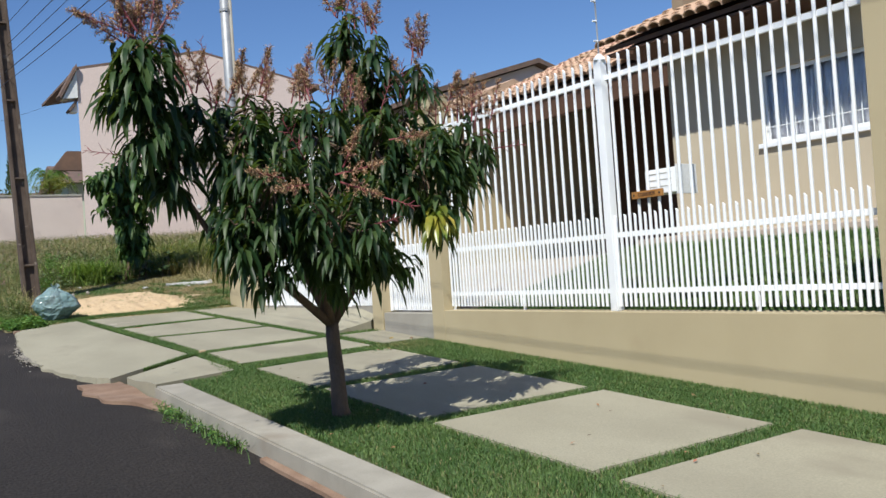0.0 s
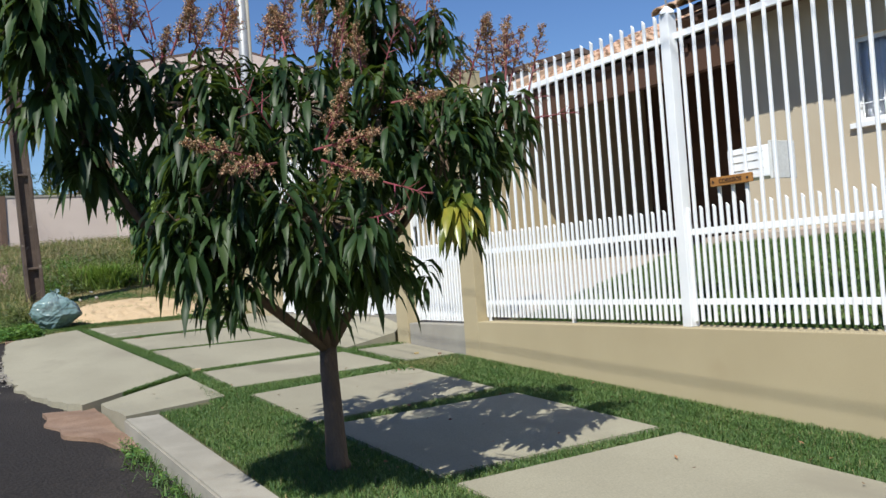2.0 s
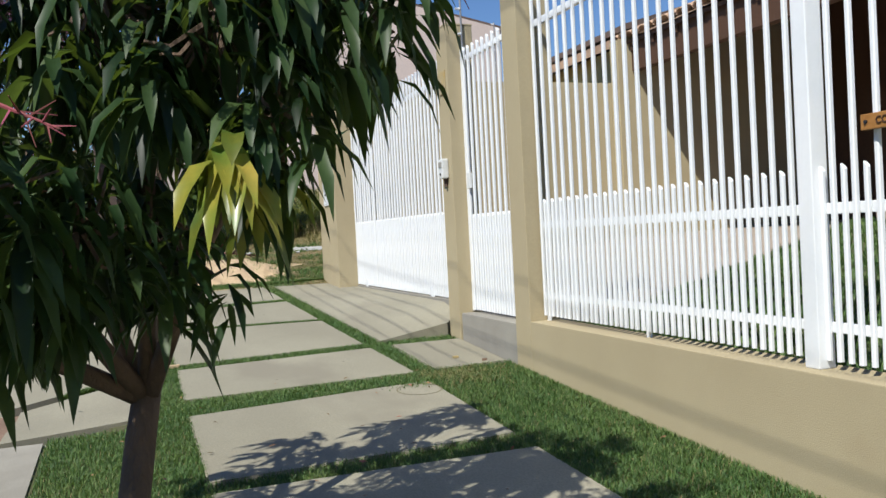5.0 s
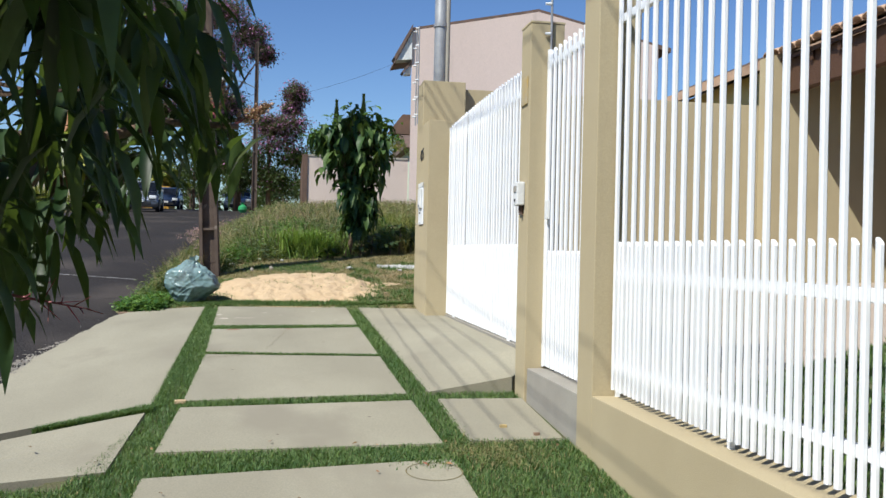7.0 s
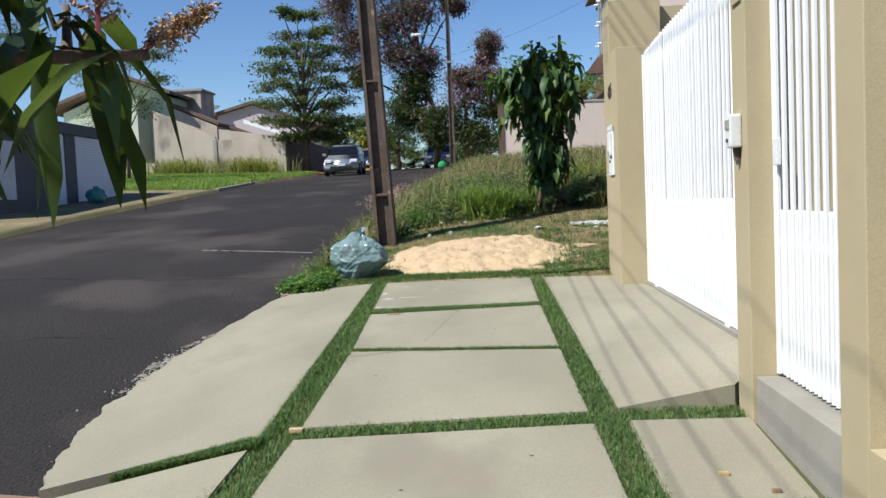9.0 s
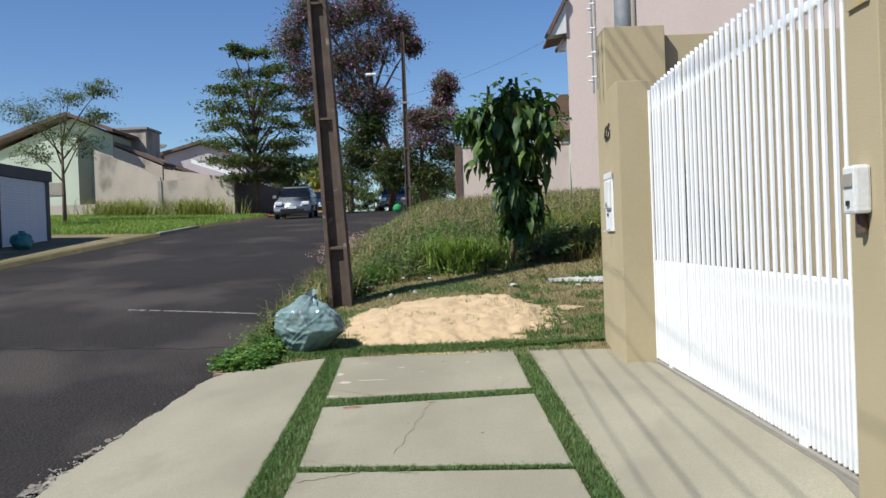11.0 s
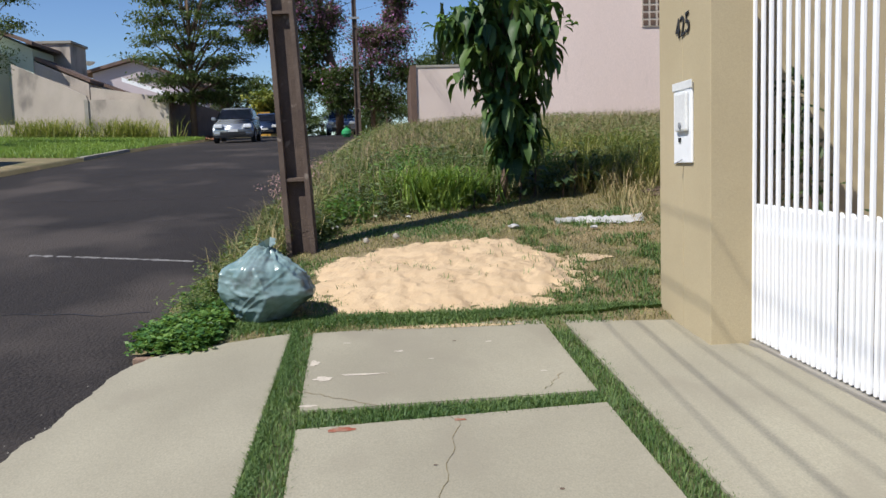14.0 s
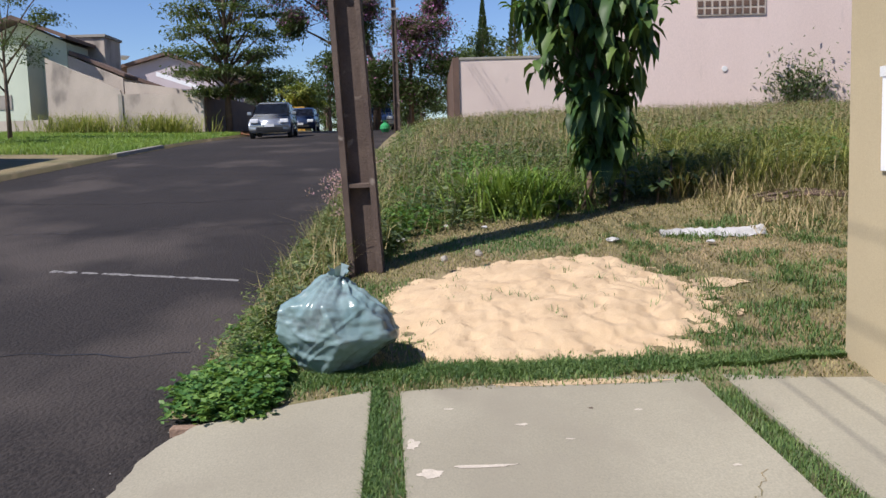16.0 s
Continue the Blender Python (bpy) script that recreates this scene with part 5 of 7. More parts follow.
tagged(blades("straw_grass", np.stack([x, y, lot_z(x, y)], 1), rng.uniform(0.35, 0.8, len(x)) * low_by_road(x), 0.012, 0.6, DRY), "tall seeding straw-coloured grass", "grass", kind="stuff")
x, y = spread(7000, 3.2, 26, 28, 46)
tagged(blades("seeding_grass", np.stack([x, y, lot_z(x, y)], 1), rng.uniform(0.35, 0.85, len(x)) * low_by_road(x), 0.012, 0.7, SEED), "brownish mauve seeding grass at the back of the lot", "grass", kind="stuff")
x, y = spread(5000, 6.0, 10, 20.6, 25)
tagged(blades("straw_stand", np.stack([x, y, lot_z(x, y)], 1), rng.uniform(0.2, 0.6, len(x)), 0.012, 1.3, DRY), "pale straw grass beside the wall", "grass", kind="stuff")
for cx, cy, k, z0 in ((4.72, 20.0, 12, 0.05), (6.15, 20.75, 16, 0.35), (6.4, 20.95, 12, 0.15), (5.6, 20.7, 14, 0.2), (5.95, 20.55, 12, 0.1), (5.35, 20.35, 10, 0.05)):
    ang = rng.uniform(0, math.tau, k)
    plant = empty("broad_leaf_plant", cx, cy, float(lot_z(cx, cy)), "dark broad-leaved weed beside the sapling", "plant", "broad-leaved weeds")
    part("stem", tube([(cx, cy, float(lot_z(cx, cy)) - 0.02), (cx + 0.03, cy, float(lot_z(cx, cy)) + z0 + 0.2)], [0.015, 0.008], 6), BARK, plant)
    P = np.stack([np.full(k, cx), np.full(k, cy), lot_z(cx, cy) + z0 * rng.uniform(0.2, 1.3, k) + 0.1], 1)
    arched("foliage", P, np.stack([np.cos(ang), np.sin(ang), np.full(k, 0.7)], 1), rng.uniform(0.22, 0.36, k), rng.uniform(0.09, 0.14, k), 0.7, FAR_LEAF, plant)
for i in range(7):
    y0 = 20.2 + 0.06 * i
    x0 = 7.0 + 0.08 * (i % 3)
    tagged(part("dead_branch", tube([(x0, y0, float(lot_z(x0, y0)) + 0.03 + 0.02 * (i % 2)), (x0 + 0.5, y0 - 0.1 + 0.05 * i, float(lot_z(x0 + 0.5, y0)) + 0.1), (x0 + 1.1, y0 + 0.05 * (i - 3), float(lot_z(x0 + 1.1, y0)) + 0.05)], [0.018, 0.015, 0.008], 6), BARK), "dry fallen branch lying in the grass", "branch", "heap of branches")
for x0, y0, r in ((3.05, 19.2, 0.05), (3.5, 19.6, 0.04), (5.05, 18.75, 0.06), (3.9, 19.5, 0.035), (5.9, 18.5, 0.04)):
    bm = bmesh.new()
    bmesh.ops.create_icosphere(bm, subdivisions=2, radius=r)
    for v in bm.verts:
        v.co = v.co * (1 + 0.5 * noise.noise(v.co * 40))
        v.co.z *= 0.4
        v.co += Vector((x0, y0, float(lot_z(x0, y0)) + 0.04))
    tagged(part("litter_scrap", bm, PAPER), "small white scrap of litter in the grass", "litter", "litter on the lot")
vine = empty("climbing_shrub", 15.6, 38.7, 3.2, "grey-green shrub climbing against the pink wall", "shrub")
part("stem", tube([(15.6, 38.8, 3.0), (15.7, 38.75, 4.8)], [0.05, 0.015], 6), BARK, vine)
P = np.array([15.7, 38.55, 4.2]) + rng.normal(0, 1, (1500, 3)) * np.array([0.6, 0.15, 0.5])
tagged(leaves("foliage", P, rng.normal(0, 1, (1500, 3)), rng.uniform(0.1, 0.22, 1500), rng.uniform(0.04, 0.08, 1500), LIGHT_LEAF, vine), kind="stuff")
x, y = spread(2600, 6.4, 9, 18.6, 23)
tagged(blades("straw_patch", np.stack([x, y, lot_z(x, y)], 1), rng.uniform(0.10, 0.32, len(x)), 0.012, 1.4, DRY), "flattened dry straw by the wall", "grass", kind="stuff")
x, y = rng.normal(4.3, 0.32, 620), rng.normal(20.5, 0.25, 620)
tagged(blades("grass_tussock", np.stack([x, y, lot_z(x, y)], 1), rng.uniform(0.35, 0.75, 620), 0.022, 1.35, BRIGHT), "bright green broad-bladed grass tussock", "grass", kind="stuff")
# dry stems and pinkish seed heads among the near weeds
x, y = spread(3600, 2.3, 9.5, 18.4, 27, weed_edge)
tagged(blades("dry_stems", np.stack([x, y, lot_z(x, y)], 1), rng.uniform(0.25, 0.7, len(x)), 0.007, 0.6, DRY), "thin dry stems among the weeds", "grass", kind="stuff")
x, y = spread(1500, 2.3, 9.5, 19, 28, weed_edge)
tagged(blades("brown_stems", np.stack([x, y, lot_z(x, y)], 1), rng.uniform(0.3, 0.75, len(x)), 0.012, 0.5, SEED), "brown seeding stems among the weeds", "grass", kind="stuff")
x, y = rng.normal(2.35, 0.14, 90), rng.normal(21.5, 0.9, 90)
P = np.repeat(np.stack([x, y, lot_z(x, y) + rng.uniform(0.35, 0.6, 90)], 1), 9, 0) + rng.normal(0, 0.03, (810, 3))
tagged(leaves("pink_seed_heads", P, rng.normal(0, 1, (810, 3)) + np.array([0, 0, 1.0]), 0.045, 0.018, mat("pink_plumes", (0.5, 0.3, 0.3), (0.42, 0.27, 0.24), 0.8, 5, 60, 0, island=0.4, through_light=0.3)), "pinkish seed heads at the road edge", "grass", kind="stuff")
# road-side verge and creeper by the bag
x, y = spread(1500, 2.16, 2.95, 16.6, 26, lambda a, b: (b > 18.6) | (a < 2.62 - 0.12 * (18.6 - b)))
c = clumpy(x, y, 1.6, 12.0)
weeds("verge_scrub", x[c > 0], y[c > 0], lot_z(x[c > 0], y[c > 0]), 0.15, 0.55, 20, 0.07, WEED, "leafy weeds along the road edge", 0.2, 0.42)
weeds("verge_scrub", x[c <= 0], y[c <= 0], lot_z(x[c <= 0], y[c <= 0]), 0.12, 0.5, 20, 0.08, LIGHT_LEAF, "leafy weeds along the road edge", 0.2, 0.45)
x, y = spread(1800, 2.14, 2.9, 16.6, 24, lambda a, b: (b > 18.6) | (a < 2.6))
tagged(blades("verge_straw", np.stack([x, y, lot_z(x, y)], 1), rng.uniform(0.2, 0.6, len(x)), 0.01, 0.7, DRY), "straw stalks among the verge weeds", "grass", kind="stuff")
x, y = spread(2600, 2.02, 2.7, 15.6, 32, lambda a, b: (b > 18.6) | (a < 2.62))
keep = (np.hypot(x - 2.72, y - 15.93) > 0.52) & ((y > 16.3) | (x < 2.3))
x, y = x[keep], y[keep]
weeds("verge_weeds", x, y, lot_z(x, y), 0.1, 0.5, 16, 0.05, WEED, "low weeds spilling over the road edge")
x, y = rng.normal(2.27, 0.15, 620), rng.normal(15.48, 0.2, 620)
keep = (x > 1.85) & (y > 15.02) & (x < 2.45)
x, y = x[keep], y[keep]
weeds("creeper", x, y, lot_z(x, y), 0.03, 0.22, 18, 0.05, CREEPER, "low bright green creeper at the road edge", 0.1, 0.6)
x, y = rng.uniform(1.86, 2.45, 420), rng.uniform(15.05, 17.2, 420)
keep = (x - 1.86) > 0.25 * rng.uniform(0, 1, 420)
x, y = x[keep], y[keep]
weeds("road_edge_weeds", x, y, lot_z(x, y), 0.03, 0.13, 16, 0.045, CREEPER, "low weeds creeping over the road edge", 0.12, 0.5)
# weeds in the gutter by the kerb
x, y = rng.normal(2.21, 0.06, 70), np.concatenate([rng.normal(7.5, 0.3, 40), rng.normal(6.5, 0.25, 30)])
keep = x < 2.25
x, y = x[keep], y[keep]
weeds("gutter_weeds", x, y, road_z(y) + 0.0, 0.03, 0.14, 14, 0.04, CREEPER, "small weeds growing in the gutter", 0.12, 0.4)

x, y = rng.normal(2.2, 0.06, 260), np.concatenate([rng.normal(7.4, 0.3, 140), rng.normal(6.4, 0.3, 120)])
tagged(blades("gutter_grass", np.stack([x, y, road_z(y) + 0.01], 1), rng.uniform(0.05, 0.13, 260), 0.006, 1.2, GRASS), "green grass growing in the gutter", "grass", kind="stuff")

# sapling on the lot
SAPX, SAPY = 5.22, 20.55
SAPZ = float(lot_z(SAPX, SAPY))
sapling = empty("sapling", SAPX, SAPY, SAPZ, "young broad-leaved tree with drooping dark leaves", "tree")
part("trunk", tube([(SAPX - 0.1, SAPY, SAPZ - 0.05), (SAPX - 0.03, SAPY, SAPZ + 0.3), (SAPX, SAPY, SAPZ + 1.2), (SAPX, SAPY, SAPZ + 2.6)], [0.06, 0.045, 0.035, 0.015], 8), BARK, sapling, smooth=True)
c = np.array([(SAPX - 0.15, SAPY, SAPZ + 1.9), (SAPX + 0.3, SAPY, SAPZ + 2.0), (SAPX, SAPY, SAPZ + 2.5), (SAPX + 0.1, SAPY, SAPZ + 1.35), (SAPX - 0.45, SAPY, SAPZ + 2.25), (SAPX + 0.1, SAPY, SAPZ + 1.0), (SAPX + 0.12, SAPY, SAPZ + 0.75)])
rr = np.array([(0.55, 0.5, 0.5), (0.5, 0.5, 0.55), (0.6, 0.5, 0.35), (0.45, 0.42, 0.5), (0.36, 0.36, 0.3), (0.3, 0.28, 0.3), (0.24, 0.24, 0.2)])
k = rng.integers(0, 7, 240)
d = unit(rng.normal(0, 1, (240, 3)))
tip = c[k] + d * rr[k] * rng.uniform(0.4, 1, (240, 1))
bm = bmesh.new()
for q, kk in zip(tip, k):
    tube([Vector((SAPX, SAPY, max(SAPZ + 0.5, q[2] - 0.5))), q], [0.012, 0.004], 4, bm)
tagged(part("twigwork", bm, BARK, sapling), kind="stuff")
P = np.repeat(tip, 7, 0) + rng.normal(0, 0.05, (len(tip) * 7, 3))
ang = rng.uniform(0, math.tau, len(P))
D = np.stack([np.cos(ang), np.sin(ang), np.full(len(P), 0.15)], 1) + rng.normal(0, 0.25, (len(P), 3))
SAPLEAF = mat("sapling_leaves", (0.04, 0.085, 0.022), (0.065, 0.125, 0.032), 0.5, 3, 60, 0.02, island=0.6, through_light=0.2, spec=0.3)
size = rng.uniform(0.15, 0.36, len(P))
tagged(arched("crown", P, D, size, size * rng.uniform(0.32, 0.5, len(P)), rng.uniform(0.7, 1.6, len(P)), SAPLEAF, sapling), kind="stuff")
P = np.repeat(np.array([(SAPX + dx, SAPY - 0.2, SAPZ + dz) for dx, dz in ((-0.5, 2.55), (-0.15, 2.8), (0.3, 2.75), (0.62, 2.6), (-0.8, 2.3), (0.8, 2.25))]), 12, 0) + rng.normal(0, 0.07, (72, 3))
ang = rng.uniform(0, math.tau, 72)
tagged(arched("young_leaves", P, np.stack([np.cos(ang), np.sin(ang), rng.uniform(0.1, 0.8, 72)], 1), rng.uniform(0.18, 0.28, 72), rng.uniform(0.05, 0.08, 72), 0.6, CREEPER, sapling), "light green young leaves", kind="stuff")

# ---- buildings beyond the lot ----
YR = 39.0
end_wall = empty("wall_lot_end", 6, YR, 3, "weathered pale pink wall at the end of the lot", "wall", kind="structure")
part("wall_body", box(4.6, 8.55, YR, YR + 0.2, 2.5, 5.42), PINKISH, end_wall)
part("street_side", box(4.4, 4.6, YR - 0.05, YR + 9, 2.5, 5.5), RUST, end_wall, "reddish brick wall")
part("gable_coping", box(4.55, 8.55, YR - 0.03, YR + 0.23, 5.42, 5.5, 0.01), GREY, end_wall)
pink = empty("pink_house", 12, YR + 3, 3, "two-storey pink rendered house with a low pitched roof", "house")
part("wall", prism([(8.6, YR - 0.1), (13.8, YR - 0.1), (19, YR - 0.1), (19, YR + 9), (13.8, YR + 9), (10.6, YR + 9)], lambda x, y: 2.5, lambda x, y: 10.59 + 0.212 * (5.2 - abs(x - 13.8))), PINK, pink)
part("roof", slope_y([(8.62, 10.62), (13.8, 11.72), (13.8, 11.82), (8.62, 10.72)], YR - 0.04, YR + 8), OLD_TILE, pink)
part("roof", slope_y([(13.81, 11.72), (19.6, 10.4), (19.6, 10.58), (13.81, 11.82)], YR - 0.04, YR + 8), OLD_TILE, pink)
part("eave", slope_y([(7.93, 9.35), (8.6, 10.58), (8.6, 10.8), (7.86, 9.45)], YR - 0.3, YR + 0.5), OLD_TILE, pink)
part("soffit", slope_y([(7.99, 9.34), (8.59, 9.42), (8.59, 10.5)], YR - 0.2, YR + 0.4), WHITE_DULL, pink)
part("lower_eave", slope_y([(8.28, 8.85), (8.6, 9.3), (8.6, 9.42), (8.22, 8.93)], YR - 0.1, YR + 0.5), OLD_TILE, pink)
part("lower_soffit", slope_y([(8.3, 8.84), (8.59, 8.86), (8.59, 9.26)], YR, YR + 0.4), WHITE_DULL, pink)
part("rear_roof", slope_y([(8.05, 6.9), (8.7, 7.75), (9.6, 7.75), (9.6, 6.9)], YR + 3.2, YR + 3.6), RUST, pink)
vent = part("vent", box(12.38, 14.64, YR - 0.14, YR - 0.103, 6.6, 7.6), PALE, pink, "pierced block vent")
block = mesh_of("vent_hole", box(-0.085, 0.085, -0.012, 0.012, -0.085, 0.085), RUST)
for i in range(9):
    for j in range(4):
        q = shared("vent_hole", block, pose(12.5 + 0.25 * i, YR - 0.142, 6.73 + 0.247 * j), vent)
part("pipe_cover", tube([(13.3, YR - 0.13, 4.89), (13.3, YR - 0.1, 4.89)], 0.09, 12), WHITE_DULL, pink)

# ---- across the street ----
garage = empty("garage", -9, 30, 2, "low charcoal garage front with white slatted doors", "garage")
GX, GY0, GY1 = -8.0, 24.5, 33.2
part("wall", box(GX - 5, GX, GY0, 28.6, 1.4, 4.45), CHARCOAL, garage)
part("pier", box(GX - 0.3, GX, 33.0, GY1, 1.8, 4.3), CHARCOAL, garage)
part("side_wall", box(GX - 5, GX - 0.3, 33.0, GY1, 1.8, 4.3), GREY, garage)
part("back_wall", box(GX - 5, GX - 4.8, 28.6, 33.0, 1.8, 4.3), CHARCOAL, garage)
part("lintel", box(GX - 5.1, GX + 0.05, GY0, GY1 + 0.1, 4.3, 4.62), CHARCOAL, garage)
part("pier", box(GX - 0.3, GX, 29.7, 30.3, 1.8, 4.3), CHARCOAL, garage)
for y0, y1 in ((28.65, 29.65), (30.35, 32.95)):
    door = part("slatted_door", box(GX - 0.07, GX - 0.03, y0, y1, 2.15, 4.28), WHITE, garage, "white slatted door")
    me = mesh_of("slat", slope_y([(-0.004, 0.036), (0.03, -0.036), (-0.004, -0.036)], 0, y1 - y0), WHITE)
    for i in range(25):
        q = shared("slat", me, pose(GX - 0.026, y0, 2.22 + 0.083 * i), door)
part("window", box(GX - 0.02, GX + 0.02, 25.3, 27.0, 2.4, 3.9), WHITE_DULL, garage)
garage_apron = grid_slab("garage_apron", lambda u, v: (-8.0 + 2.35 * u, 23 + 12.8 * v), 3, 20, lambda x, y: float(road_z(y)) + 0.06 + 0.04 * (-5.65 - x), 0.3, KERB, None)
tagged(garage_apron, "concrete driveway in front of the garage", "driveway", kind="structure")
for x, y, s in ((-7.4, 30.2, 0.32), (-7.1, 29.7, 0.25)):
    b2 = empty("green_rubbish_bag", x, y, 2.1, "knotted teal plastic rubbish bag by the kerb", "rubbish bag", "bags across the street")
    bm = bmesh.new()
    bmesh.ops.create_icosphere(bm, subdivisions=3, radius=s)
    for v in bm.verts:
        v.co *= 1 - 0.55 * abs(noise.noise(v.co * 6))
        v.co.z *= 0.9
        v.co += Vector((x, y, 2.26 + s * 0.66))
    part("body", bm, TEALPL, b2, smooth=True)
    part("knot", tube([(x, y, 2.2 + s * 1.35), (x, y, 2.28 + s * 1.5)], [0.05, 0.09], 7), TEALPL, b2)

YW = 54.0
side_wall = empty("wall_across", -11, YW, 3.5, "stained unpainted boundary wall across the street", "wall", kind="structure")
part("wall_body", slope_y([(-15.2, 3), (-7.6, 3), (-7.6, 5.83), (-11.6, 5.9), (-11.65, 6.1), (-15.2, 7.75)], YW, YW + 0.2), PALE, side_wall)
part("low_wall", box(-24, -15.2, YW - 0.1, YW + 0.1, 3, 4.75), PALE, side_wall)
part("buttress", box(-11.75, -11.55, YW - 0.06, YW, 3, 5.9), GREY, side_wall)
part("metal_gate", box(-7.62, -7.5, YW + 0.2, YW + 3.2, 3.2, 5.7), RUST, side_wall, "brown sheet gate")
part("street_wall", box(-7.8, -7.55, YW + 3.2, YW + 14, 3.4, 6.0), RUST, side_wall, "brown painted street wall")
part("tile_lean_to", slope_y([(-11.5, 3.5), (-8.0, 3.5), (-8.0, 5.98), (-11.5, 6.55)], YW + 0.3, YW + 2.8), PALE, side_wall)
mint = empty("pale_green_house", -16, YW + 5, 3.5, "pale green gabled house with dark tiled roof", "house")
part("wall", slope_y([(-22, 3), (-15.3, 3), (-15.3, 8.9), (-17.6, 9.95), (-22, 8.2)], YW + 3, YW + 5.9), MINT, mint)
part("porch", slope_y([(-23, 3), (-16.6, 3), (-16.6, 8.6), (-18.4, 8.5), (-23, 6.6)], YW + 1.2, YW + 2.98), MINT, mint)
part("roof", slope_y([(-17.6, 10.0), (-14.9, 8.95), (-14.9, 9.13), (-17.6, 10.2)], YW + 2.0, YW + 6.0), OLD_TILE, mint)
part("roof", slope_y([(-23, 8.2), (-17.61, 10.0), (-17.61, 10.2), (-23, 8.4)], YW + 2.0, YW + 6.0), OLD_TILE, mint)
part("wing_roof", slope_y([(-15.2, 8.3), (-12.4, 7.05), (-12.4, 7.22), (-15.2, 8.5)], YW + 3, YW + 5.2), OLD_TILE, mint)
part("wing_wall", slope_y([(-15.29, 3), (-12.5, 3), (-12.5, 7.0), (-15.29, 8.25)], YW + 3.05, YW + 5), PALE, mint)
part("rear_roof", slope_y([(-14.35, 7.75), (-11.3, 6.6), (-11.3, 6.75), (-14.35, 7.95)], YW + 6.2, YW + 8), OLD_TILE, mint)
part("rear_wall", slope_y([(-14.3, 3), (-11.4, 3), (-11.4, 6.6), (-14.3, 7.7)], YW + 6.3, YW + 7.9), PALE, mint)
part("water_tower", box(-16.7, -14.4, YW + 6, YW + 8.5, 6, 9.58, 0.03), PALE, mint, "rendered water tank tower")
part("tower_cap", box(-16.8, -14.3, YW + 5.9, YW + 8.6, 9.58, 9.72), GREY, mint)
part("window", box(-18.4, -17.5, YW + 1.16, YW + 1.2, 5.4, 6.1), GREY, mint)
for i in range(3):
    part("vent", box(-16.2 + 0.35 * i, -15.95 + 0.35 * i, YW + 2.96, YW + 3.0, 5.0, 5.25), BLACK, mint)
lilac = empty("lilac_house", -13, 80, 4.5, "lilac two-storey gabled house", "house")
part("wall", slope_y([(-19.3, 4), (-12.6, 4), (-12.6, 9.3), (-16.2, 10.7), (-19.3, 9.9)], 78, 88), LILAC, lilac)
part("roof", slope_y([(-20, 9.75), (-16.2, 10.75), (-16.2, 11.0), (-20, 10.0)], 77.6, 88), OLD_TILE, lilac)
part("roof", slope_y([(-16.19, 10.75), (-12, 9.1), (-12, 9.35), (-16.19, 11.0)], 77.6, 88), OLD_TILE, lilac)
part("window", box(-15.6, -14.9, 77.95, 78.0, 9.1, 9.6), BLACK, lilac)
part("white_canopy", slope_y([(-15, 8.5), (-10.5, 6.9), (-10.5, 7.1), (-15, 8.8)], 71, 77), WHITE, lilac)
part("dish", lathe(-19.3, 77.4, [(0.02, 10.4), (0.3, 10.5), (0.45, 10.7)], 14), WHITE, lilac)
tagged(part("corner_hut", box(-9, -6.8, 84, 88, 4, 7), mat("ochre", (0.5, 0.28, 0.05), None, 0.9, 2, 40, 0.2)), "small ochre painted building down the street", "building")

yellow = empty("yellow_house", 15, 21, 1.5, "low yellow neighbour house with a gabled roof", "house")
part("wall", slope_y([(12.3, 1), (18, 1), (18, 5.1), (15.1, 6.2), (12.3, 5.1)], 18.5, 25), mat("pale_yellow_wall", (0.6, 0.48, 0.22), (0.55, 0.43, 0.2), 0.9, 0.6, 50, 0.2), yellow)
part("roof", slope_y([(11.9, 5.0), (15.1, 6.25), (15.1, 6.42), (11.9, 5.17)], 18.2, 25.3), TILE, yellow)
part("roof", slope_y([(15.11, 6.25), (18.4, 5.0), (18.4, 5.17), (15.11, 6.42)], 18.2, 25.3), TILE, yellow)
dark_gable = empty("gabled_house", 26, 34, 3, "two-storey house with a dark gabled roof", "house")
part("wall", slope_y([(20.8, 2), (31.5, 2), (31.5, 8.8), (26.3, 10.35), (20.8, 8.7)], 30.2, 38), LILAC, dark_gable)
part("roof", slope_y([(20.2, 8.6), (26.3, 10.4), (26.3, 10.62), (20.2, 8.82)], 29.8, 38.4), OLD_TILE, dark_gable)
part("roof", slope_y([(26.31, 10.4), (32, 8.7), (32, 8.92), (26.31, 10.62)], 29.8, 38.4), OLD_TILE, dark_gable)

# far houses to the west and behind the street, and behind the camera
for i, (x, y, w, h) in enumerate(((-22, 6, 10, 4.5), (-20, -12, 12, 5), (24, 52, 9, 6), (16, 66, 8, 5), (-22, 104, 14, 6), (14, 100, 12, 6))):
    far = empty("far_house", x, y, float(road_z(y)), "plain rendered house with a tiled roof", "house", "houses along the street")
    z = float(road_z(y)) - 0.5
    part("wall", box(x - w / 2, x + w / 2, y - 4, y + 4, z, z + h), (PALE, LILAC, PINK, MINT)[i % 4], far)
    part("roof", slope_x([(y - 4.6, z + h), (y, z + h + 1.7), (y + 4.6, z + h)], x - w / 2 - 0.5, x + w / 2 + 0.5), OLD_TILE, far)
    for j in range(3):
        part("window", box(x - w / 2 + 1 + j * w / 3.4, x - w / 2 + 2.2 + j * w / 3.4, y - 4.04, y - 4, z + 1.4, z + 2.6), GREY, far)

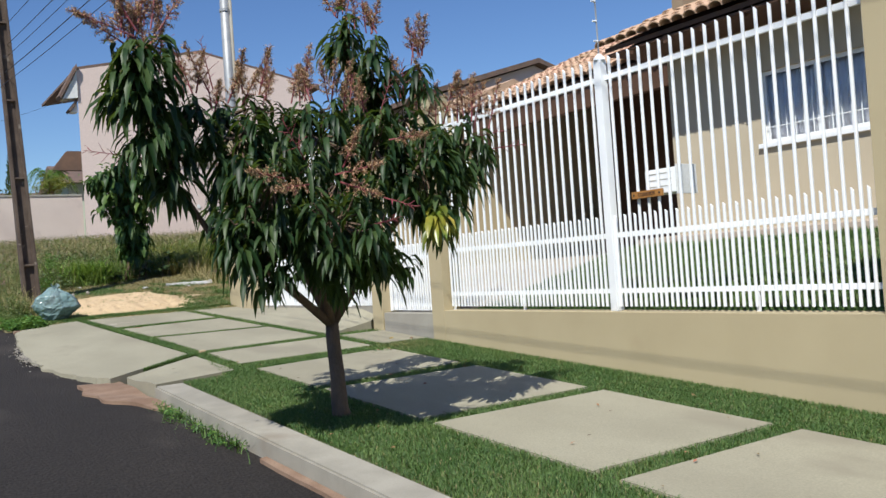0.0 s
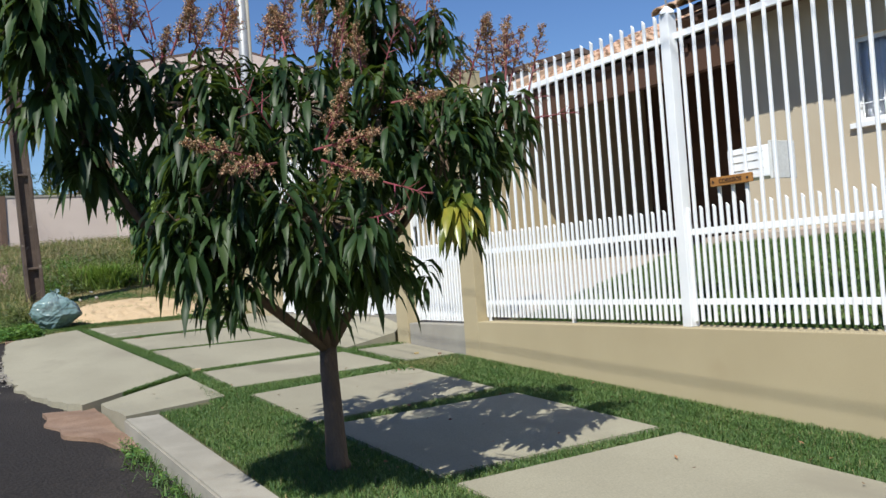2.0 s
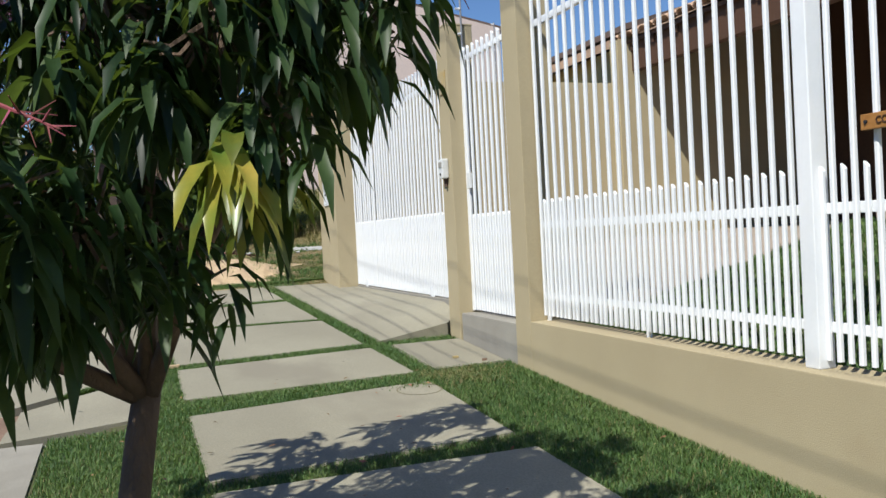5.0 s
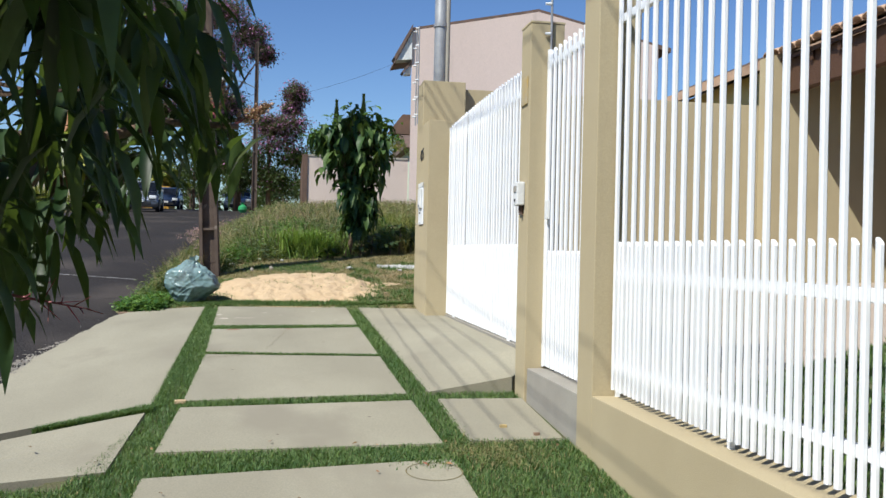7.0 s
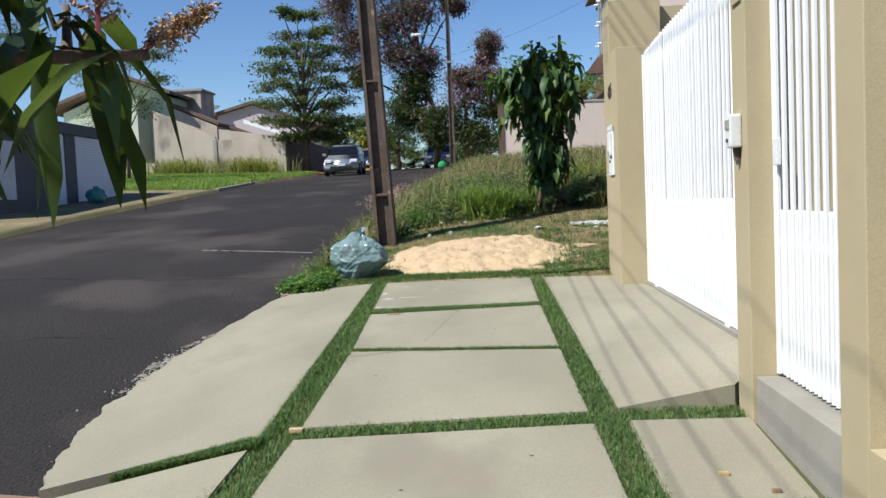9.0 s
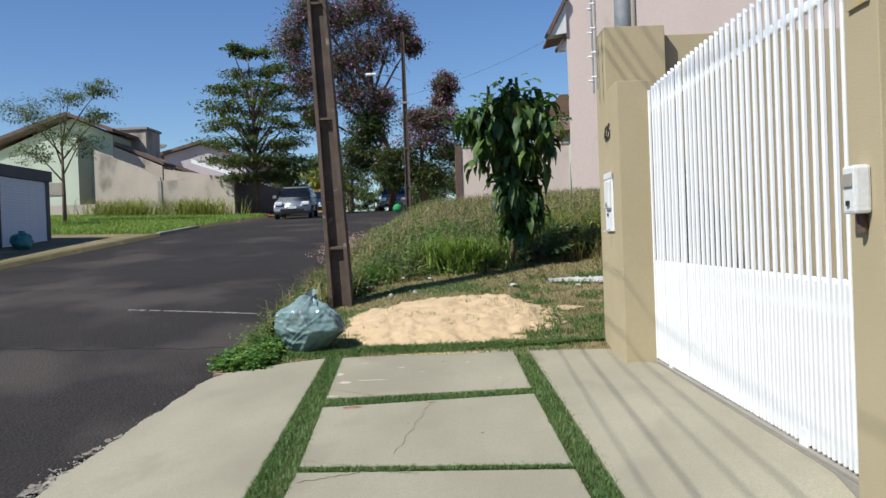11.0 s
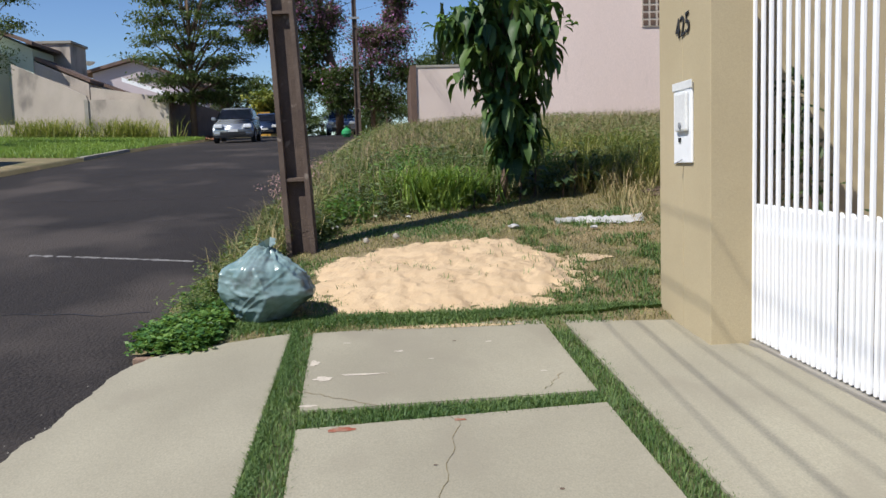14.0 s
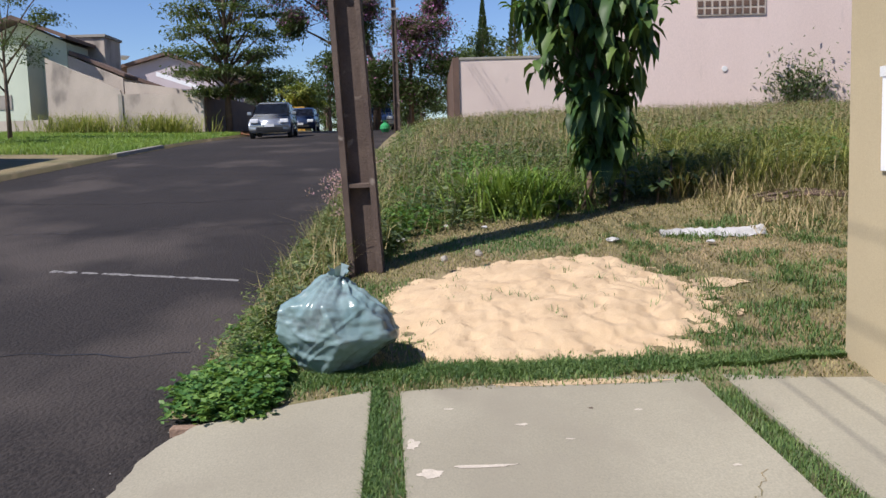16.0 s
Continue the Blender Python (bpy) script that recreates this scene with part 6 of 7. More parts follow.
# grass on the lot across the street
x, y = spread(90000, -22, -5.75, 35.8, 53.8)
z = land_z(x, y)
tagged(blades("far_lot_grass", np.stack([x, y, z], 1), rng.uniform(0.08, 0.26, len(x)), 0.022, 1.0, BRIGHT), "rough bright green grass on the lot across the street", "grass", kind="stuff")
for cx in (-13.2, -9.3):
    x, y = rng.normal(cx, 0.9, 900), rng.normal(52.6, 0.5, 900)
    y = np.minimum(y, 53.85)
    tagged(blades("straw_tussock", np.stack([x, y, land_z(x, y)], 1), rng.uniform(0.4, 1.5, 900), 0.035, 1.3, STRAWY), "tall yellowing grass tussock against the wall", "grass", kind="stuff")
x, y = spread(1500, -7.5, -5.0, 53, 62)
tagged(leaves("leaf_litter", np.stack([x, y, road_z(y) + 0.14], 1), rng.normal(0, 1, (len(x), 3)) * np.array([1, 1, 0.2]), 0.16, 0.1, LEAFLITTER), "reddish dead leaves on the far pavement", "leaves", kind="stuff")


def tree(base, height, blobs, leaf, n, material, label, trunk=0.16, second=None, slim=0.45, lean=(0, 0), blossom_from=0.0):
    x, y, z = base
    t = empty("tree", x, y, z, label, "tree")
    top = Vector((x + lean[0], y + lean[1], z + height * 0.8))
    stem = [Vector((x, y, z - 0.2)), Vector((x, y, z + height * 0.25)), Vector((x, y, z)).lerp(top, 0.6), top]
    part("trunk", tube(stem, [trunk, trunk * 0.8, trunk * 0.5, trunk * 0.12], 8), BARK, t, smooth=True)
    per_blob = n // len(blobs)
    all_p, all_d = [], []
    for bx, by, bz, rx, ry_, rz in blobs:
        c = np.array((x + bx, y + by, z + bz))
        start = Vector((x, y, z)).lerp(top, min(0.85, max(0.25, (bz - rz * 0.4) / height * 0.8)))
        part("limb", tube([start, start.lerp(Vector(c), 0.6) + Vector((0, 0, 0.1)), Vector(c)], [trunk * 0.4, trunk * 0.25, trunk * 0.08], 6), BARK, t, smooth=True)
        k = max(4, per_blob // 26)
        hubs = c + unit(rng.normal(0, 1, (k, 3))) * np.array((rx, ry_, rz)) * rng.uniform(0.3, 1, (k, 1))
        bm = bmesh.new()
        for h in hubs:
            tube([Vector(c), Vector(h)], [trunk * 0.07, trunk * 0.03], 4, bm)
        tagged(part("twigwork", bm, BARK, t), kind="stuff")
        p = np.repeat(hubs, 26, 0) + rng.normal(0, 1, (k * 26, 3)) * np.array((rx, ry_, rz * 0.7)) * 0.2
        all_p.append(p), all_d.append(rng.normal(0, 1, p.shape) * np.array([1, 1, 0.6]) + np.array([0, 0, -0.1]))
    p, d = np.concatenate(all_p), np.concatenate(all_d)
    s = rng.uniform(0.6, 1.3, len(p)) * leaf
    pick = rng.uniform(0, 1, len(p)) < np.where(p[:, 2] - z > blossom_from, 0.5, 0.06) * (1 if second else 0)
    tagged(leaves("crown", p[~pick], d[~pick], s[~pick], s[~pick] * slim, material, t), kind="stuff")
    if second:
        tagged(leaves("blossom", p[pick] + rng.normal(0, 0.1, (pick.sum(), 3)), d[pick], s[pick] * 0.8, s[pick] * 0.5, second, t), "purple blossom", kind="stuff")
    return t


def blobs(n, spread_x, z0, z1, r, seed):
    g = np.random.default_rng(seed)
    return [(g.uniform(-1, 1) * spread_x, g.uniform(-1, 1) * spread_x, z0 + (z1 - z0) * i / max(1, n - 1), r * g.uniform(0.7, 1.3), r * g.uniform(0.7, 1.3), r * g.uniform(0.4, 0.7)) for i in range(n)]


# layered tree on the far pavement
tier = []
for i, z in enumerate((2.2, 3.1, 4.1, 5.1, 6.1, 7.1, 8.2, 9.3)):
    w = (2.0, 2.9, 3.3, 3.2, 3.0, 2.6, 2.3, 1.6)[i]
    for a in range(5 if i < 6 else 3):
        b = a * 1.3 + i
        tier.append((math.cos(b) * w * 0.62, math.sin(b) * w * 0.62, z, w * 0.45, w * 0.45, 0.32))
tree((-6.6, 55, 3.75), 10.2, tier, 0.2, 20000, mat("almond_leaves", (0.055, 0.09, 0.03), (0.085, 0.115, 0.04), 0.5, 0.6, 30, 0, island=0.5, through_light=0.25), "tall layered street tree with sparse flat tiers", 0.19)
tree((0.6, 60, 4.0), 13, [(-5.8, 0, 10.5, 1.2, 1.5, 1.5), (-5.1, 0, 8.2, 1.3, 1.5, 1.4), (-4.5, 0, 6.0, 0.9, 1.2, 0.9), (-4.6, 0, 12.4, 1.4, 1.5, 1.2), (-3.0, 0, 11.8, 1.6, 1.6, 1.5), (-2.8, 0, 9.2, 1.6, 1.8, 1.5), (-1.0, 0, 12.4, 1.7, 1.5, 1.3), (-1.0, 0, 9.9, 1.5, 1.6, 1.4), (0.6, 0, 11.2, 1.1, 1.1, 1.0), (1.4, 0, 10.1, 0.8, 0.9, 0.7), (-2.0, 0, 7.2, 1.5, 1.5, 1.4), (-1.3, 0, 5.2, 1.3, 1.4, 1.3), (-1.8, 0, 3.5, 1.2, 1.2, 1.1), (-0.5, 0, 3.0, 0.9, 1.0, 0.8), (-0.4, 0, 6.6, 0.9, 1.0, 1.1)], 0.21, 52000, FAR_LEAF, "large street tree with purple blossom", 0.26, FLOWER, lean=(-1.5, 0), blossom_from=6.0)
tree((2.6, 57, 3.9), 7.5, [(0.2, 0, 4.0, 1.7, 1.5, 1.2), (1.2, 0, 5.2, 1.4, 1.5, 0.9), (-1.4, 0, 3.0, 1.4, 1.3, 1.0), (1.6, 0, 3.2, 1.2, 1.2, 1.0), (1.5, 0, 7.2, 0.8, 0.7, 0.7), (1.3, 0, 6.3, 0.6, 0.6, 0.5), (0.2, 0, 2.0, 1.6, 1.2, 0.8), (-0.2, 0, 5.2, 1.0, 1.0, 0.7), (-1.8, 0, 1.8, 1.0, 1.0, 0.7)], 0.19, 26000, FAR_LEAF, "street tree with reddish purple blossom", 0.15, FLOWER, blossom_from=3.6)
tree((-12.2, 43.5, 3.3), 6.3, [(-0.6, 0, 4.2, 1.5, 1.4, 0.9), (0.9, 0, 3.6, 1.1, 1.1, 0.7), (-1.7, 0, 4.9, 1.0, 1.0, 0.7), (0.4, 0, 5.4, 1.0, 1.0, 0.6), (1.7, 0, 5.7, 0.7, 0.7, 0.4), (-1.2, 0, 3.1, 0.8, 0.8, 0.5), (1.6, 0, 4.5, 0.8, 0.8, 0.4)], 0.14, 5200, LIGHT_LEAF, "thin feathery-leaved street tree", 0.10, slim=0.4)
tree((-15.5, 38.0, 3.0), 7.0, [(0, 0, 5.2, 1.6, 1.5, 1.0), (1.4, 0, 6.0, 1.2, 1.2, 0.7), (-1.4, 0, 4.6, 1.2, 1.2, 0.7), (0.6, 0, 7.2, 1.0, 1.0, 0.6)], 0.14, 4000, LIGHT_LEAF, "feathery-leaved tree behind the garage", 0.12, slim=0.4)
for i, (x, y, h, material) in enumerate(((-6, 96, 8.5, FAR_LEAF), (-9, 110, 7, FAR_LEAF), (1.5, 104, 6.5, FAR_LEAF), (-2, 128, 7, LIGHT_LEAF), (6, 88, 8, FAR_LEAF), (-7.4, 86, 4.5, YELLOW_LEAF), (11, 92, 10, FAR_LEAF), (-5, 142, 8, FAR_LEAF), (3, 150, 8, FAR_LEAF), (-11, 135, 8, FAR_LEAF), (-1, 165, 9, LIGHT_LEAF), (8, 140, 9, FAR_LEAF), (-16, 120, 9, FAR_LEAF), (-12.5, 96, 8, FAR_LEAF), (-10.8, 97, 6.5, FAR_LEAF))):
    tree((x, y, float(road_z(y))), h, blobs(6, h * 0.3, h * 0.4, h * 0.85, h * 0.26, i + 20), 0.4, 2600, material, "leafy tree far down the street", 0.2)
for i, (x, y, h) in enumerate(((-4.6, 112, 4.0), (-1.8, 118, 3.4), (0.6, 110, 4.2), (2.8, 116, 5.0), (-3.2, 126, 4.5), (-7.2, 104, 4.5))):
    tree((x, y, float(road_z(y))), h, blobs(6, h * 0.35, h * 0.12, h * 0.8, h * 0.28, i + 70), 0.3, 2600, (FAR_LEAF, LIGHT_LEAF)[i % 2], "low bushy tree at the far end of the street", 0.1)
hedge_tree = tree((7.3, 42, 3.3), 3.6, blobs(4, 0.7, 2.2, 3.0, 0.7, 51), 0.12, 2200, YELLOW_LEAF, "clipped yellow-green bush behind the wall", 0.06)
cypresses = []
for x, y in ((6.3, 52), (7.6, 50)):
    c = empty("cypress", x, y, 3.5, "slender dark cypress behind a wall", "tree", "cypresses behind the wall")
    cypresses.append(c)
    part("trunk", tube([(x, y, 3.3), (x, y, 9.5)], [0.09, 0.02], 6), BARK, c)
    u = rng.uniform(0, 1, 2200)
    a = rng.uniform(0, math.tau, 2200)
    r = 0.42 * np.sin(np.clip(u * 1.05, 0, 1) ** 0.6 * math.pi) * rng.uniform(0.5, 1, 2200)
    p = np.stack([x + r * np.cos(a), y + r * np.sin(a), 4.2 + u * 5.6], 1)
    tagged(leaves("crown", p, np.stack([np.cos(a) * 0.4, np.sin(a) * 0.4, np.ones(2200)], 1), 0.22, 0.07, FAR_LEAF, c), kind="stuff")
# palm in front of the pink house
palm = empty("palm", 7.95, 42.4, 3.3, "small palm behind the lot wall", "palm")
part("trunk", tube([(7.95, 42.4, 3.2), (8.0, 42.4, 6.5)], [0.14, 0.10], 8), BARK, palm, smooth=True)
for k in range(13):
    a = k * 2.4
    P, D = [], []
    for i in range(26):
        u = i / 25
        q = Vector((8.0 + math.cos(a) * 1.0 * u, 42.4 + math.sin(a) * 1.0 * u, 6.5 + 0.9 * math.sin(u * 2.6) * (0.5 + 0.08 * (k % 5)) - 0.7 * u * u))
        for s in (-1, 1):
            P.append(tuple(q))
            D.append((-math.sin(a) * s + math.cos(a) * 0.5, math.cos(a) * s + math.sin(a) * 0.5, -0.35))
    leaves("frond", P, D, 0.34, 0.035, CREEPER, palm)


# set the buildings and trees beyond the lot back to their distance
BACK = Matrix.Translation((4.0, 8.8, 2.1)) @ Matrix.Scale(1.25, 4) @ Matrix.Translation((-4.0, -8.8, -2.1))


def set_back(thing):
    for ob in thing.children_recursive:
        if ob.data.users > 1:
            ob.matrix_basis = BACK @ ob.matrix_basis
        else:
            ob.data.transform(BACK)


for thing in (end_wall, pink, vine, palm, hedge_tree, *cypresses):
    set_back(thing)


# ---- cars ----
def car(x, y, z, turn, paint, label):
    """A hatchback facing -y before the turn."""
    c = empty("car", x, y, z, label, "car", "cars on the street")
    m = pose(x, y, z, 3.5, 0, turn)
    outline = [(-1.95, 0.25), (-2.03, 0.5), (-1.93, 0.72), (-1.6, 0.88), (-0.98, 1.0), (-0.25, 1.44), (0.3, 1.52), (1.1, 1.48), (1.7, 1.15), (1.95, 0.95), (2.0, 0.5), (1.9, 0.25)]

    def skin(points, w):
        bm = bmesh.new()
        sides = [[bm.verts.new((s * w * (1 if pz < 1.0 else 0.78), py, pz)) for py, pz in points] for s in (-1, 1)]
        bm.faces.new(sides[0]), bm.faces.new(sides[1][::-1])
        for i in range(len(points)):
            j = (i + 1) % len(points)
            bm.faces.new((sides[0][i], sides[1][i], sides[1][j], sides[0][j]))
        bmesh.ops.recalc_face_normals(bm, faces=bm.faces)
        bmesh.ops.bevel(bm, geom=list(bm.edges), offset=0.07, segments=3, affect="EDGES")
        bm.transform(m)
        return bm
    part("body", skin(outline, 0.86), paint, c, smooth=True)

    def plate(name, pts, material, parent=c):
        bm = bmesh.new()
        v = [bm.verts.new(p) for p in pts]
        bm.faces.new(v)
        bmesh.ops.solidify(bm, geom=bm.faces, thickness=0.02)
        bm.transform(m)
        return part(name, bm, material, parent)
    plate("windscreen", [(-0.72, -0.99, 1.03), (0.72, -0.99, 1.03), (0.61, -0.30, 1.45), (-0.61, -0.30, 1.45)], DARKGLASS)
    plate("rear_window", [(0.6, 1.30, 1.43), (-0.6, 1.30, 1.43), (-0.66, 1.72, 1.12), (0.66, 1.72, 1.12)], DARKGLASS)
    for s in (-1, 1):
        plate("side_window", [(s * 0.80, -0.85, 1.05), (s * 0.80, 1.3, 1.05), (s * 0.71, 1.05, 1.40), (s * 0.71, -0.4, 1.40)][:: (1 if s > 0 else -1)], DARKGLASS)
        b = box(s * 0.62 - 0.17, s * 0.62 + 0.17, -2.05, -1.85, 0.66, 0.82, 0.03)
        b.transform(m)
        part("headlight", b, WHITE, c, "clear headlight")
        b = box(s * 0.94 - 0.09, s * 0.94 + 0.09, -0.85, -0.72, 0.98, 1.12, 0.03)
        b.transform(m)
        part("wing_mirror", b, paint, c)
        for yy in (-1.25, 1.25):
            b = tube([(s * 0.70, yy, 0.31), (s * 0.88, yy, 0.31)], 0.31, 18)
            b.transform(m)
            w = part("wheel", b, RUBBER, c)
            b = tube([(s * 0.872, yy, 0.31), (s * 0.89, yy, 0.31)], 0.19, 12)
            b.transform(m)
            part("rim", b, STEEL, w)
    b = box(-0.55, 0.55, -2.07, -2.0, 0.36, 0.5, 0.02)
    b.transform(m)
    part("grille", b, BLACK, c)
    b = box(-0.2, 0.2, -2.09, -2.06, 0.5, 0.62)
    b.transform(m)
    part("number_plate", b, WHITE_DULL, c)
    return c


car(-3.3, 49, float(road_z(49)) + 0.04, 4, SILVER, "silver hatchback coming down the street")
car(-4.4, 66, float(road_z(66)) + 0.02, 2, NAVY, "dark blue car parked down the street")
car(0.6, 62, float(road_z(62)) + 0.02, 2, SILVER, "silver car parked down the street")
tub = tagged(part("green_bin", lathe(1.35, 53, [(0.16, 3.64), (0.26, 3.8), (0.24, 3.95), (0.1, 4.08), (0.05, 4.1), (0.11, 4.2)], 14), GREENPL), "bright green rubbish sack by the utility pole", "rubbish bag")

# worn paint line across the road
bm = bmesh.new()
noise.seed_set(11)
for i in range(150):
    x = -0.35 + 1.9 * i / 149
    if noise.noise(Vector((x * 9, 0, 0))) < -0.38:
        continue
    y = 19.05 - 0.26 * (x + 0.3)
    w = 0.034 + 0.04 * noise.noise(Vector((x * 11, 3, 0)))
    zz = lambda xx, yy: float(road_z(yy)) + 0.05 * (1 - (2 * (xx + 5.62) / 7.4 - 1) ** 2) + 0.006
    v = [bm.verts.new((a, b, zz(a, b))) for a, b in ((x, y - w), (x + 0.016, y - w), (x + 0.016, y + w), (x, y + w))]
    bm.faces.new(v)
tagged(part("worn_line", bm, ROADPAINT), "worn pale line across the asphalt", "road marking", kind="structure")

# rubble along the broken edge of the asphalt
P, F = [], []
g = np.random.default_rng(9)
for i in range(200):
    y = g.normal(12.1, 0.42) if i < 160 else g.uniform(10.0, 15)
    x = float(np.interp(y, [9.9, 11.2, 12.5, 13.6, 15.0], [1.96, 1.74, 1.71, 1.84, 1.94])) - abs(g.normal(0, 0.08)) + 0.05
    r = g.uniform(0.004, 0.015) if i < 160 else g.uniform(0.003, 0.008)
    z = float(road_z(y)) + 0.03
    k = len(P)
    for d in ((1, 0, 0), (-1, 0, 0), (0, 1, 0), (0, -1, 0), (0, 0, 0.7), (0, 0, -0.5)):
        P.append((x + d[0] * r * g.uniform(0.6, 1.3), y + d[1] * r * g.uniform(0.6, 1.3), z + d[2] * r))
    for a, b, c in ((0, 2, 4), (2, 1, 4), (1, 3, 4), (3, 0, 4), (2, 0, 5), (1, 2, 5), (3, 1, 5), (0, 3, 5)):
        F.append((k + a, k + b, k + c))
tagged(raw("rubble", P, F, GREY), "pale crumbs of broken concrete along the asphalt edge", "rubble", kind="stuff")


def flat_patch(name, cx, cy, rx, ry_, top, material, label, seed, category="stain"):
    bm = bmesh.new()
    ring = []
    for i in range(22):
        a = i * math.tau / 22
        k = 1 + 0.6 * noise.noise(Vector((math.cos(a) * 1.6, math.sin(a) * 1.6, seed * 3.7))) + 0.25 * noise.noise(Vector((math.cos(a) * 5, math.sin(a) * 5, seed)))
        x, y = cx + rx * k * math.cos(a), cy + ry_ * k * math.sin(a)
        ring.append(bm.verts.new((x, y, top(x, y))))
    bm.faces.new(ring)
    return tagged(part(name, bm, material), label, category, kind="structure")


road_top = lambda x, y: float(road_z(y)) + 0.028 + 0.02 * abs(noise.noise(Vector((x * 20, y * 20, 0))))
for i in range(34):
    y = g.normal(12.2, 0.5)
    x = float(np.interp(y, [9.9, 11.2, 12.5, 13.6, 15.0], [1.96, 1.74, 1.71, 1.84, 1.94])) - g.uniform(-0.03, 0.08)
    flat_patch("concrete_flake", x, y, g.uniform(0.012, 0.04), g.uniform(0.015, 0.06), road_top, CRUMBLE, "flake of broken pale concrete on the asphalt edge", 10.0 + i, "rubble")
slab_top = lambda x, y: pav_z(y) + TOP + 0.002
flat_patch("clay_stain", 3.45, 13.38, 0.07, 0.035, slab_top, RED_STAIN, "small red clay stain on a slab", 1.0)
flat_patch("clay_stain", 4.05, 13.45, 0.03, 0.02, slab_top, RED_STAIN, "small red clay stain on a slab", 2.0)
flat_patch("lime_mark", 3.52, 14.28, 0.13, 0.018, slab_top, LIME, "pale scuff of lime on a slab", 3.0)
flat_patch("lime_mark", 3.3, 14.22, 0.05, 0.035, slab_top, LIME, "pale scuff of lime on a slab", 4.0)
for i, (cx, cy, rx_, ry_) in enumerate(((3.22, 14.55, 0.03, 0.05), (3.75, 14.75, 0.03, 0.012), (4.35, 14.9, 0.02, 0.01), (3.4, 15.0, 0.025, 0.01), (4.6, 14.2, 0.02, 0.012), (3.95, 14.55, 0.02, 0.008), (3.26, 13.75, 0.05, 0.014))):
    flat_patch("lime_mark", cx, cy, rx_, ry_, slab_top, LIME, "pale scuff of lime on a slab", 50.0 + i)
for i, (cx, cy, r_) in enumerate(((4.12, 14.95, 0.014), (3.9, 12.9, 0.01), (4.6, 9.6, 0.012), (4.0, 9.2, 0.01), (3.6, 11.2, 0.012), (4.4, 12.6, 0.012), (4.5, 4.6, 0.012), (3.9, 4.2, 0.014), (4.2, 6.2, 0.012), (4.6, 6.4, 0.01))):
    flat_patch("dirt_speck", cx, cy, r_, r_ * 0.7, slab_top, BARK, "dark speck of dirt on a slab", 70.0 + i)
flat_patch("sand_spill", 4.1, 15.36, 0.5, 0.04, slab_top, SAND, "thin spill of sand on the slab edge", 5.0, "sand")


def crack(points, w=0.006):
    bm = bmesh.new()
    prev = None
    for i, (x, y) in enumerate(points):
        x, y = x + 0.012 * math.sin(i * 5.1), y + 0.012 * math.sin(i * 3.3 + 1)
        a, b = points[max(0, i - 1)], points[min(len(points) - 1, i + 1)]
        d = Vector((b[0] - a[0], b[1] - a[1], 0)).normalized()
        sd = Vector((-d.y, d.x, 0)) * w * (0.5 + 0.5 * abs(math.sin(i * 2.2)))
        cur = (bm.verts.new((x - sd.x, y - sd.y, slab_top(x, y))), bm.verts.new((x + sd.x, y + sd.y, slab_top(x, y))))
        if prev:
            bm.faces.new((prev[0], cur[0], cur[1], prev[1]))
        prev = cur
    return tagged(part("crack", bm, SOIL), "fine crack across a concrete slab", "crack", kind="structure")


def along(a, b, n=14):
    return [(a[0] + (b[0] - a[0]) * i / n, a[1] + (b[1] - a[1]) * i / n) for i in range(n + 1)]


crack(along((3.17, 14.02), (3.62, 13.72)), 0.004)
crack(along((3.33, 11.75), (3.75, 11.92)))
crack(along((4.55, 13.85), (4.7, 14.15)), 0.003)
crack(along((3.85, 12.2), (4.05, 13.5), 22), 0.0018)
crack(along((3.72, 11.92), (4.0, 11.84)), 0.004)
crack(along((3.3, 12.15), (3.72, 11.95)), 0.003)
bm = bmesh.new()
prev = None
for i in range(41):
    a = i * math.tau / 40
    cur = [bm.verts.new((4.85 + r * math.cos(a), 8.42 + r * math.sin(a), slab_top(0, 8.42 + r * math.sin(a)))) for r in (0.15, 0.158)]
    if prev:
        bm.faces.new((prev[0], prev[1], cur[1], cur[0]))
    prev = cur
tagged(part("inspection_ring", bm, SOIL), "round joint of an inspection cover in a slab", "cover", kind="structure")
shrub = empty("garden_shrub", 6.5, 14.75, 0.93, "dark shrub behind the sliding gate", "shrub")
part("stem", tube([(6.5, 14.75, 0.9), (6.45, 14.75, 2.2)], [0.03, 0.01], 6), BARK, shrub)
k = 420
u = rng.uniform(0, 1, k)
P = np.stack([6.62 - 0.3 * u + rng.normal(0, 1, k) * 0.16 * (1.1 - u), 14.78 + rng.normal(0, 0.12, k), 1.0 + 1.65 * u], 1)
tagged(leaves("foliage", P, rng.normal(0, 1, (k, 3)), rng.uniform(0.06, 0.14, k), rng.uniform(0.03, 0.05, k), FAR_LEAF, shrub), kind="stuff")
x, y = rng.normal(4.95, 0.14, 700), rng.normal(8.62, 0.07, 700)
tagged(blades("creeping_grass", np.stack([x, y, pav_z(y) + 0.004], 1), rng.uniform(0.015, 0.04, 700), 0.006, 0.9, GRASS), "grass creeping over a slab corner", "grass", kind="stuff")
x, y = rng.uniform(3.3, 5.4, 60), rng.uniform(16.2, 18, 60)
x, y = np.repeat(x, 4) + rng.normal(0, 0.02, 240), np.repeat(y, 4) + rng.normal(0, 0.02, 240)
tagged(blades("sand_tufts", np.stack([x, y, lot_z(x, y) + 0.085], 1), rng.uniform(0.03, 0.08, 240), 0.006, 1.2, GRASS), "sparse grass shoots through the sand", "grass", kind="stuff")
lot_top = lambda x, y: float(lot_z(x, y)) + 0.012
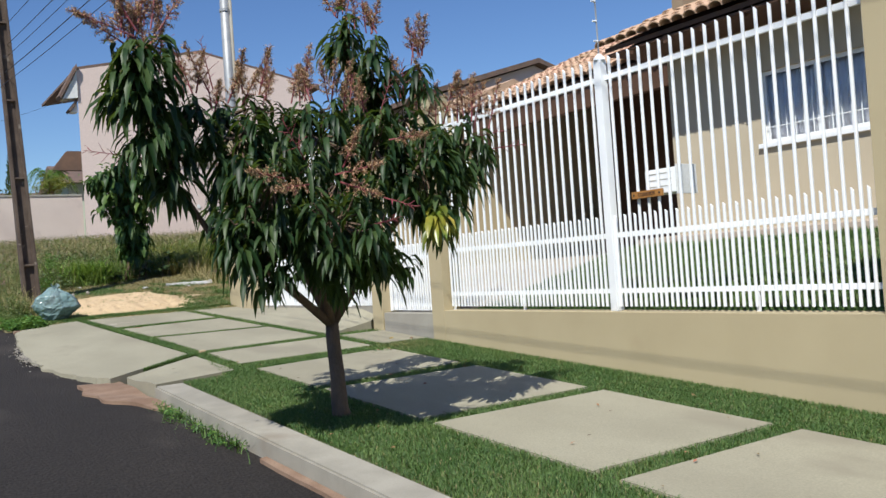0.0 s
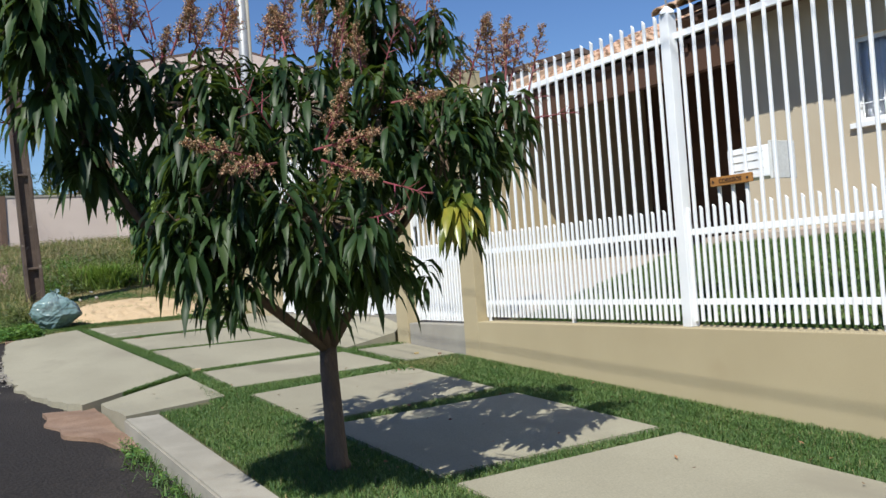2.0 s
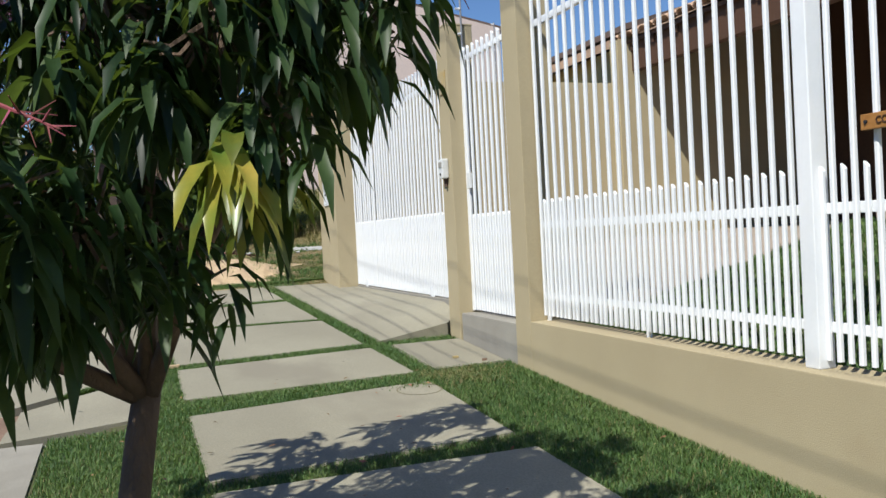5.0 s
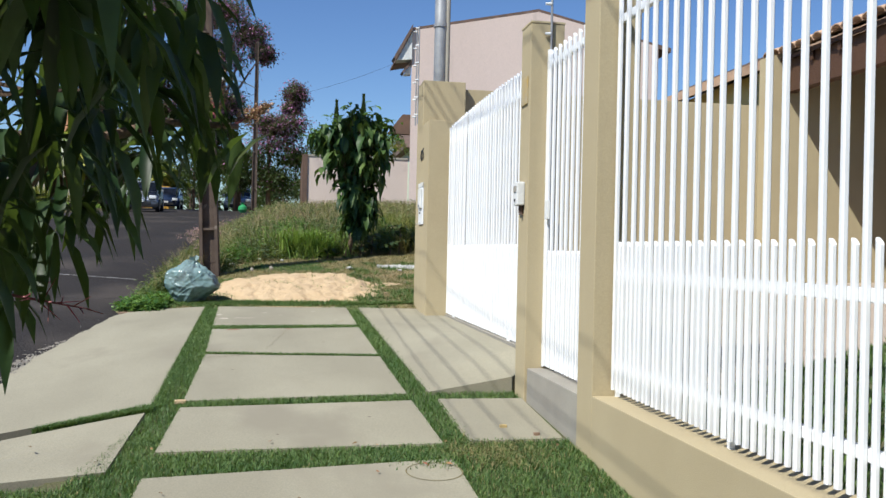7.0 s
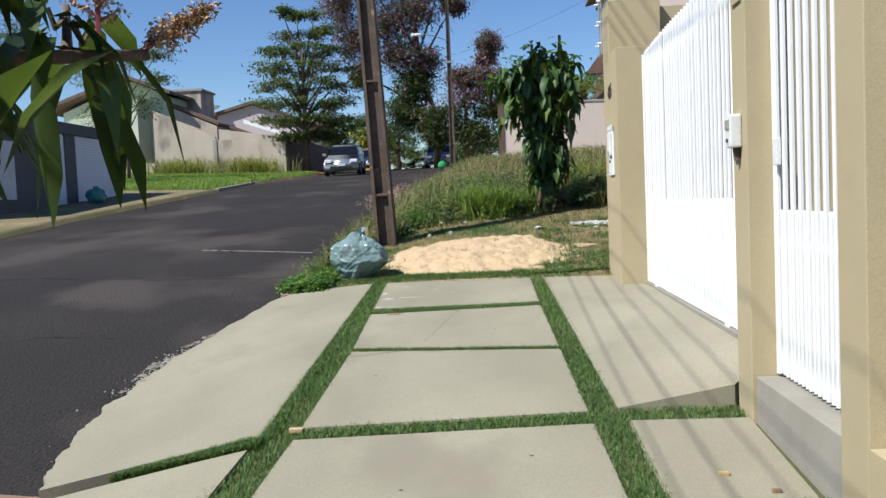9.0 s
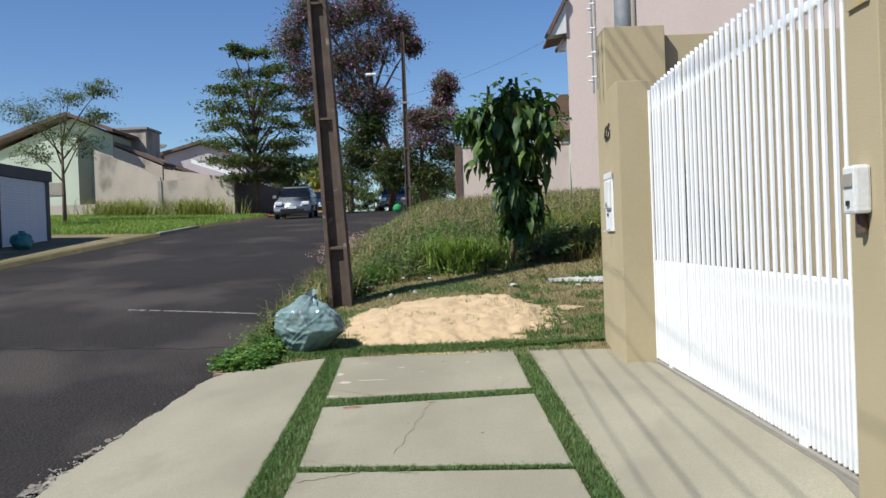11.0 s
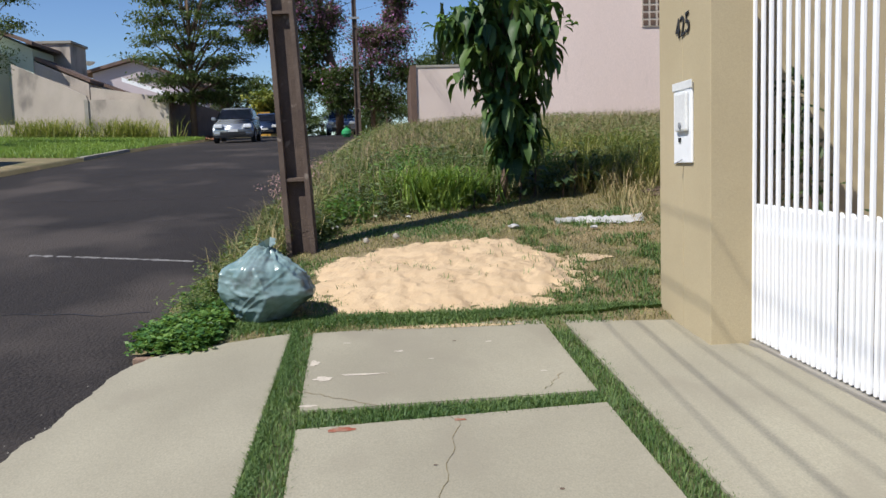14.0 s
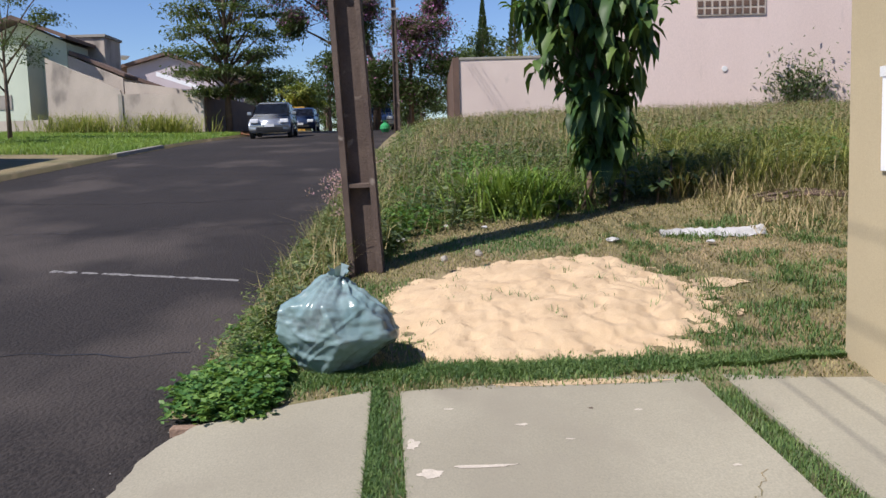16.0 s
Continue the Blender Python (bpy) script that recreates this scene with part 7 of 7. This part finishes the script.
for i, (cx, cy, rx_, ry_) in enumerate(((5.35, 17.0, 0.16, 0.14), (5.55, 17.3, 0.2, 0.12), (5.15, 16.2, 0.15, 0.1), (5.4, 16.55, 0.1, 0.08))):
    flat_patch("sand_patch", cx, cy, rx_, ry_, lot_top, SAND, "scattered sand among the grass", 31.0 + i, "sand")
x, y = rng.uniform(2.45, 5.75, 22000), 15.56 + rng.normal(0, 0.08, 22000)
y = np.maximum(y + 0.03, np.interp(x, [2.5, 3.1, 3.2, 4.8, 4.95, 5.7], [15.36, 15.38, 15.33, 15.5, 15.52, 15.6]) + 0.02 * np.sin(x * 13))
tagged(blades("edge_grass", np.stack([x, y, lot_z(x, y) - 0.004], 1), rng.uniform(0.02, 0.055, 22000), rng.uniform(0.005, 0.008, 22000), 0.8, GRASS), "lush green grass along the end of the slabs", "grass", kind="stuff")
x, y = rng.uniform(4.6, 7.4, 26000), rng.uniform(15.6, 19.6, 26000)
c = clumpy(x, y, 2.2, 17.0) + 0.5 * clumpy(x, y, 6.0, 2.0)
keep = (c > 0.12) & not_sand(x, y)
x, y = x[keep], y[keep]
tagged(blades("green_tufts", np.stack([x, y, lot_z(x, y) - 0.004], 1), rng.uniform(0.03, 0.085, len(x)), 0.008, 0.9, GRASS), "green tufts among dry turf", "grass", kind="stuff")
x, y = rng.uniform(5.7, 9.8, 6000), rng.uniform(20.9, 25, 6000)
keep = clumpy(x, y, 0.9, 9.0) > -0.15
x, y = x[keep], y[keep]
tagged(blades("yellow_grass", np.stack([x, y, lot_z(x, y)], 1), rng.uniform(0.35, 0.8, len(x)), 0.012, 1.1, STRAWY), "yellowing tall grass behind the sapling", "grass", kind="stuff")
for (x0, y0, m, r) in ((2.05, 15.0, CLAY, 0.07), (2.35, 15.2, CLAY, 0.05), (3.32, 10.06, SAND, 0.04), (5.45, 9.3, YELLOWP, 0.025), (5.62, 9.1, CLAY, 0.02)):
    bm = box(x0 - r, x0 + r, y0 - r * 0.5, y0 + r * 0.5, pav_z(y0) + 0.002 - (0.08 if x0 < 2.5 else 0), pav_z(y0) + 0.03 - (0.06 if x0 < 2.5 else 0), 0.006)
    tagged(part("debris_scrap", bm, m), "small broken scrap lying on the pavement", "debris", "scraps on the pavement")
# thin dark wavy lines across the street
for y0, bend, x_end, w in ((16.6, 0.25, 1.7, 0.012), (21.6, -0.3, 1.6, 0.009), (24.3, 0.35, 1.7, 0.014), (13.1, 0.2, 0.9, 0.008), (28.5, 0.3, 1.7, 0.016)):
    bm = bmesh.new()
    prev = None
    for i in range(60):
        x = -5.5 + (x_end + 5.5) * i / 59
        y = y0 + bend * math.sin(x * 0.8 + y0) + 0.05 * math.sin(x * 5 + y0) + 0.03 * math.sin(x * 13)
        zz = float(road_z(y)) + 0.05 * (1 - (2 * (x + 5.62) / 7.55 - 1) ** 2) + 0.005
        k = w * (0.5 + 0.5 * abs(math.sin(x * 3.7 + y0)))
        cur = (bm.verts.new((x, y - k, zz)), bm.verts.new((x, y + k, zz)))
        if prev:
            bm.faces.new((prev[0], cur[0], cur[1], prev[1]))
        prev = cur
    tagged(part("dark_line", bm, BLACK), "thin dark line across the asphalt", "road marking", kind="structure")
